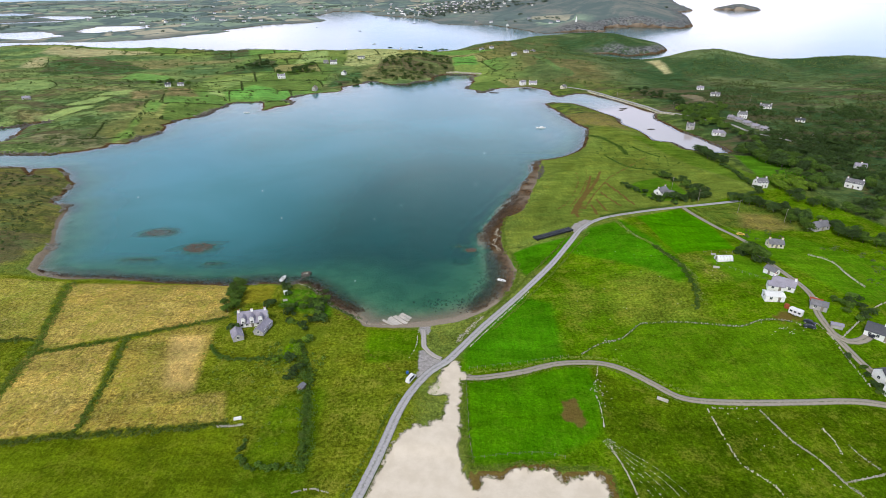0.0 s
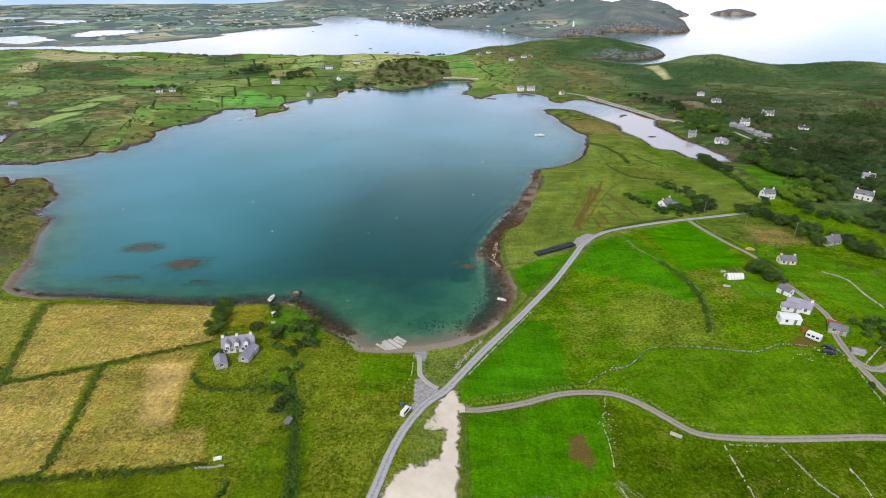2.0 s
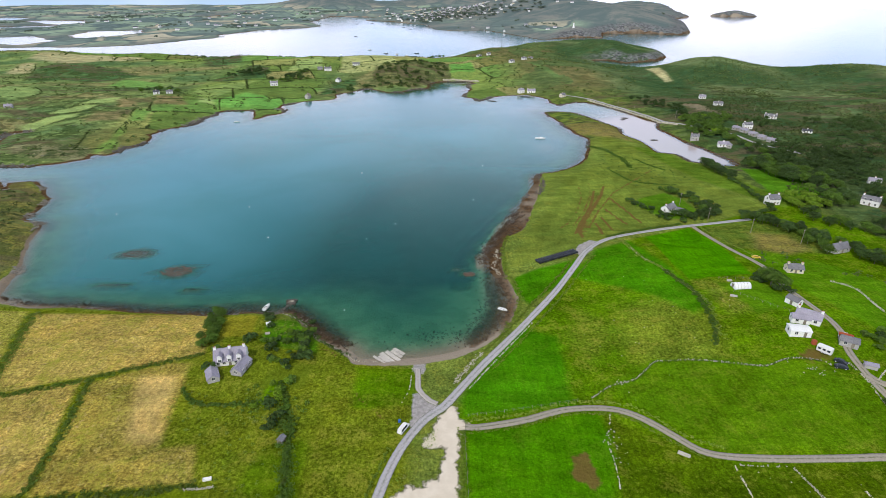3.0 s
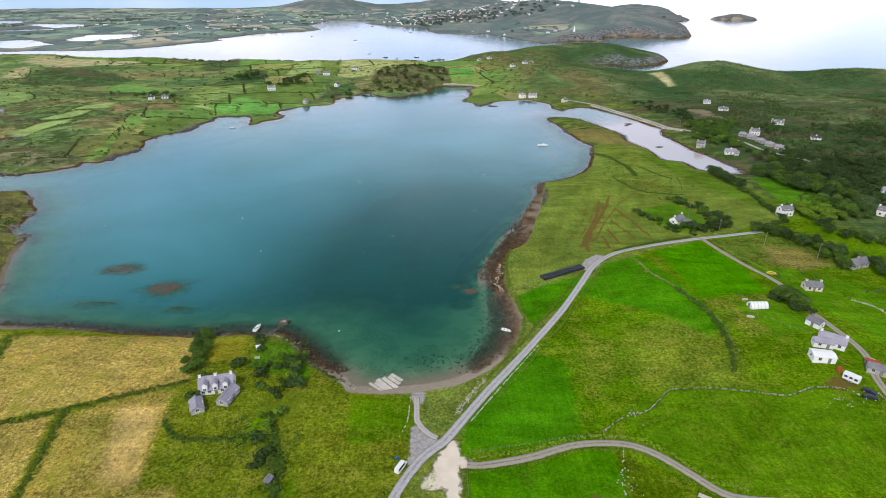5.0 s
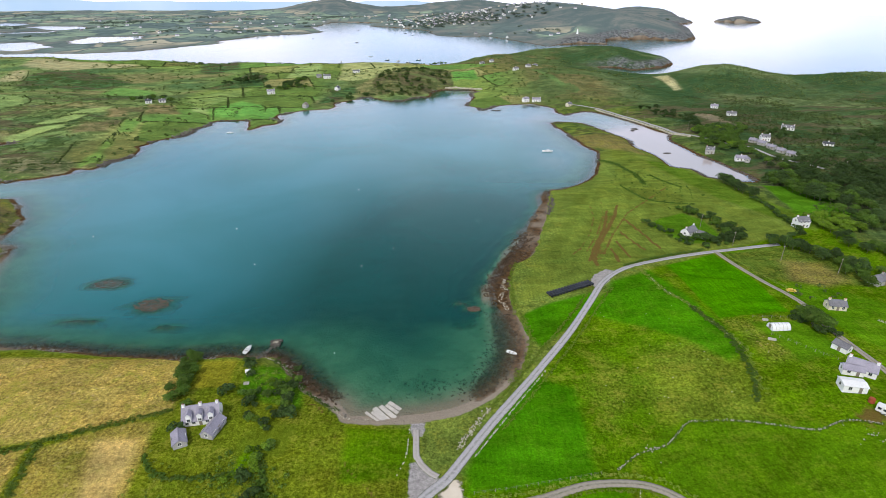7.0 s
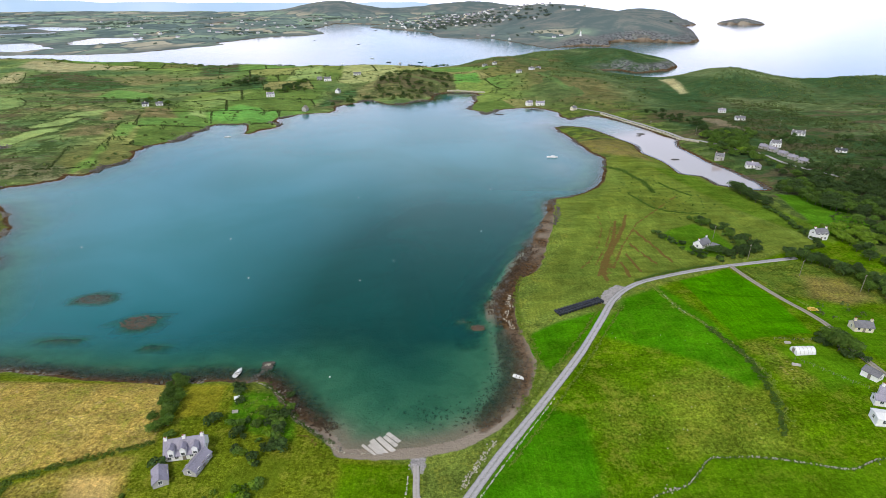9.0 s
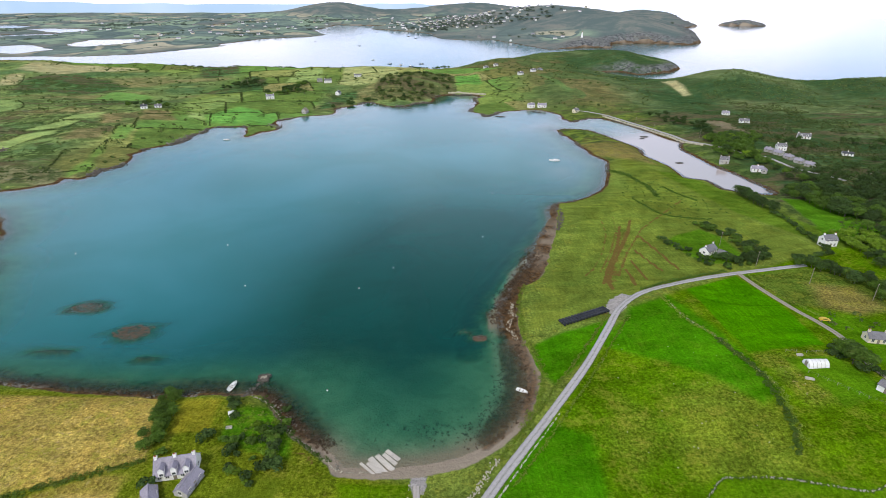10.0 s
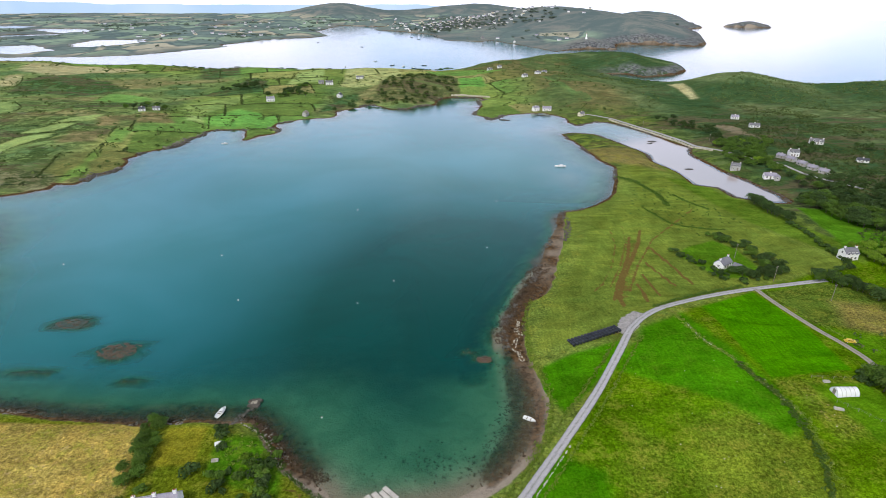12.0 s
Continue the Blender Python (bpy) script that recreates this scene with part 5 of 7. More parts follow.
def leaf_cloud(centres, radii, counts, size, squash=0.75):
    """Corners and faces of many small leaf clumps over and inside rough lumps."""
    centres, radii = np.asarray(centres, float), np.asarray(radii, float)
    which = np.repeat(np.arange(len(centres)), counts)
    n = len(which)
    d = LEAVES.normal(size=(n, 3))
    d /= np.linalg.norm(d, axis=1)[:, None]
    d[:, 2] = np.where(d[:, 2] < -0.35, -d[:, 2], d[:, 2])
    out = d * (radii[which] * (0.62 + 0.45 * LEAVES.rand(n) ** 0.6))[:, None]
    out[:, 2] *= squash
    mid = centres[which] + out
    normal = d + LEAVES.normal(size=(n, 3)) * 0.3
    normal /= np.linalg.norm(normal, axis=1)[:, None]
    side = np.cross(normal, LEAVES.normal(size=(n, 3)))
    side /= np.linalg.norm(side, axis=1)[:, None]
    up = np.cross(normal, side)
    k = (size * (0.6 + 0.8 * LEAVES.rand(n)))[:, None]
    co = np.stack([mid - side * k * 0.5, mid + up * k * 0.42 + normal * k * 0.1, mid + side * k * 0.5, mid - up * k * 0.42 - normal * k * 0.08], 1).reshape(-1, 3)
    return co


def quads_object(name, co, material, parent=None):
    n = len(co) // 4
    data = bpy.data.meshes.new(name)
    data.vertices.add(len(co))
    data.vertices.foreach_set("co", co.astype(np.float32).ravel())
    data.loops.add(n * 4)
    data.loops.foreach_set("vertex_index", np.arange(n * 4, dtype=np.int32))
    data.polygons.add(n)
    data.polygons.foreach_set("loop_start", np.arange(n, dtype=np.int32) * 4)
    data.update(calc_edges=True)
    data.materials.append(material)
    ob = new(name, data)
    ob.parent = parent
    return ob


def limb(bm, a, b, r0, r1):
    d = Vector(b) - Vector(a)
    m = Matrix.Translation((Vector(a) + Vector(b)) / 2) @ d.to_track_quat("Z", "Y").to_matrix().to_4x4()
    bmesh.ops.create_cone(bm, cap_ends=False, segments=6, radius1=r0, radius2=r1, depth=d.length, matrix=m)


def tree(tall, wide, material, label, name="tree", lobes=11, per=130, leaf=0.5):
    """A tree: tapered trunk with limbs, and a crown of many leaf clumps in uneven lobes."""
    top = tagged(new(name), label, "tree" if name == "tree" else "bush")
    bm = bmesh.new()
    fork = tall * 0.32
    limb(bm, (0, 0, -0.5), (0.05 * tall, 0, fork), 0.05 * tall * 0.6, 0.035 * tall * 0.6)
    centres, radii = [], []
    for i in range(lobes):
        a, k = i * 2.4 + LEAVES.rand(), (0.25 + 0.75 * LEAVES.rand())
        hgt = fork * 0.9 + (tall - fork) * (0.25 + 0.62 * LEAVES.rand() * (1.15 - 0.5 * k))
        c = (math.cos(a) * wide * 0.36 * k, math.sin(a) * wide * 0.36 * k, hgt)
        centres.append(c)
        radii.append(wide * (0.20 + 0.14 * LEAVES.rand()))
        limb(bm, (0.05 * tall, 0, fork * 0.95), c, 0.02 * tall * 0.6, 0.006 * tall)
    part("trunk", bm, M_BARK, top)
    co = leaf_cloud(centres, radii, [per] * lobes, leaf)
    quads_object("crown", co, material, top)
    return top


def scatter(kinds, places, rng, low=0.8, high=1.25, group=""):
    """Copies of some plants at places, turned and sized at random."""
    for x, y in places:
        m = pose(x, y, max(level(x, y), 0.1) - 0.15, 0, 0, rng.uniform(0, 360))
        src = rng.choice(kinds)
        k = rng.uniform(low, high)
        ob = copy_thing(src, m)
        ob.matrix_basis = m @ Matrix.Diagonal((k * rng.uniform(0.9, 1.15), k * rng.uniform(0.9, 1.15), k * rng.uniform(0.85, 1.1), 1))
        if group:
            ob["group"] = group


def along(line, gap, spread_, rng):
    """Places strewn along a line."""
    out = []
    for (ax, ay), (bx, by) in zip(line, line[1:]):
        n = max(1, int(math.hypot(bx - ax, by - ay) / gap))
        for i in range(n):
            t = (i + rng.random()) / n
            out.append((ax + (bx - ax) * t + rng.gauss(0, spread_), ay + (by - ay) * t + rng.gauss(0, spread_)))
    return out


def within(outline, gap, rng):
    """Places strewn over an area, about gap metres apart."""
    xs_, ys_ = [p[0] for p in outline], [p[1] for p in outline]
    out, x = [], min(xs_)
    while x < max(xs_):
        y = min(ys_)
        while y < max(ys_):
            p = (x + rng.uniform(-0.5, 0.5) * gap, y + rng.uniform(-0.5, 0.5) * gap)
            out.append(p)
            y += gap
        x += gap
    grid = np.array(out)
    keep = inside_distance(grid[:, 0], grid[:, 1], outline) > 0
    return [p for p, k in zip(out, keep) if k]


PLANT_RNG = random.Random(3)
dark_trees = [tree(6.5, 7.5, M_LEAF_DARK, "dark green broadleaf tree with a dense uneven crown") for _ in range(3)]
mid_trees = [tree(5.6, 6.6, M_LEAF_MID, "green broadleaf tree with a rounded crown") for _ in range(3)]
bright_trees = [tree(5.4, 6.2, M_LEAF_BRIGHT, "fresh green sycamore with a billowing crown") for _ in range(2)]
bushes = [tree(2.6, 3.6, M_LEAF_MID, "green rounded bush with dense leaves", "bush", 6, 60, 0.5) for _ in range(2)]
dark_bushes = [tree(2.4, 3.6, M_LEAF_DARK, "dark green thorny bush", "bush", 6, 60, 0.5) for _ in range(2)]
bright_bushes = [tree(2.0, 2.8, M_LEAF_BRIGHT, "bright yellow-green bush with small leaves", "bush", 5, 60, 0.42) for _ in range(2)]
for i_, ob_ in enumerate(dark_trees + mid_trees + bright_trees + bushes + dark_bushes + bright_bushes):
    x_, y_ = [(236, 424), (246, 418), (255, 402), (245, 560), (262, 540), (258, 523), (214, 334), (219, 322), (-62.9, 184.5), (-56.1, 189.7), (-50.4, 177), (-68.4, 200.5), (-51.7, 162.1), (-53, 156)][i_]
    ob_.matrix_basis = pose(x_, y_, max(level(x_, y_), 0.1) - 0.1, 0, 0, 50 * i_)

R_ = PLANT_RNG


def wood(name, places, tall, wide, material, label, per=110, leaf=0.68, squash=0.75):
    """A far wood, whose crowns run into one another."""
    centres, radii = [], []
    for x, y in places:
        if float(on_land(x, y, "s")[0]) < 4:
            continue
        k = R_.uniform(0.75, 1.25)
        for _ in range(5):
            centres.append((x + R_.gauss(0, wide * 0.22), y + R_.gauss(0, wide * 0.22), level(x, y) + tall * k * R_.uniform(0.35, 0.8)))
            radii.append(wide * k * R_.uniform(0.2, 0.32))
    co = leaf_cloud(centres, radii, [per] * len(centres), leaf, squash)
    return tagged(quads_object(name, co, material), label, "wood", kind="stuff")


# the wood above the lagoon
scatter(dark_trees + mid_trees, within([(232, 372), (228, 425), (250, 425), (262, 402), (270, 378), (262, 345), (248, 352)], 5.6, R_), R_, 0.9, 1.3, "wood above the lagoon")
wood("wood", within([(262, 405), (300, 440), (330, 425), (300, 395), (272, 370)], 6.5, R_), 7, 8, M_LEAF_DARK, "dense dark green wood on the hillside")
scatter(mid_trees + mid_trees + bright_trees + dark_trees, within([(234, 530), (240, 572), (266, 572), (260, 500), (258, 440), (250, 440), (246, 500)], 8.5, R_), R_, 0.8, 1.2, "trees by the lagoon")
scatter(bright_trees, within([(206, 314), (206, 340), (226, 340), (226, 314)], 5.6, R_), R_, 0.75, 1.1, "sycamores by the house")
scatter(dark_trees + mid_trees, within([(226, 310), (228, 350), (246, 350), (250, 310)], 7.5, R_), R_, 0.8, 1.1, "wood above the lagoon")
scatter(dark_trees + mid_trees, along([(170, 306), (176, 302.5), (182, 297), (187, 289), (190.5, 279), (191, 268)], 1.9, 1.5, R_), R_, 0.7, 1.0, "tree row by the lane")
scatter(mid_trees + dark_trees, along([(201, 258), (206, 245), (214, 232)], 2.6, 2.0, R_), R_, 0.7, 1.0, "tree row by the lane")
scatter(dark_trees, along([(202, 424), (199.5, 398), (201, 378)], 2.6, 2.0, R_), R_, 0.75, 1.05, "hedge trees by the meadow")
scatter(dark_bushes + bushes, along([(200, 377), (199, 355), (197.5, 338), (195, 318), (178, 308)], 2.0, 0.8, R_), R_, 0.7, 1.1, "hedge by the meadow")
scatter(mid_trees + dark_trees, along([(145, 356), (152, 350), (157, 341), (157, 328), (159, 316)], 2.2, 1.8, R_), R_, 0.55, 0.85, "garden trees at the cottage")
scatter(dark_bushes + dark_trees, along([(128, 315), (137, 310.5), (147, 309.5), (158, 311.5), (163, 314)], 1.7, 1.6, R_), R_, 0.6, 0.9, "garden trees at the cottage")
scatter(dark_bushes + bushes, along([(116, 340), (121, 331), (127, 322), (131, 316)], 2.8, 0.7, R_), R_, 0.7, 1.1, "garden hedge at the cottage")
for line_ in ([(115.7, 337.6), (121.7, 328.4), (124.5, 316), (127, 308), (139, 304.5), (153.8, 309)], [(144, 358), (152, 350), (156, 338), (156.5, 324), (155.5, 311)]):
    scatter(dark_bushes + bushes, along(line_, 2.6, 1.3, R_), R_, 0.5, 1.05, "garden hedge at the cottage")
wood("wood", along([(228, 672), (236, 655), (244, 632), (252, 602), (256, 585)], 3.5, 5, R_), 6, 7, M_LEAF_DARK, "dark trees above the lagoon road")
wood("wood", within([(240, 575), (228, 518), (236, 504), (247, 484), (256, 474), (258, 500), (262, 535), (290, 560), (285, 578)], 7.0, R_), 5.0, 6.5, M_LEAF_MID, "green trees crowding round the lagoon houses", 90, 0.62)
wood("wood", within([(246, 500), (262, 522), (268, 562), (246, 578), (238, 535)], 5.5, R_), 6.0, 6.5, M_LEAF_MID, "green trees crowding round the lagoon houses", 90, 0.62)
wood("wood", within([(256, 436), (262, 468), (284, 468), (290, 446), (272, 428)], 7.5, R_), 5.0, 6.5, M_LEAF_DARK, "dark trees below the terrace of cottages", 90, 0.62)
wood("wood", within([(290, 530), (296, 566), (322, 560), (318, 532)], 9, R_), 4.0, 6.0, M_LEAF_DARK, "dark trees behind the terrace of cottages", 90, 0.62)
wood("wood", within([(345, 560), (400, 545), (420, 500), (380, 505)], 11, R_), 6, 8, M_LEAF_DARK, "scattered dark trees on the heath hillside")
scatter(mid_trees + dark_trees, along([(213, 310), (211, 296), (217, 286), (232, 270)], 2.8, 3, R_), R_, 0.6, 1.0, "hillside hedge trees")
scatter(dark_trees + mid_trees, along([(290, 345), (275, 330), (262, 305), (240, 282)], 3.2, 5, R_), R_, 0.7, 1.1, "hillside hedge trees")
scatter(dark_bushes + mid_trees, [(140.5, 220.6), (142.5, 216), (140.7, 226), (139, 214), (137, 221), (144, 211), (138, 226), (139, 218), (141.5, 223), (136, 224), (143, 213.5)], R_, 0.8, 1.2, "bushes by the polytunnel")
scatter(dark_bushes + bushes, within([(150, 166), (150, 180), (162, 182), (164, 168)], 3.6, R_), R_, 0.8, 1.3, "bushes above the farm")
scatter(bushes + dark_bushes, along([(135.5, 146), (137, 141), (137.5, 136), (134, 128)], 2.6, 0.9, R_), R_, 0.6, 1.0, "lane hedge")
# round the farmhouse
scatter(mid_trees, along([(-92.5, 207), (-90, 198), (-87.5, 188), (-86, 180)], 1.1, 1.3, R_), R_, 0.45, 0.75, "tall hedge by the farmhouse")
scatter(bushes + dark_bushes, [(-72, 186), (-66, 185.5), (-58, 184.5), (-55, 186.5), (-51, 186), (-70, 203.5), (-67, 196), (-51, 180), (-48, 176), (-55, 172), (-60, 174), (-80, 168), (-63, 181), (-82, 180), (-52, 201), (-52.5, 187.5), (-51, 190.5), (-50, 194), (-50.5, 183)], R_, 0.8, 1.4, "garden bushes")
scatter(bright_bushes + bushes, along([(-50, 164), (-52, 156), (-54, 150)], 2.4, 0.9, R_), R_, 0.6, 1.0, "garden bushes")
scatter(bushes, along([(-49, 151), (-44.6, 141), (-44, 135), (-42.3, 124.7), (-39, 108)], 3.6, 0.5, R_), R_, 0.4, 0.7, "hedge on the field edge")
scatter(bushes, along([(-58, 114), (-56.5, 107), (-54, 103.5), (-47, 104), (-38.5, 105.5)], 1.4, 0.6, R_), R_, 0.4, 0.65, "hedge on the field edge")
scatter(bushes + dark_bushes + bright_bushes, within([(-60.5, 192), (-52.6, 196), (-47, 181), (-50.6, 170), (-59.6, 167), (-65, 178.5)], 4.2, R_), R_, 0.5, 1.0, "garden bushes")
scatter(bright_bushes, [(-55.9, 160.7), (-52.4, 155.1), (-55.7, 152.3), (-58.9, 149.6), (-53.5, 158)], R_, 0.7, 1.1, "garden bushes")
scatter(dark_bushes, [(-54.4, 151), (-51, 143.4), (-52, 140.9), (-49.5, 146)], R_, 0.8, 1.2, "garden bushes")
scatter(mid_trees + dark_trees, [(186, 268), (189, 262), (192, 268), (196, 271), (201, 266), (204, 258), (206, 252), (188, 256), (198, 275), (209, 246)], R_, 0.7, 1.0, "tree row by the lane")
# the far shore
wood("shelter_belt", along([(-302, 804), (-281, 812), (-258, 833)], 3, 5, R_), 8, 8, M_LEAF_DARK, "dark shelter belt of trees between far fields")
scatter(dark_trees + mid_trees, along([(-228, 775), (-219, 790), (-205, 810), (-200, 790)], 6, 6, R_), R_, 0.8, 1.2, "trees round the house")
wood("wood", within([(-104, 815), (-92, 900), (-45, 925), (0, 910), (8, 860), (-14, 822), (-40, 782), (-80, 766)], 13, R_), 2.6, 7, M_BRACKEN, "dark thorn scrub covering the knoll", 34, 1.2)
wood("wood", within([(-104, 815), (-92, 900), (-45, 925), (0, 910), (8, 860), (-14, 822), (-40, 782), (-80, 766)], 25, R_), 4.0, 6.5, M_LEAF_DARK, "dark wind-shaped trees on the knoll", 50, 1.0)
wood("thicket", along([(-135, 722), (-124, 755), (-114, 778), (-98, 784)], 4, 5, R_), 4, 7, M_LEAF_DARK, "dark thorn thicket above the far shore", 60, 1.0)
scatter(dark_trees + mid_trees, [(-352, 676), (-346, 684), (-341, 676), (-330, 686), (-320, 684), (-317, 676), (-356, 668), (-344, 690), (-334, 694)], R_, 0.8, 1.2, "trees round the cottages")
scatter(dark_trees + mid_trees, along([(-222, 772), (-216, 800), (-212, 825), (-210, 866)], 5, 3, R_), R_, 0.8, 1.2, "trees round the house")
wood("tree_line", along([(-330, 1120), (-290, 1120), (-230, 1076), (-150, 1085), (-60, 1120), (0, 1140)], 5, 3, R_), 4.5, 6, M_LEAF_DARK, "dark trees along the far harbour shore")
wood("tree_line", along([(-520, 1108), (-470, 1098), (-440, 1095)], 5, 3, R_), 4.5, 6, M_LEAF_DARK, "dark trees on a low far point")


def hedge_bank(name, line, width, tall, material, label, per=40, leaf=0.33, gap=0.8):
    """A field bank overgrown with rank grass, weeds and brambles."""
    centres, radii = [], []
    for p in smooth_line(line, gap):
        for _ in range(2):
            x, y = p.x + LEAVES.normal() * width * 0.28, p.y + LEAVES.normal() * width * 0.28
            r = width * (0.22 + 0.2 * LEAVES.rand())
            centres.append((x, y, level(x, y) + tall * (0.05 + 0.4 * LEAVES.rand())))
            radii.append(r)
    co = leaf_cloud(centres, radii, [per] * len(centres), leaf, tall / width * 1.1)
    return tagged(quads_object(name, co, material), label, "hedge", kind="stuff")


BANK = "overgrown green field bank of rank grass and bramble"
hedge_bank("field_bank", [(-165.1, 204), (-154.7, 177), (-145.9, 152.8), (-142.5, 133.4), (-140, 118)], 3.4, 0.68, M_BANK, BANK)
hedge_bank("field_bank", [(-190, 157), (-166.6, 158.8), (-150.9, 160.1)], 2.4, 0.56, M_BANK, BANK)
hedge_bank("field_bank", [(-144.3, 152.1), (-121.6, 159.9), (-105.1, 168.8), (-86.5, 177)], 2.4, 0.56, M_BANK, BANK)
hedge_bank("field_bank", [(-117.1, 161.1), (-111.3, 136.6), (-108.3, 116.5)], 2.4, 0.62, M_BANK, BANK)
hedge_bank("field_bank", [(-150, 109), (-131.6, 111), (-107.8, 114.4), (-87.5, 116.6), (-65.2, 119.7)], 2.8, 0.56, M_BANK, BANK)
hedge_bank("field_bank", [(-84.6, 158), (-78, 151.4), (-66.8, 150.4), (-55.5, 152.6)], 1.8, 1.0, M_LEAF_MID, BANK)
hedge_bank("wall_weeds", [(49.1, 155.4), (56.5, 161), (65.6, 164.1), (74.3, 172.1), (78.7, 172.7), (89.2, 171.9), (100.3, 168.6), (109.3, 166), (118.8, 168.5), (127.9, 166.5)], 0.9, 0.5, M_LEAF_MID, "weeds growing along the field wall", 9, 0.35)
hedge_bank("scrub_strip", [(91, 273), (94.5, 250), (100.7, 236.3), (104.5, 221), (107.8, 207.4), (105, 194.4), (102.6, 183)], 2.4, 0.8, M_RANK, "strip of rough scrub and stones between pastures", 20)
hedge_bank("shore_scrub", [(36, 287), (31.5, 272), (30.5, 256), (30, 243), (33, 234), (33.5, 222), (31, 208), (24, 195)], 2.6, 0.8, M_RANK, "rank grass along the bay shore", 22)
hedge_bank("verge", [(65.6, 255), (50.6, 232), (36.6, 212), (23.6, 193), (13.6, 178)], 1.3, 0.6, M_RANK, "rank grass verge beside the road", 18)
hedge_bank("verge", [(73, 252), (57.4, 228), (41.4, 204), (29.6, 187), (18.6, 171)], 1.1, 0.4, M_RANK, "rank grass verge beside the road", 14)
hedge_bank("verge", [(-27, 92), (-20.4, 113), (-17.6, 125), (-14.6, 134)], 1.2, 0.5, M_RANK, "rank grass verge beside the road", 14)
hedge_bank("verge", [(5.5, 140), (14, 141), (26, 143.6), (39, 148), (51, 148.4), (58, 146.2), (67, 137), (74, 130)], 1.2, 0.4, M_RANK, "rank grass verge beside the lane", 12)
hedge_bank("verge", [(8, 145), (25, 148), (39, 152.6), (51, 153.4), (60, 151.2), (66, 145.6), (72, 138), (81, 133)], 1.4, 0.5, M_RANK, "rank grass verge beside the lane", 14)
hedge_bank("hedge", [(86, 275.5), (104, 286), (120, 293.5), (134, 299)], 1.8, 1.3, M_LEAF_MID, "low dark hedge beside the road", 24)
hedge_bank("dune_grass", [(6.5, 140), (6.6, 125), (6.4, 113), (8, 104)], 2.2, 0.7, M_RANK, "marram grass on the beach edge", 16)
hedge_bank("dune_grass", [(9.5, 104.5), (14, 105), (20, 106.2), (27, 107), (32, 104.6), (38, 105), (45, 104), (46, 96)], 1.8, 0.7, M_RANK, "marram grass on the dune edge", 16)
hedge_bank("dune_grass", [(-12, 121), (-8, 127), (-5, 134), (-2, 140)], 3.6, 0.5, M_RANK, "sparse marram grass on blown sand", 10)
hedge_bank("shore_scrub", [(-62, 207), (-55, 200), (-45, 188), (-35, 180)], 2.0, 0.8, M_LEAF_MID, "brambles along the rocky shore", 20)
hedge_bank("hedge", [(-54, 162), (-50, 153), (-44.8, 141), (-44.1, 134.7), (-42.5, 124.7), (-39.7, 110.2), (-38.5, 104)], 1.7, 1.2, M_LEAF_MID, "leafy green hedge between rough pastures", 26, 0.4)
hedge_bank("lane_hedge", [(143, 294), (145.5, 277), (149, 262), (151.5, 250)], 1.6, 0.8, M_RANK, BANK, 16)


for line_, wide_, tall_ in (([(135, 462), (136.6, 446.6), (140.5, 432.8), (140, 408.5)], 3.0, 0.9), ([(127, 476), (133, 462)], 5.0, 1.0), ([(123, 402.7), (130, 379.4), (141, 371.7), (158, 368)], 1.6, 0.6), ([(151, 430), (156, 415), (163, 402)], 1.6, 0.6)):
    hedge_bank("scrub_line", line_, wide_, tall_, M_LEAF_MID, "low dark scrub along a fold of the meadow", 18, 0.6)
hedge_bank("field_hedge", [(100.6, 235), (105.5, 217), (105.2, 202), (102.5, 189), (99.5, 180)], 2.2, 1.2, M_LEAF_MID, "dark green hedge of bramble and gorse", 30, 0.4)
hedge_bank("scrub_hedge", [(-51.5, 155), (-48.5, 147), (-46.8, 137.5), (-42.9, 128.8), (-40.3, 119), (-39.6, 113), (-39, 104)], 4.2, 1.6, M_LEAF_MID, "broad overgrown hedge between rough pastures", 26, 0.42)


def heath_scrub(name, outline, gap, rng, label, size=(0.9, 2.2), material=M_BRACKEN, per=12, leaf=0.9):
    """Low gorse, bracken and bramble strewn over a hillside."""
    spots_ = within(outline, gap, rng)
    px_ = np.array(spots_)
    keep = wave(px_[:, 0], px_[:, 1], 45, 31) + 0.6 * wave(px_[:, 0], px_[:, 1], 17, 32) > -0.15
    px_ = px_[keep]
    s_ = on_land(px_[:, 0], px_[:, 1], "s")
    px_ = px_[s_ > 5]
    zs = on_land(px_[:, 0], px_[:, 1])
    radii = LEAVES.uniform(size[0], size[1], len(px_))
    co = leaf_cloud(np.column_stack([px_, zs]), radii, [per] * len(px_), leaf, 0.6)
    return tagged(quads_object(name, co, material), label, "scrub", kind="stuff")


heath_scrub("heath_scrub", [(215, 320), (255, 250), (330, 250), (520, 420), (560, 640), (420, 760), (300, 760), (260, 640), (285, 540), (250, 440)], 4.6, R_, "gorse and bracken scrub on the hillside", (0.9, 2.6), M_BRACKEN, 16, 0.9)
heath_scrub("heath_scrub", [(420, 560), (820, 520), (900, 820), (420, 900), (330, 800)], 6.5, R_, "gorse and bracken scrub on the upper hill", (1.0, 2.6), M_BRACKEN, 10, 1.2)
heath_scrub("heath_scrub", [(150, 200), (152, 262), (200, 250), (260, 250), (250, 160), (175, 170)], 7, R_, "gorse and bracken scrub among rough fields", (0.8, 2.0), M_BRACKEN, 16, 0.8)
heath_scrub("heath_scrub", [(60, 760), (60, 860), (20, 1100), (200, 1300), (330, 1010), (240, 700), (170, 720)], 16, R_, "gorse and bracken scrub on the island hills", (1.5, 4.0), M_BRACKEN, 14, 1.8)
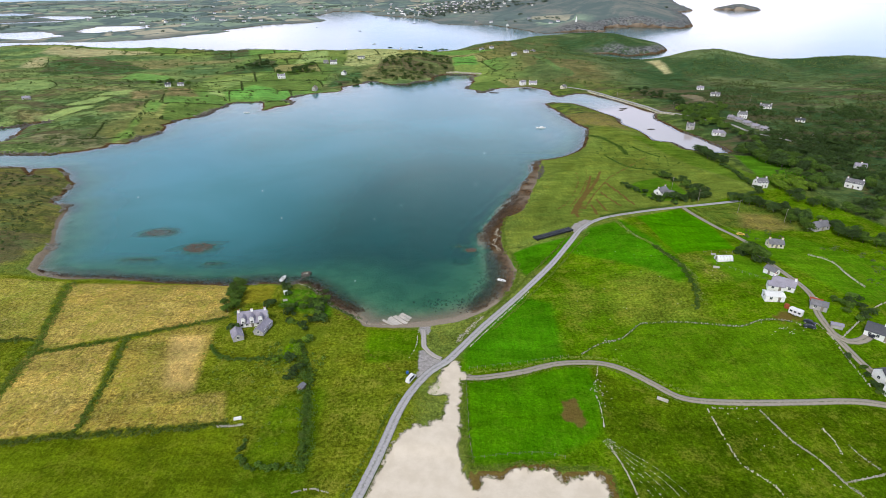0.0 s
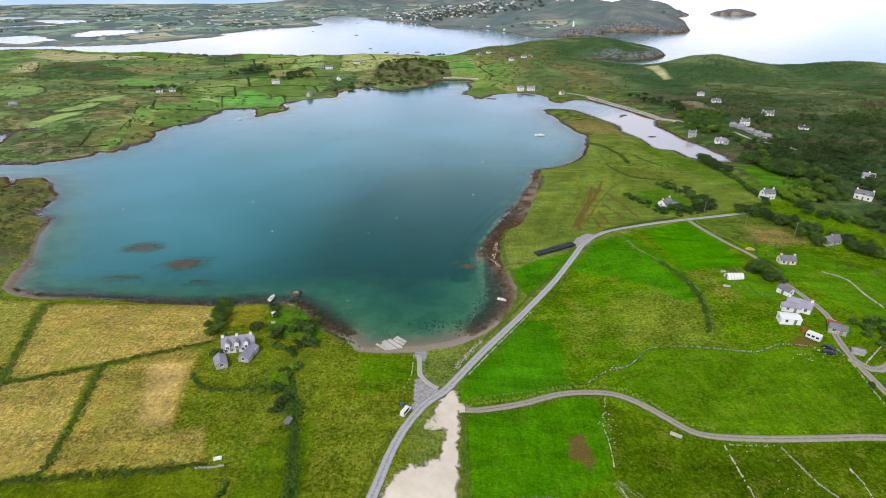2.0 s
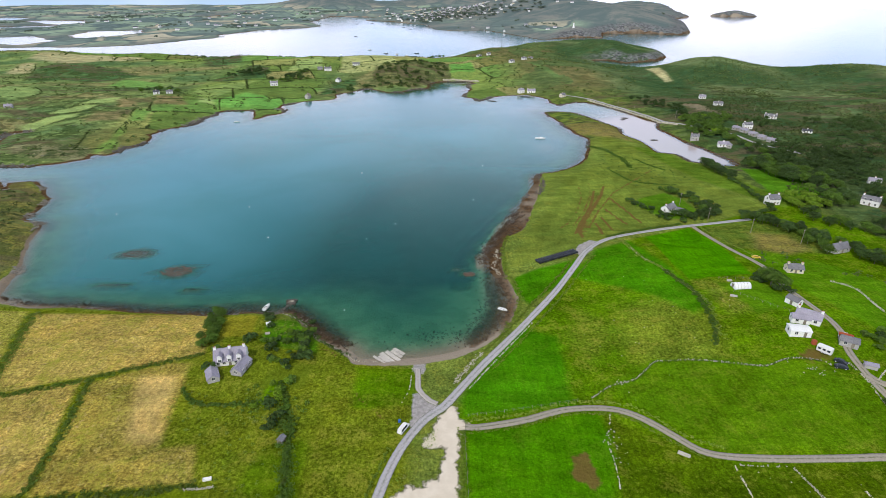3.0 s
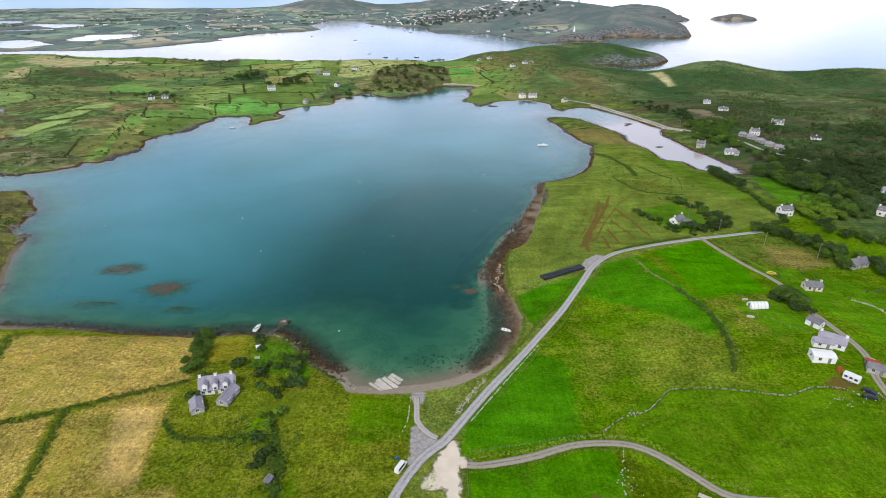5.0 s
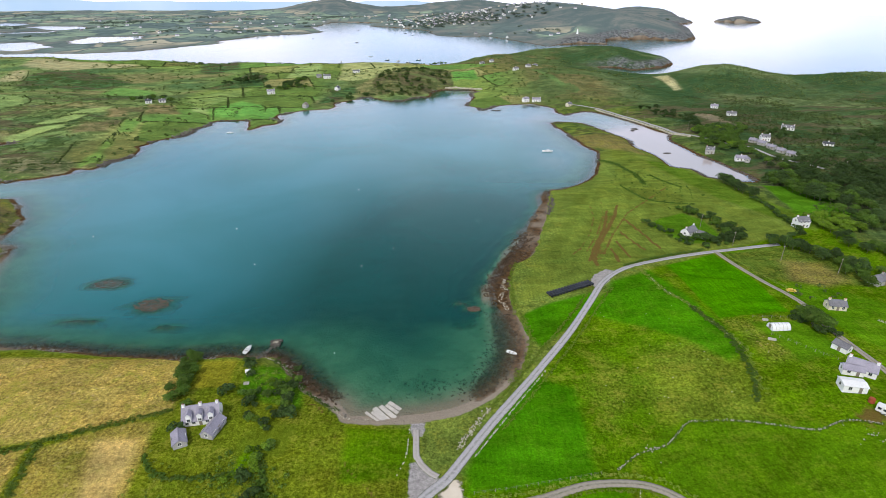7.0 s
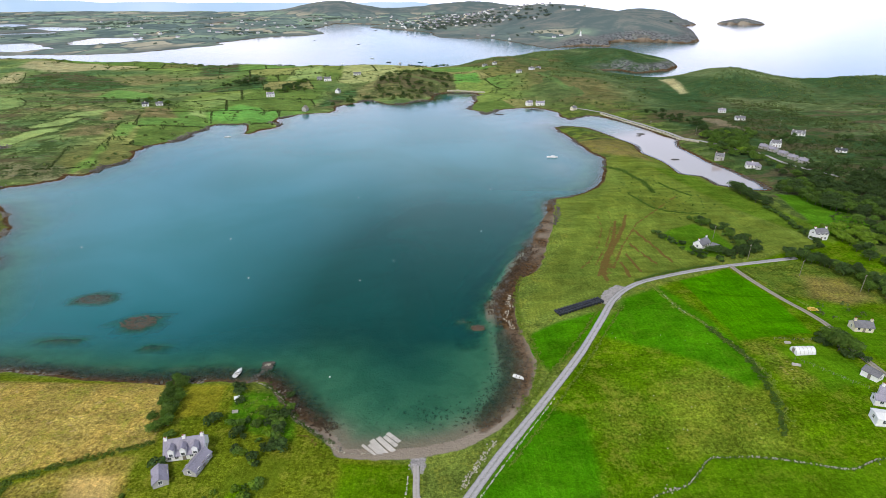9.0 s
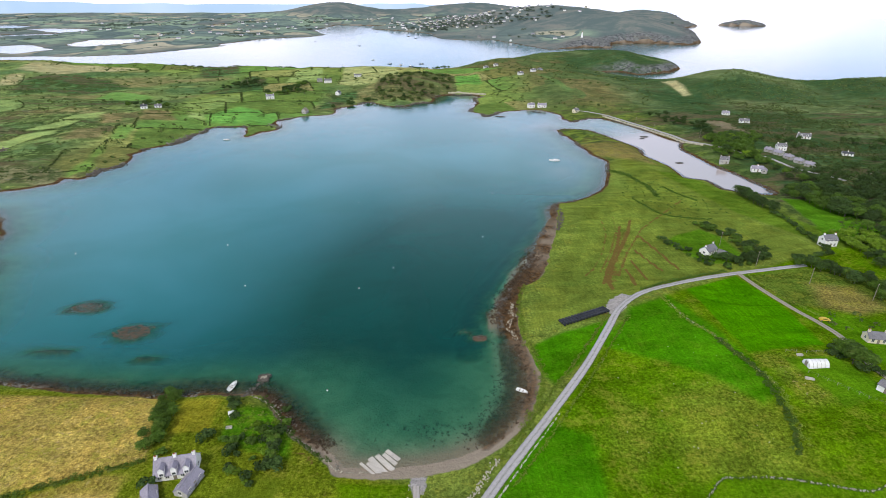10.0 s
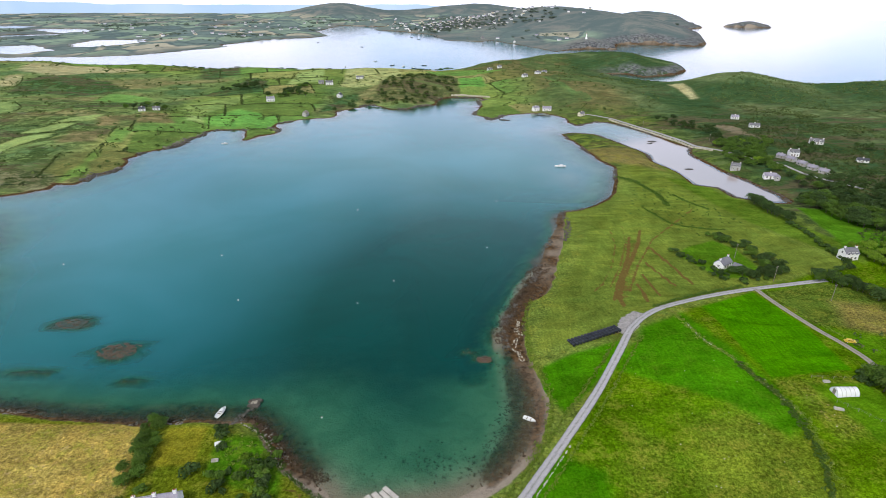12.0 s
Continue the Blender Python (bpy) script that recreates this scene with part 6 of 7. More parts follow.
heath_scrub("heath_scrub", [(-430, 420), (-300, 430), (-250, 520), (-190, 700), (-60, 780), (-60, 900), (-300, 1060), (-900, 1050), (-700, 650)], 22, R_, "patches of gorse and thorn among fields", (1.5, 4.5), M_BRACKEN, 14, 1.8)
heath_scrub("heath_scrub", [(-215, 235), (-260, 345), (-330, 370), (-420, 350), (-380, 220), (-260, 215)], 5, R_, "gorse and heather on the headland", (0.7, 2.0), M_BRACKEN, 16, 0.9)


def far_hedges():
    """Hedges and banks along the edges of the small fields beyond the bay."""
    rng = np.random.RandomState(17)
    x, y = rng.uniform(-900, 80, 520000), rng.uniform(430, 1150, 520000)
    row, column, edge_r, edge_c, farm = patchwork(x, y)
    near_edge = (np.minimum(edge_r, 1 - edge_r) < 0.016) | (np.minimum(edge_c, 1 - edge_c) < 0.011)
    clumps = (wave(x, y, 38, 51) > 0.5) & (rng.rand(len(x)) < 0.05)
    keep = ((near_edge & (farm > 0.35) & (wave(x, y, 70, 52) > -0.1)) | clumps) & (on_land(x, y, "s") > 6)
    x, y = list(x[keep]), list(y[keep])
    for outline, _, wild in FAR_FIELDS[2:24]:
        if wild <= 0.2:
            for p in smooth_line(outline + outline[:1], 1.6):
                if wave(np.array([p.x]), np.array([p.y]), 30, 53)[0] > 0.05 and float(on_land(p.x, p.y, "s")[0]) > 5:
                    x.append(p.x + rng.normal() * 0.6)
                    y.append(p.y + rng.normal() * 0.6)
    x, y = np.array(x), np.array(y)
    co = leaf_cloud(np.column_stack([x, y, on_land(x, y)]), rng.uniform(0.5, 1.2, len(x)), [5] * len(x), 1.1, 0.5)
    return tagged(quads_object("far_hedges", co, M_BRACKEN), "dark hedges dividing small far fields", "hedge", kind="stuff")


far_hedges()

TOWN_TREES = [(x, y) for x, y in ((R_.gauss(-10, 230), 2330 + abs(R_.gauss(0, 170))) for _ in range(200)) if float(on_land(x, y, "s")[0]) > 15]
wood("town_trees", TOWN_TREES, 8, 18, M_HAZY_LEAF, "dark trees between the town's houses", 26, 3.0, 0.4)


def far_copses():
    """Trees in copses and along lanes of the country across the sound."""
    rng = np.random.RandomState(29)
    x, y = rng.uniform(-2600, 700, 60000), rng.uniform(1260, 3600, 60000)
    thick = wave(x, y, 190, 41) + 0.5 * wave(x, y, 60, 42)
    lanes = np.abs(wave(x, y, 260, 45)) < 0.02
    keep = ((thick > 0.62) | lanes) & (on_land(x, y, "s") > 55) & (on_land(x, y) < 45) & (rng.rand(len(x)) < 0.5)
    x, y = x[keep], y[keep]
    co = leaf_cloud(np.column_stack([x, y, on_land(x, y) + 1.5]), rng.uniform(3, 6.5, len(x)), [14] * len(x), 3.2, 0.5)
    return tagged(quads_object("far_woods", co, M_HAZY_LEAF), "dark copses and hedgerow trees on the far farmland", "wood", kind="stuff")


far_copses()
heath_scrub("garden_scrub", [(-66, 146), (-44, 140), (-40, 160), (-46, 184), (-60, 203), (-72, 203), (-62, 180)], 2.3, R_, "rank weeds and low shrubs in the old garden", (0.4, 1.1), M_RANK, 16, 0.42)
heath_scrub("garden_scrub", [(-66, 150), (-44, 140), (-40, 160), (-46, 184), (-60, 203), (-66, 190)], 3.4, R_, "low dark shrubs in the old garden", (0.5, 1.2), M_LEAF_MID, 22, 0.45)
heath_scrub("meadow_scrub", [(108, 385), (130, 450), (160, 450), (176, 372), (150, 352)], 6.0, R_, "low dark scrub on the meadow", (0.5, 1.3), M_LEAF_MID, 16, 0.6)
heath_scrub("field_scrub", [(-58, 112), (-66, 134), (-84, 134), (-88, 170), (-80, 156), (-50, 150), (-46, 110)], 4.0, R_, "rank weeds on the field corner", (0.4, 0.9), M_RANK, 14, 0.4)

wood("thicket", within([(272, 352), (262, 440), (300, 470), (360, 500), (430, 470), (420, 400), (330, 330)], 15, R_), 4.5, 9, M_LEAF_DARK, "dark thorn thickets on the hillside", 60, 0.9)
wood("thicket", within([(215, 235), (232, 300), (262, 300), (300, 330), (310, 270), (260, 215)], 13, R_), 3.5, 7, M_LEAF_DARK, "dark thorn thickets among rough fields", 60, 0.8)
heath_scrub("dune_tufts", [(-17, 106), (-15, 114), (-6, 124), (0, 134), (2, 128), (-3, 116), (-10, 106)], 1.6, R_, "sparse marram tufts on blown sand", (0.2, 0.5), M_RANK, 8, 0.3)


# ---- walls and stones ----
def stone(rng, co, faces, x, y, z, size, flat=0.7):
    """One rough stone, as a box with unequal corners."""
    a = rng.uniform(0, 6.28)
    c, s = math.cos(a), math.sin(a)
    k = len(co)
    for dx, dy, dz in ((-1, -1, 0), (1, -1, 0), (1, 1, 0), (-1, 1, 0), (-0.8, -0.8, 1), (0.8, -0.8, 1), (0.8, 0.8, 1), (-0.8, 0.8, 1)):
        ux, uy = dx * size * rng.uniform(0.35, 0.62), dy * size * rng.uniform(0.3, 0.5)
        co.append((x + ux * c - uy * s, y + ux * s + uy * c, z + dz * size * flat * rng.uniform(0.75, 1.1)))
    faces += [(k + 3, k + 2, k + 1, k), (k + 4, k + 5, k + 6, k + 7), (k, k + 1, k + 5, k + 4), (k + 1, k + 2, k + 6, k + 5), (k + 2, k + 3, k + 7, k + 6), (k + 3, k, k + 4, k + 7)]


def stones_object(name, co, faces, material, label, category, kind="stuff"):
    data = bpy.data.meshes.new(name)
    data.from_pydata(co, [], faces)
    data.materials.append(material)
    return tagged(new(name, data), label, category, kind=kind)


STONE_RNG = random.Random(9)
M_DARKROCK = plain("dark_shore_rock", (0.11, 0.10, 0.085), 0.9, 2.0, 0.4)


def stone_wall(line, label, tall=0.9, keep=0.85, thick=0.34, size=0.24, name="stone_wall", material=None):
    """A dry-stone wall, tumbled and gapped, laid in rough courses along a line."""
    rng, co, faces = STONE_RNG, [], []
    for p in smooth_line(line, 0.3):
        if rng.random() > keep:
            continue
        z = level(p.x, p.y)
        high = tall * rng.uniform(0.6, 1.1)
        lift = -0.1
        while lift < high:
            for _ in range(1):
                stone(rng, co, faces, p.x + rng.gauss(0, thick * 0.3), p.y + rng.gauss(0, thick * 0.3), z + lift, size * rng.uniform(0.7, 1.25))
            lift += size * 0.62
    return stones_object(name, co, faces, material or M_STONE, label, "wall")


WALL = "tumbled dry-stone wall between green pastures"
stone_wall([(49.1, 155.4), (56.5, 161), (65.6, 164.1), (74.3, 172.1), (78.7, 172.7), (89.2, 171.9), (100.3, 168.6), (109.3, 166), (118.8, 168.5), (127.9, 166.5), (130.6, 162.6)], WALL, 0.5, 0.5)
stone_wall([(81, 126.5), (81, 119), (81.1, 112.3), (81.5, 106.5), (84.5, 102), (86.8, 99.1), (87.7, 95.4), (88.5, 88)], WALL, 0.45, 0.5)
stone_wall([(80.5, 127.2), (88, 126.4), (96, 126)], WALL, 0.35, 0.4)
stone_wall([(96.3, 125.3), (99.5, 114), (103.3, 107.1), (105.8, 99), (107.7, 95.4), (109, 86)], WALL, 0.5, 0.8)
stone_wall([(106.4, 99.9), (112.4, 101.1), (118.2, 102.5), (126, 105)], WALL, 0.5, 0.8)
stone_wall([(110.6, 117.9), (111.3, 113.8), (110.7, 109)], "scattered stones of a ruined field wall", 0.3, 0.5)
stone_wall([(114.5, 112), (115.3, 108.5), (117.5, 104)], "scattered stones of a ruined field wall", 0.3, 0.5)
stone_wall([(52.9, 148.3), (50.5, 141), (49, 136.8), (48.9, 129), (47.8, 119.4)], "scattered stones of a ruined field wall", 0.3, 0.45)
stone_wall([(47.8, 112.9), (49.7, 103), (50.3, 95.5), (50.6, 88)], "scattered stones of a ruined field wall", 0.35, 0.8)
# eroded sheep tracks, built as thin rows of small pale stones
for k_ in range(5):
    stone_wall([(46.2 + 0.4 * k_, 114.6 + 0.3 * k_), (49.5 + 0.9 * k_, 106.5 + 0.9 * k_), (53.5 + 1.5 * k_, 98 + 1.3 * k_), (56 + 2 * k_, 90 + 1.5 * k_)], "thin pale sheep track on a worn slope, built from small stones", 0.12, 0.45, 0.25, 0.16)
stone_wall([(93, 262), (94.5, 250), (100.7, 236.3), (104.5, 221), (107.8, 207.4)], "low bank of field stones in rough grass", 0.35, 0.35)
stone_wall([(168.8, 224.3), (174.9, 217.4), (172.7, 202.9), (172.6, 192.4)], WALL, 0.7, 0.75)
stone_wall([(140.1, 156.7), (150, 164.4), (159.2, 171.8), (170.1, 179.3), (177.5, 182.9)], "curved stone garden wall", 0.6, 0.6)
stone_wall([(136.1, 164.9), (136.6, 157.3), (135.5, 146), (134.9, 134)], "low stone wall beside the lane", 0.5, 0.5)
stone_wall([(-67.3, 118.5), (-63, 118.9), (-60.1, 119.5)], "short ruined stone wall in a field", 0.7, 0.9)
stone_wall([(-40, 96), (-35, 97.5), (-30, 96.5)], "low line of stones in rough grass", 0.4, 0.6)
stone_wall([(4.5, 163.5), (9, 171), (15, 181)], "pale stones heaped along the road verge", 0.4, 0.9, 1.6, 0.42)
stone_wall([(8.5, 158.5), (17, 171.5), (27, 186.5), (36, 199.5)], "low stone wall beside the road", 0.5, 0.55)
stone_wall([(-12.5, 153), (-10.5, 160), (-10.3, 172)], "line of stones beside the track", 0.2, 0.35, 0.3, 0.3)
stone_wall([(-66, 208), (-57, 202), (-47, 189.5), (-36, 181.5), (-31, 176.5), (-22, 176.3)], "rocks along the turf edge above the shore", 0.25, 0.5, 0.7, 0.36)
stone_wall([(28, 271), (27.5, 262), (25.5, 252), (27, 243)], "pale boulders on the foreshore", 0.2, 0.6, 2.4, 0.4)
stone_wall([(69, 400), (70, 385), (68, 370), (64, 354)], "dark rocks along the meadow shore", 0.3, 0.6, 3.4, 0.9, material=M_DARKROCK)
stone_wall([(-2, 846), (18, 846), (37, 845), (50, 832)], "stone causeway wall at the head of the bay", 1.6, 1.0, 1.0, 0.9)
stone_wall([(176, 693), (196, 648), (211, 606), (229, 549)], "stone wall of the lagoon causeway", 1.2, 1.0, 0.8, 0.8)
ribbon("causeway_road", [(150, 716), (170, 704), (181, 692), (200, 648), (215, 606), (232, 550), (248, 520), (262, 500), (268, 470), (285, 440)], 3.4, M_ROAD, "pale road along the lagoon causeway", 0.9)


def shore_rocks(name, x_range, y_range, tries, low, high, material, label, band=(-1.6, 2.2)):
    """Rocks and ledges strewn along the water's edge, thick in some places and thin in others."""
    gen = np.random.RandomState(int(abs(x_range[0]) + tries))
    x, y = gen.uniform(*x_range, tries), gen.uniform(*y_range, tries)
    s_ = on_land(x, y, "s")
    sandy = np.hypot(x - 2, (y - 186) * 1.2) < 34
    keep = (s_ > band[0]) & (s_ < band[1]) & (wave(x, y, 21, 51) + 0.4 * wave(x, y, 7, 52) > 0.05) & ~sandy
    x, y, z = x[keep], y[keep], on_land(x[keep], y[keep])
    rng, co, faces = STONE_RNG, [], []
    for a, b, c in zip(x, y, z):
        stone(rng, co, faces, a, b, c - 0.3, rng.uniform(low, high), 0.55)
    return stones_object(name, co, faces, material, label, "rocks")


M_SHOREROCK = plain("grey_shore_rock", (0.20, 0.185, 0.155), 0.9, 1.2, 0.5)
shore_rocks("shore_rocks", (-345, -180), (205, 390), 60000, 0.4, 1.3, M_SHOREROCK, "grey rocks along the headland shore", (-2.0, 3.0))
shore_rocks("shore_rocks", (-345, -180), (205, 390), 40000, 0.4, 1.2, M_DARKROCK, "dark wet rocks along the headland shore", (-3.0, 0.8))
shore_rocks("shore_rocks", (-460, 60), (400, 850), 130000, 0.8, 2.0, M_DARKROCK, "dark rocks along the far bay shore", (-3.0, 2.5))
shore_rocks("shore_rocks", (-460, 60), (400, 850), 60000, 0.7, 1.7, M_SHOREROCK, "grey rocks along the far bay shore", (0.5, 5.0))
shore_rocks("shore_rocks", (20, 240), (250, 720), 90000, 0.5, 1.5, M_DARKROCK, "dark rocks along the meadow shore", (-1.6, 1.8))
shore_rocks("shore_rocks", (-180, -30), (170, 222), 14000, 0.3, 0.9, M_SHOREROCK, "small grey rocks along the near shore", (-1.0, 1.6))


def boulders(places, size, label, material=M_STONE):
    rng, co, faces = STONE_RNG, [], []
    for x, y in places:
        stone(rng, co, faces, x, y, level(x, y) - 0.15, size * rng.uniform(0.6, 1.4), 0.6)
    return stones_object("boulders", co, faces, material, label, "stones")


boulders([(STONE_RNG.gauss(61, 1.2), STONE_RNG.gauss(163, 0.8)) for _ in range(7)], 0.5, "pale boulders lying in the pasture")
boulders([(82 + STONE_RNG.gauss(0, 16), 196 + STONE_RNG.gauss(0, 22)) for _ in range(40)], 0.34, "pale stones strewn over the pasture")
boulders([(100 + STONE_RNG.gauss(0, 9), 110 + STONE_RNG.gauss(0, 8)) for _ in range(30)], 0.34, "pale stones strewn over the pasture")
boulders([(50.5 + STONE_RNG.gauss(0, 1.5), 136 + STONE_RNG.gauss(0, 5)) for _ in range(30)], 0.38, "pale stones by a ruined wall")
boulders([(125 + STONE_RNG.gauss(0, 5), 163 + STONE_RNG.gauss(0, 2)) for _ in range(24)], 0.38, "pale stones below the farm")

# ---- rocks with seaweed ----
M_WEED = plain("brown_seaweed", (0.085, 0.052, 0.026), 0.55, 2.5, 0.5, spec=0.4, relief=0.2)
M_WETROCK = plain("wet_rock", (0.055, 0.047, 0.037), 0.6, 1.5, 0.4, spec=0.4, relief=0.2)


def weedy_rock(x, y, rx, ry, turn, top, material, label):
    """A low knobbly reef just under or over the water."""
    bm = bmesh.new()
    bmesh.ops.create_grid(bm, x_segments=34, y_segments=34, size=1.0)
    for v in list(bm.verts):
        r = v.co.length
        wob = 1 + 0.28 * noise.noise(Vector((v.co.x * 2 + x, v.co.y * 2 + y, 0)))
        k = max(0.0, 1 - (r / wob) ** 2)
        lump = noise.noise(Vector((v.co.x * rx * 0.7 + x, v.co.y * ry * 0.7, 3))) * 0.22 + noise.noise(Vector((v.co.x * rx * 2 + x, v.co.y * ry * 2, 3))) * 0.10
        v.co = Vector((v.co.x * rx, v.co.y * ry, -1.6 + (1.6 + top + lump) * min(1, k * 2.6)))
    for f in bm.faces:
        f.smooth = True
    ob = mesh_object("weedy_rock", bm, material)
    ob.matrix_world = pose(x, y, 0, 0, 0, turn)
    return tagged(ob, label, "rock")


weedy_rock(-157, 264, 8, 4.5, 5, -0.02, M_WEED, "brown weed-covered reef awash in the bay")
weedy_rock(-126.5, 245.5, 10, 6.5, 8, 0.02, M_WEED, "brown weed-covered reef awash in the bay")
weedy_rock(12.8, 244, 3.6, 2.8, 10, 0.25, M_WEED, "small brown weedy rock near the shore")
weedy_rock(6, 249, 3.2, 2.4, 40, -0.08, M_WEED, "dark sunken weedy rock near the shore")
weedy_rock(192.6, 597, 4.5, 3.0, 0, 0.4, M_WETROCK, "dark wet rock standing in the lagoon")
weedy_rock(188, 589, 3.5, 2.0, 30, 0.35, M_WETROCK, "dark wet rock standing in the lagoon")
weedy_rock(191, 503, 4.5, 2.4, 10, 0.3, M_WETROCK, "dark wet rock standing in the lagoon")
weedy_rock(104, 722, 7, 3, -20, 0.4, M_WETROCK, "dark rocks off the quay")
weedy_rock(58, 692, 7, 3, -20, 0.4, M_WETROCK, "dark rocks off the point")
weedy_rock(116, 560, 5, 3, 20, -0.05, M_WETROCK, "dark rocks awash off the spit")
weedy_rock(110, 585, 4, 2.4, 60, -0.05, M_WETROCK, "dark rocks awash off the spit")


def weed_tufts(places, size, label):
    """Clumps of weed on a sandy sea floor."""
    places = [(x, y) for x, y in places if level(x, y) < 0.25]
    centres = [(x, y, level(x, y) + 0.05) for x, y in places]
    co = leaf_cloud(centres, [size * (0.4 + LEAVES.rand()) for _ in places], [10] * len(places), size * 0.6, 0.16)
    return tagged(quads_object("seaweed", co, M_WEED), label, "seaweed", kind="stuff")


SEA_RNG = random.Random(21)
weed_tufts(along([(24, 240), (24.5, 229), (23.5, 218), (21, 206), (15, 196), (9, 191)], 0.10, 2.6, SEA_RNG), 0.8, "brown bladder weed on the sandy shallows")
weed_tufts(along([(24, 240), (24.5, 229), (23.5, 218), (21, 206), (15, 196), (9, 191)], 0.5, 5.0, SEA_RNG), 0.6, "dark weed tufts on the sandy shallows")
weed_tufts([(SEA_RNG.gauss(-5, 5), SEA_RNG.gauss(194, 3)) for _ in range(70)], 0.6, "dark weed tufts on the sandy shallows")
weed_tufts([(SEA_RNG.uniform(-42, 16), SEA_RNG.uniform(184, 205)) for _ in range(60)], 0.6, "dark weed tufts on the sandy shallows")
weed_tufts(along([(-68, 214), (-60, 209), (-52, 202), (-44, 193), (-36, 186)], 0.10, 1.8, SEA_RNG), 0.9, "brown weed on the rocky shore")
weed_tufts(along([(46, 322), (37, 302), (28, 284), (23, 269), (21, 257)], 0.12, 2.4, SEA_RNG), 1.0, "brown weed on the rocky shore")
weed_tufts(along([(-195, 218), (-173, 215), (-150, 215), (-125, 211), (-98, 210), (-78, 213)], 0.3, 1.6, SEA_RNG), 1.0, "brown weed on the rocky shore")

# ---- boats, slip and jetty ----
M_HULL = plain("white_hull", (0.72, 0.73, 0.73), 0.35, 3.0, 0.06, spec=0.5)
M_DARKHULL = plain("dark_hull", (0.05, 0.055, 0.07), 0.4, 3.0, 0.2, spec=0.5)
M_TYRE = plain("black_rubber", (0.018, 0.018, 0.018), 0.8, 5.0, 0.2)
M_CONCRETE = plain("weathered_concrete", (0.50, 0.47, 0.43), 0.9, 2.5, 0.2)


def boat(x, y, turn, length, hull_mat, label, cabin=False, tilt=0.0, z=0.0, group=""):
    """An open boat or a small cruiser: shaped hull, deck, thwarts, and a cabin if it has one."""
    top = tagged(new("boat"), label, "boat", group)
    top.matrix_world = pose(x, y, z, tilt, 0, turn)
    beam, deep = length * 0.19, length * 0.14
    bm = bmesh.new()
    rings = []
    for i in range(9):
        t = i / 8
        w = beam * (1 - max(0, (t - 0.45) / 0.55) ** 2.2) * (0.86 + 0.14 * min(1, t * 4))
        sheer = deep * (0.55 + 0.35 * t * t)
        rings.append([bm.verts.new((length * (t - 0.5), k * max(w, 0.02), zz)) for k, zz in ((-1, sheer), (-0.85, 0.0), (-0.35, -deep * 0.5), (0.35, -deep * 0.5), (0.85, 0.0), (1, sheer), (0.86, sheer), (0.7, 0.08), (-0.7, 0.08), (-0.86, sheer))])
    for a, b in zip(rings, rings[1:]):
        for i in range(10):
            bm.faces.new((a[i], a[(i + 1) % 10], b[(i + 1) % 10], b[i]))
    bm.faces.new(rings[0][::-1])
    bm.faces.new(rings[-1])
    bmesh.ops.recalc_face_normals(bm, faces=bm.faces)
    part("hull", bm, hull_mat, top)
    for t in (-0.22, 0.08):
        bm = bmesh.new()
        box(bm, (length * t, -beam * 0.8, deep * 0.32), (length * t + length * 0.06, beam * 0.8, deep * 0.4))
        part("thwart", bm, M_TIMBER, top, "plain wooden thwart")
    if cabin:
        bm = bmesh.new()
        box(bm, (-length * 0.08, -beam * 0.62, deep * 0.3), (length * 0.24, beam * 0.62, deep * 1.25), bevel=0.08)
        roof_ = part("cabin", bm, M_HULL, top, "white cabin")
        bm = bmesh.new()
        box(bm, (-length * 0.085, -beam * 0.5, deep * 0.85), (length * 0.246, beam * 0.5, deep * 1.1))
        part("pane", bm, M_PANE, roof_, "dark cabin window")
    return top


boat(-74.0, 212.8, 78, 5.0, M_HULL, "white motor boat beached beside the jetty", True, 6, 0.5)
boat(25.6, 212.4, -28, 4.2, M_HULL, "white rowing boat lying on brown weed", False, 8, 0.35)
boat(88.2, 506, -5, 9.0, M_HULL, "pale workboat moored in the bay", True)
boat(-211, 568, 10, 6.0, M_HULL, "white boat moored off the far shore", True)
BOAT_RNG = random.Random(4)
for x_, y_ in ((-240, 1170), (-215, 1200), (-100, 1215), (-125, 1235), (-78, 1190), (-300, 2420), (-420, 1850), (-150, 2150), (-120, 2050), (-480, 2250), (-70, 2230), (-260, 1700), (-350, 2330), (-230, 2330), (-170, 1310), (-60, 1240)):
    boat(x_, y_, BOAT_RNG.uniform(0, 180), BOAT_RNG.uniform(8, 13), BOAT_RNG.choice((M_HULL, M_DARKHULL)), "small boat moored in the harbour", True, group="moored boats")


def jetty():
    rng, co, faces = random.Random(2), [], []
    for x, y in along([(-68.5, 207), (-67.6, 210), (-66.2, 214), (-65.2, 217)], 0.2, 0.5, rng):
        stone(rng, co, faces, x, y, -0.5, rng.uniform(0.5, 1.0), 1.0)
    for _ in range(60):
        stone(rng, co, faces, -64.8 + rng.uniform(-1.7, 1.7), 217.6 + rng.uniform(-1.7, 1.7), -0.6, rng.uniform(0.8, 1.3), 1.1)
    ob = stones_object("jetty", co, faces, M_DARKROCK, "rough stone jetty reaching into the bay", "jetty", "")
    bm = bmesh.new()
    box(bm, (-65.9, 216.6, 0.2), (-63.9, 218.8, 0.7), None, 0.12)
    part("deck", bm, M_STONE, ob, "broken concrete deck")


jetty()


def slip_slab(x, y, turn, length, width):
    bm = bmesh.new()
    box(bm, (-length / 2, -width / 2, -0.2), (length / 2, width / 2, 0.28), None, 0.05)
    ob = mesh_object("slip_slab", bm, M_CONCRETE)
    ob.matrix_world = pose(x, y, level(x, y) + 0.12, 2, 1, turn)
    tagged(ob, "pale grey concrete slab lying on the beach", "slab", "slabs on the beach")


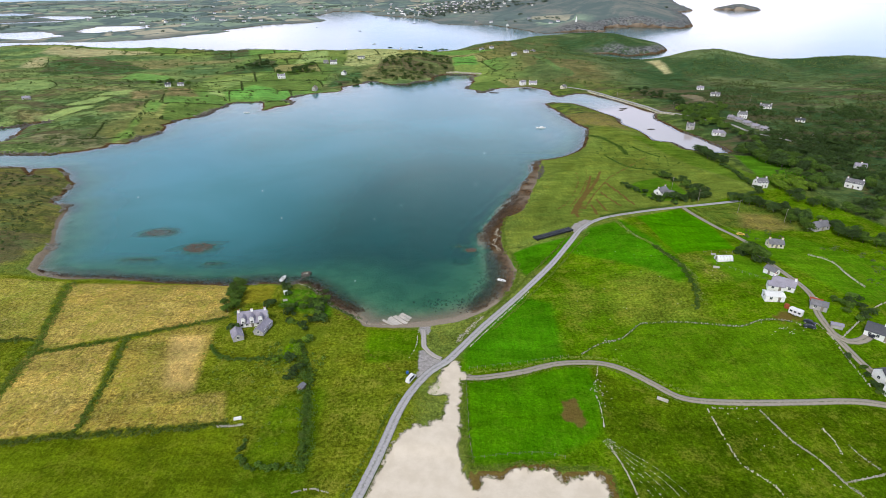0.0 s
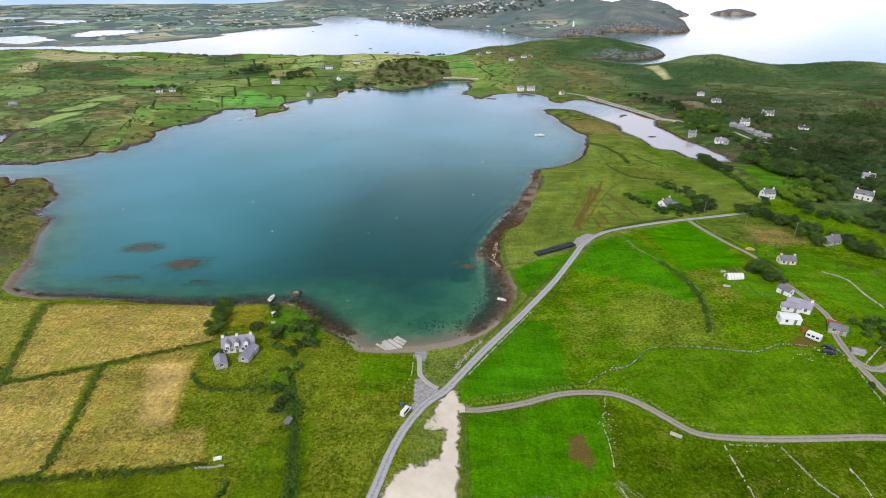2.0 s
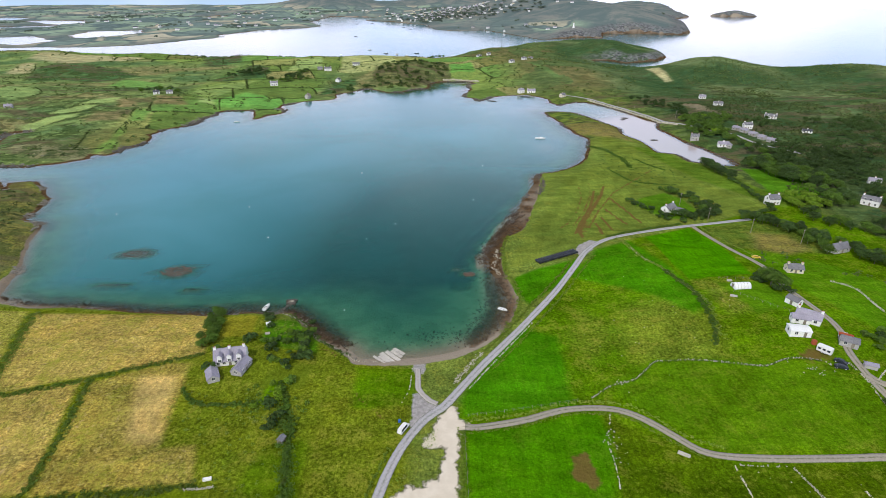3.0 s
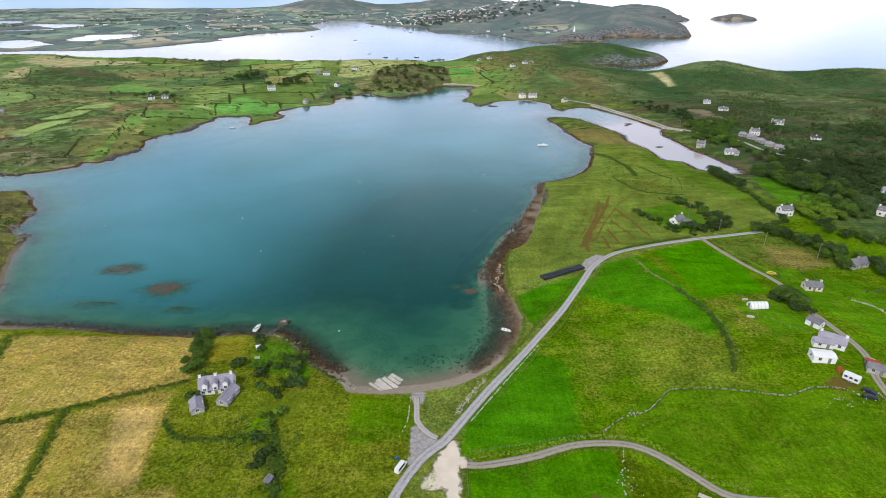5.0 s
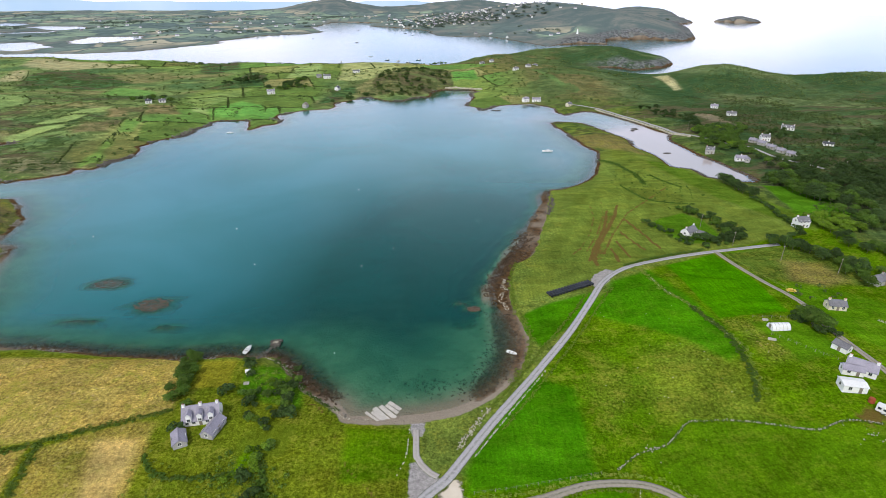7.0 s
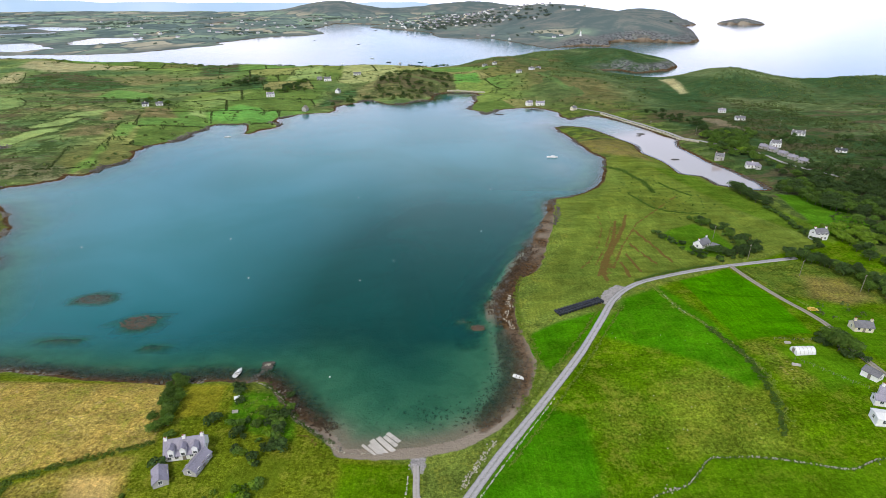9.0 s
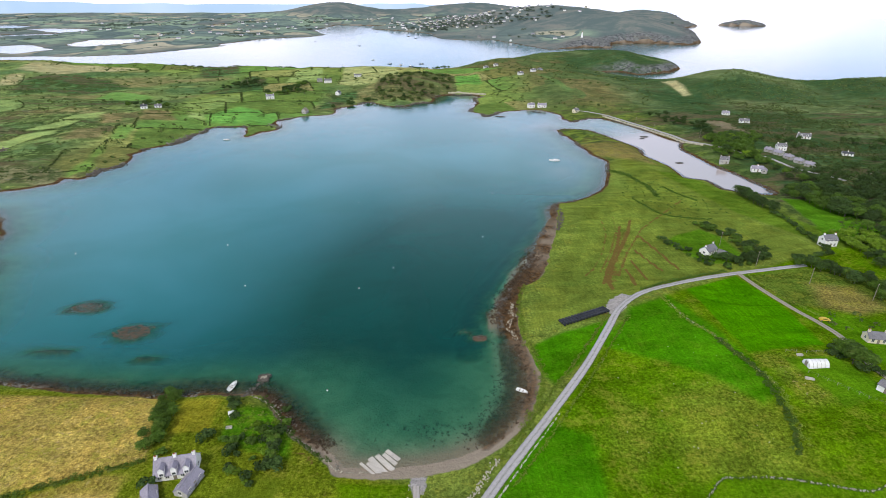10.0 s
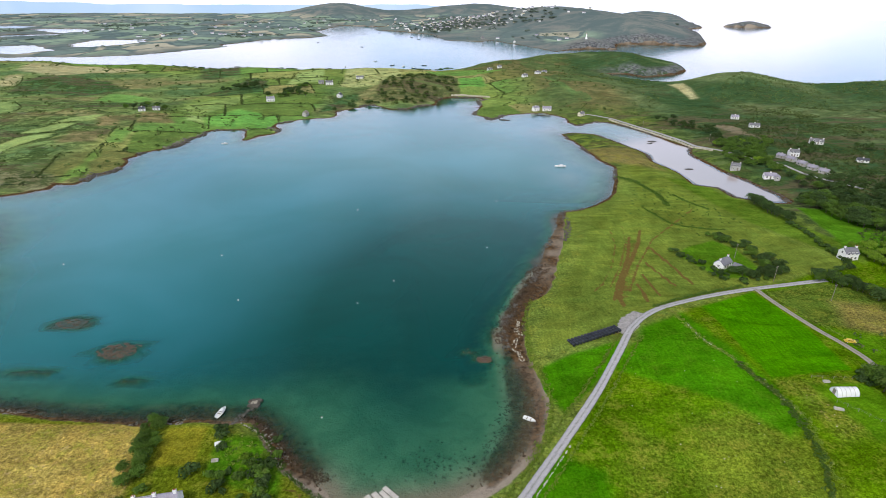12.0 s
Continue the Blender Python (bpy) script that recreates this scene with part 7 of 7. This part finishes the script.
slip_slab(-22.4, 177.5, -42, 6.6, 0.8)
slip_slab(-20.7, 177.8, -44, 6.0, 1.3)
slip_slab(-19.6, 178.8, -47, 8.2, 1.7)
slip_slab(-17.9, 180.2, -45, 7.6, 1.6)
slip_slab(-16.6, 181.6, -42, 5.6, 1.3)
slip_slab(-15.9, 183.2, -40, 5.4, 1.4)

# mooring buoys
for x_, y_ in ((-41.1, 211.7), (-41.3, 283.7), (-27.4, 305), (-94.8, 284.7), (-195, 317), (19.4, 345), (-60, 400), (30, 420), (-120, 330)):
    buoy = tagged(new("mooring_buoy"), "small white mooring buoy floating in the bay", "buoy", "mooring buoys")
    buoy.matrix_world = pose(x_, y_, 0)
    bm = bmesh.new()
    bmesh.ops.create_uvsphere(bm, u_segments=12, v_segments=8, radius=0.3, matrix=pose(0, 0, 0.12))
    part("float", bm, M_HULL, buoy)
    bm = bmesh.new()
    bmesh.ops.create_cone(bm, cap_ends=True, segments=8, radius1=0.08, radius2=0.06, depth=0.25, matrix=pose(0, 0, 0.5))
    part("pin", bm, M_RUST, buoy, "rusty mooring pin")

# ---- farm things ----
# wrapped bales, in two rows
bale_bm = bmesh.new()
bmesh.ops.create_cone(bale_bm, cap_ends=True, segments=18, radius1=0.62, radius2=0.62, depth=1.2, matrix=pose(0, 0, 0.6, 90))
bmesh.ops.bevel(bale_bm, geom=[e for e in bale_bm.edges if e.is_boundary or len(e.link_faces) == 2 and e.calc_face_angle(0) > 1.2], offset=0.14, segments=2, affect="EDGES")
first_bale = mesh_object("bale", bale_bm, M_BLACKWRAP)
tagged(first_bale, "round silage bale in shiny black wrap", "bale", "row of wrapped bales")
for i_ in range(15):
    for j_ in range(3):
        x_, y_ = 45.6 + i_ * 1.36 + j_ * 0.62, 251.9 + i_ * 0.53 - j_ * 1.36
        m_ = pose(x_, y_, level(x_, y_) + 0.02, 0, 0, 21 + (i_ * 7 + j_ * 5) % 9 - 4)
        if i_ + j_ == 0:
            first_bale.matrix_world = m_
        else:
            copy_thing(first_bale, m_)


def polytunnel(x, y, turn, length, width, tall):
    top = tagged(new("polytunnel"), "white plastic polytunnel in a green plot", "polytunnel")
    top.matrix_world = pose(x, y, level(x, y), 0, 0, turn)
    bm = bmesh.new()
    rings = []
    for i in range(int(length) + 1):
        u = -length / 2 + length * i / int(length)
        rings.append([bm.verts.new((u, math.cos(a) * width / 2, max(0, math.sin(a)) * tall)) for a in (math.pi * k / 12 for k in range(13))])
    for a, b in zip(rings, rings[1:]):
        for i in range(12):
            bm.faces.new((a[i], a[i + 1], b[i + 1], b[i]))
    bm.faces.new(rings[0])
    bm.faces.new(rings[-1][::-1])
    bmesh.ops.recalc_face_normals(bm, faces=bm.faces)
    part("cover", bm, M_TIN, top)
    for i in range(6):
        bm = bmesh.new()
        u = -length / 2 + length * i / 5
        pts = [Vector((u, math.cos(a) * (width / 2 + 0.04), math.sin(a) * (tall + 0.04))) for a in (math.pi * k / 8 for k in range(9))]
        for p, q in zip(pts, pts[1:]):
            limb(bm, p, q, 0.05, 0.05)
        part("hoop", bm, M_GREYWALL, top, "grey steel hoop")
    bm = bmesh.new()
    box(bm, (-length / 2 - 0.06, -0.6, 0), (-length / 2 + 0.02, 0.6, 1.9))
    part("door", bm, M_TIMBER, top)


polytunnel(126.0, 217.2, 2, 7.0, 3.8, 2.3)


def wheels(owner, places, r):
    for x, y in places:
        bm = bmesh.new()
        bmesh.ops.create_cone(bm, cap_ends=True, segments=16, radius1=r, radius2=r, depth=0.2, matrix=pose(x, y, r, 90))
        tyre = part("wheel", bm, M_TYRE, owner, "black tyre")
        bm = bmesh.new()
        bmesh.ops.create_cone(bm, cap_ends=True, segments=12, radius1=r * 0.6, radius2=r * 0.55, depth=0.23, matrix=pose(x, y, r, 90))
        part("rim", bm, M_TIN, tyre, "grey wheel rim")


def vehicle(x, y, turn, paint, label, length=3.9, tall=1.4, van=False, name="car"):
    top = tagged(new(name), label, name)
    top.matrix_world = pose(x, y, level(x, y) + 0.08, 0, 0, turn)
    w = 0.8
    bm = bmesh.new()
    box(bm, (-length / 2, -w, 0.3), (length / 2, w, 0.95), None, 0.1)
    body = part("body", bm, paint, top)
    bm = bmesh.new()
    rear, front = (-length / 2 + 0.05, length * 0.28) if van else (-length * 0.36, length * 0.2)
    vs = box(bm, (rear, -w * 0.9, 0.9), (front, w * 0.9, tall), None, 0.08)
    for v in vs:
        if v.co.z > 1.2:
            v.co.x = v.co.x * (0.97 if van else 0.82)
            v.co.y *= 0.9
    part("cabin", bm, paint, body)
    bm = bmesh.new()
    for lo, hi in (((rear * 0.8, -w * 0.9 - 0.02, 1.0), (front * 0.8, -w * 0.84, tall - 0.15)), ((rear * 0.8, w * 0.84, 1.0), (front * 0.8, w * 0.9 + 0.02, tall - 0.15)), ((front - 0.16, -w * 0.75, 1.0), (front + 0.02, w * 0.75, tall - 0.14))):
        box(bm, lo, hi)
    part("window", bm, M_PANE, body, "dark car window")
    for side in (-1, 1):
        bm = bmesh.new()
        box(bm, (length / 2 - 0.06, side * 0.6 - 0.14, 0.62), (length / 2 + 0.02, side * 0.6 + 0.14, 0.78))
        part("headlight", bm, M_TIN, body, "clear headlight")
    wheels(top, [(sx * length * 0.31, sy * (w - 0.08)) for sx in (-1, 1) for sy in (-1, 1)], 0.31)
    return top


M_DARKPAINT = plain("dark_car_paint", (0.03, 0.035, 0.045), 0.25, 2.0, 0.08, spec=0.6)
M_WHITEPAINT = plain("white_car_paint", (0.74, 0.74, 0.74), 0.3, 2.0, 0.05, spec=0.6)
M_YELLOW = plain("yellow_paint", (0.62, 0.45, 0.06), 0.4, 2.0, 0.1, spec=0.5)
M_BLUE = plain("blue_paint", (0.03, 0.12, 0.42), 0.4, 2.0, 0.1, spec=0.5)
vehicle(-11.2, 141.0, 62, M_WHITEPAINT, "white van parked on the lay-by", 4.6, 1.95, True, "van")
vehicle(151.6, 157.4, 20, M_DARKPAINT, "dark car parked on the gravel drive")
vehicle(133.4, 165.0, -50, M_DARKPAINT, "dark car parked below the farm")
vehicle(132.0, 162.6, -20, M_DARKPAINT, "dark car parked beside the lane")
vehicle(150.2, 250.0, -10, M_YELLOW, "yellow car parked beside the lane", 3.8)


def caravan(x, y, turn, length, width, label):
    top = tagged(new("caravan"), label, "caravan")
    top.matrix_world = pose(x, y, level(x, y) + 0.05, 0, 0, turn)
    bm = bmesh.new()
    box(bm, (-length / 2, -width / 2, 0.45), (length / 2, width / 2, 2.6), None, 0.14)
    body = part("body", bm, M_WHITEPAINT, top)
    for u in (-0.3, 0.0, 0.3):
        for side in (-1, 1):
            bm = bmesh.new()
            box(bm, (u * length - 0.45, side * width / 2 - 0.03, 1.35), (u * length + 0.45, side * width / 2 + 0.03, 2.05))
            part("window", bm, M_PANE, body, "dark caravan window")
    wheels(top, [(-0.4, -width / 2 + 0.1), (-0.4, width / 2 - 0.1), (0.4, -width / 2 + 0.1), (0.4, width / 2 - 0.1)], 0.32)


caravan(131.2, 170.4, -50, 4.6, 2.2, "white mobile home beside the farm lane")


def drum(x, y, z, label, material, r=0.9, tall=1.6, name="oil_tank"):
    bm = bmesh.new()
    bmesh.ops.create_cone(bm, cap_ends=True, segments=20, radius1=r, radius2=r * 0.96, depth=tall, matrix=pose(0, 0, tall / 2))
    bmesh.ops.bevel(bm, geom=[e for e in bm.edges if e.calc_face_angle(0) > 1.2], offset=0.08, segments=2, affect="EDGES")
    ob = mesh_object(name, bm, material)
    ob.matrix_world = pose(x, y, z)
    tagged(ob, label, "tank")


drum(130.6, 175.2, level(130.6, 175.2), "rust-red round tank beside the farm yard", M_RUST)
drum(-12.6, 144.4, level(-12.6, 144.4), "small blue barrel beside the lay-by", M_BLUE, 0.5, 0.9, "barrel")


def trough(x, y, turn, length, label, material):
    top = tagged(new("trough"), label, "trough")
    top.matrix_world = pose(x, y, level(x, y), 0, 0, turn)
    bm = bmesh.new()
    w = 0.45
    for lo, hi in (((-length / 2, -w, 0), (length / 2, w, 0.12)), ((-length / 2, -w, 0.12), (length / 2, -w + 0.1, 0.6)), ((-length / 2, w - 0.1, 0.12), (length / 2, w, 0.6)), ((-length / 2, -w + 0.1, 0.12), (-length / 2 + 0.1, w - 0.1, 0.6)), ((length / 2 - 0.1, -w + 0.1, 0.12), (length / 2, w - 0.1, 0.6))):
        box(bm, lo, hi)
    part("basin", bm, material, top)


trough(69.0, 131.2, -32, 3.4, "long grey feeding trough in the pasture", M_CONCRETE)
trough(124.4, 223.5, 0, 2.0, "pale trough at the field corner", M_CONCRETE)
trough(119.4, 209.6, -20, 2.6, "pale trough below the polytunnel", M_CONCRETE)
shed(-46.4, 136.0, 70, 2.6, 2.0, 1.7, 2.3, M_TIMBER, M_SLATE, "tiny grey garden shed among bushes", windows=0)
shed(-68.3, 197.0, 20, 1.9, 1.6, 1.4, 1.9, M_WHITE, M_TIN, "tiny white pump house on the grass", windows=0, doors=1)
trough(-67.0, 191.2, 10, 1.8, "pale stone trough in the garden", M_CONCRETE)
trough(-62.5, 122.0, 15, 2.2, "white bath used as a trough", M_WHITE)


def pole(x, y, turn=0):
    top = tagged(new("telegraph_pole"), "grey wooden telegraph pole with a crossarm", "pole", "telegraph poles")
    top.matrix_world = pose(x, y, level(x, y), 0, 0, turn)
    bm = bmesh.new()
    limb(bm, (0, 0, -0.6), (0, 0, 8.2), 0.15, 0.10)
    part("shaft", bm, M_TIMBER, top)
    bm = bmesh.new()
    box(bm, (-0.75, -0.06, 7.5), (0.75, 0.06, 7.64))
    arm = part("crossarm", bm, M_TIMBER, top)
    for u in (-0.6, 0.6):
        bm = bmesh.new()
        bmesh.ops.create_cone(bm, cap_ends=True, segments=6, radius1=0.06, radius2=0.04, depth=0.18, matrix=pose(u, 0, 7.73))
        part("insulator", bm, M_WHITE, arm, "white ceramic insulator")


def fence(line, label, gap=2.6):
    """A stock fence: round timber posts and two wires."""
    top = tagged(new("fence"), label, "fence")
    pts = [p for p in smooth_line(line, gap)]
    heads = []
    for p in pts:
        z = level(p.x, p.y)
        bm = bmesh.new()
        limb(bm, (p.x, p.y, z - 0.3), (p.x, p.y, z + 1.15), 0.07, 0.06)
        part("post", bm, M_TIMBER, top)
        heads.append(Vector((p.x, p.y, z)))
    for high in (0.6, 1.05):
        bm = bmesh.new()
        for a, b in zip(heads, heads[1:]):
            limb(bm, a + Vector((0, 0, high)), b + Vector((0, 0, high)), 0.012, 0.012)
        part("wire", bm, M_TIMBER, top, "galvanised fence wire")


FENCE = "stock fence of weathered posts and wire"
fence([(8.5, 147), (20, 149), (32, 151.5), (44, 154)], FENCE)
fence([(7.2, 139), (7.4, 128), (7.5, 116), (8.2, 108)], FENCE)
fence([(8.2, 108), (18, 109.5), (28, 110), (34, 108.5)], FENCE)
fence([(121, 226), (131, 225), (139, 225.5)], FENCE)
fence([(121, 213), (126, 206), (131, 199), (134, 196)], FENCE)
for x_, y_ in ((208, 617), (240, 582), (297.7, 436), (182.5, 268), (306, 628), (200, 650), (166, 285), (152, 305), (330, 600), (146, 331)):
    pole(x_, y_, 30)
# distant blue ridges beyond the land: a self-glowing strip coloured as if by haze
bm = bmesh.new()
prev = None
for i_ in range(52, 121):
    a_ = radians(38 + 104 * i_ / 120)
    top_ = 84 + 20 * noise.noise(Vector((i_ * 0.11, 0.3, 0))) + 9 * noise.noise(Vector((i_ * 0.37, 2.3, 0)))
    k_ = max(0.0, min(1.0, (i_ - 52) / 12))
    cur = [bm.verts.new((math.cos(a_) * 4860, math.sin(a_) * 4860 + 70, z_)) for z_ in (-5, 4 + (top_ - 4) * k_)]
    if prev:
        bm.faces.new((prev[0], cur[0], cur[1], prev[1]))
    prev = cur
nb = Nodes("glowing_hazy_hills")
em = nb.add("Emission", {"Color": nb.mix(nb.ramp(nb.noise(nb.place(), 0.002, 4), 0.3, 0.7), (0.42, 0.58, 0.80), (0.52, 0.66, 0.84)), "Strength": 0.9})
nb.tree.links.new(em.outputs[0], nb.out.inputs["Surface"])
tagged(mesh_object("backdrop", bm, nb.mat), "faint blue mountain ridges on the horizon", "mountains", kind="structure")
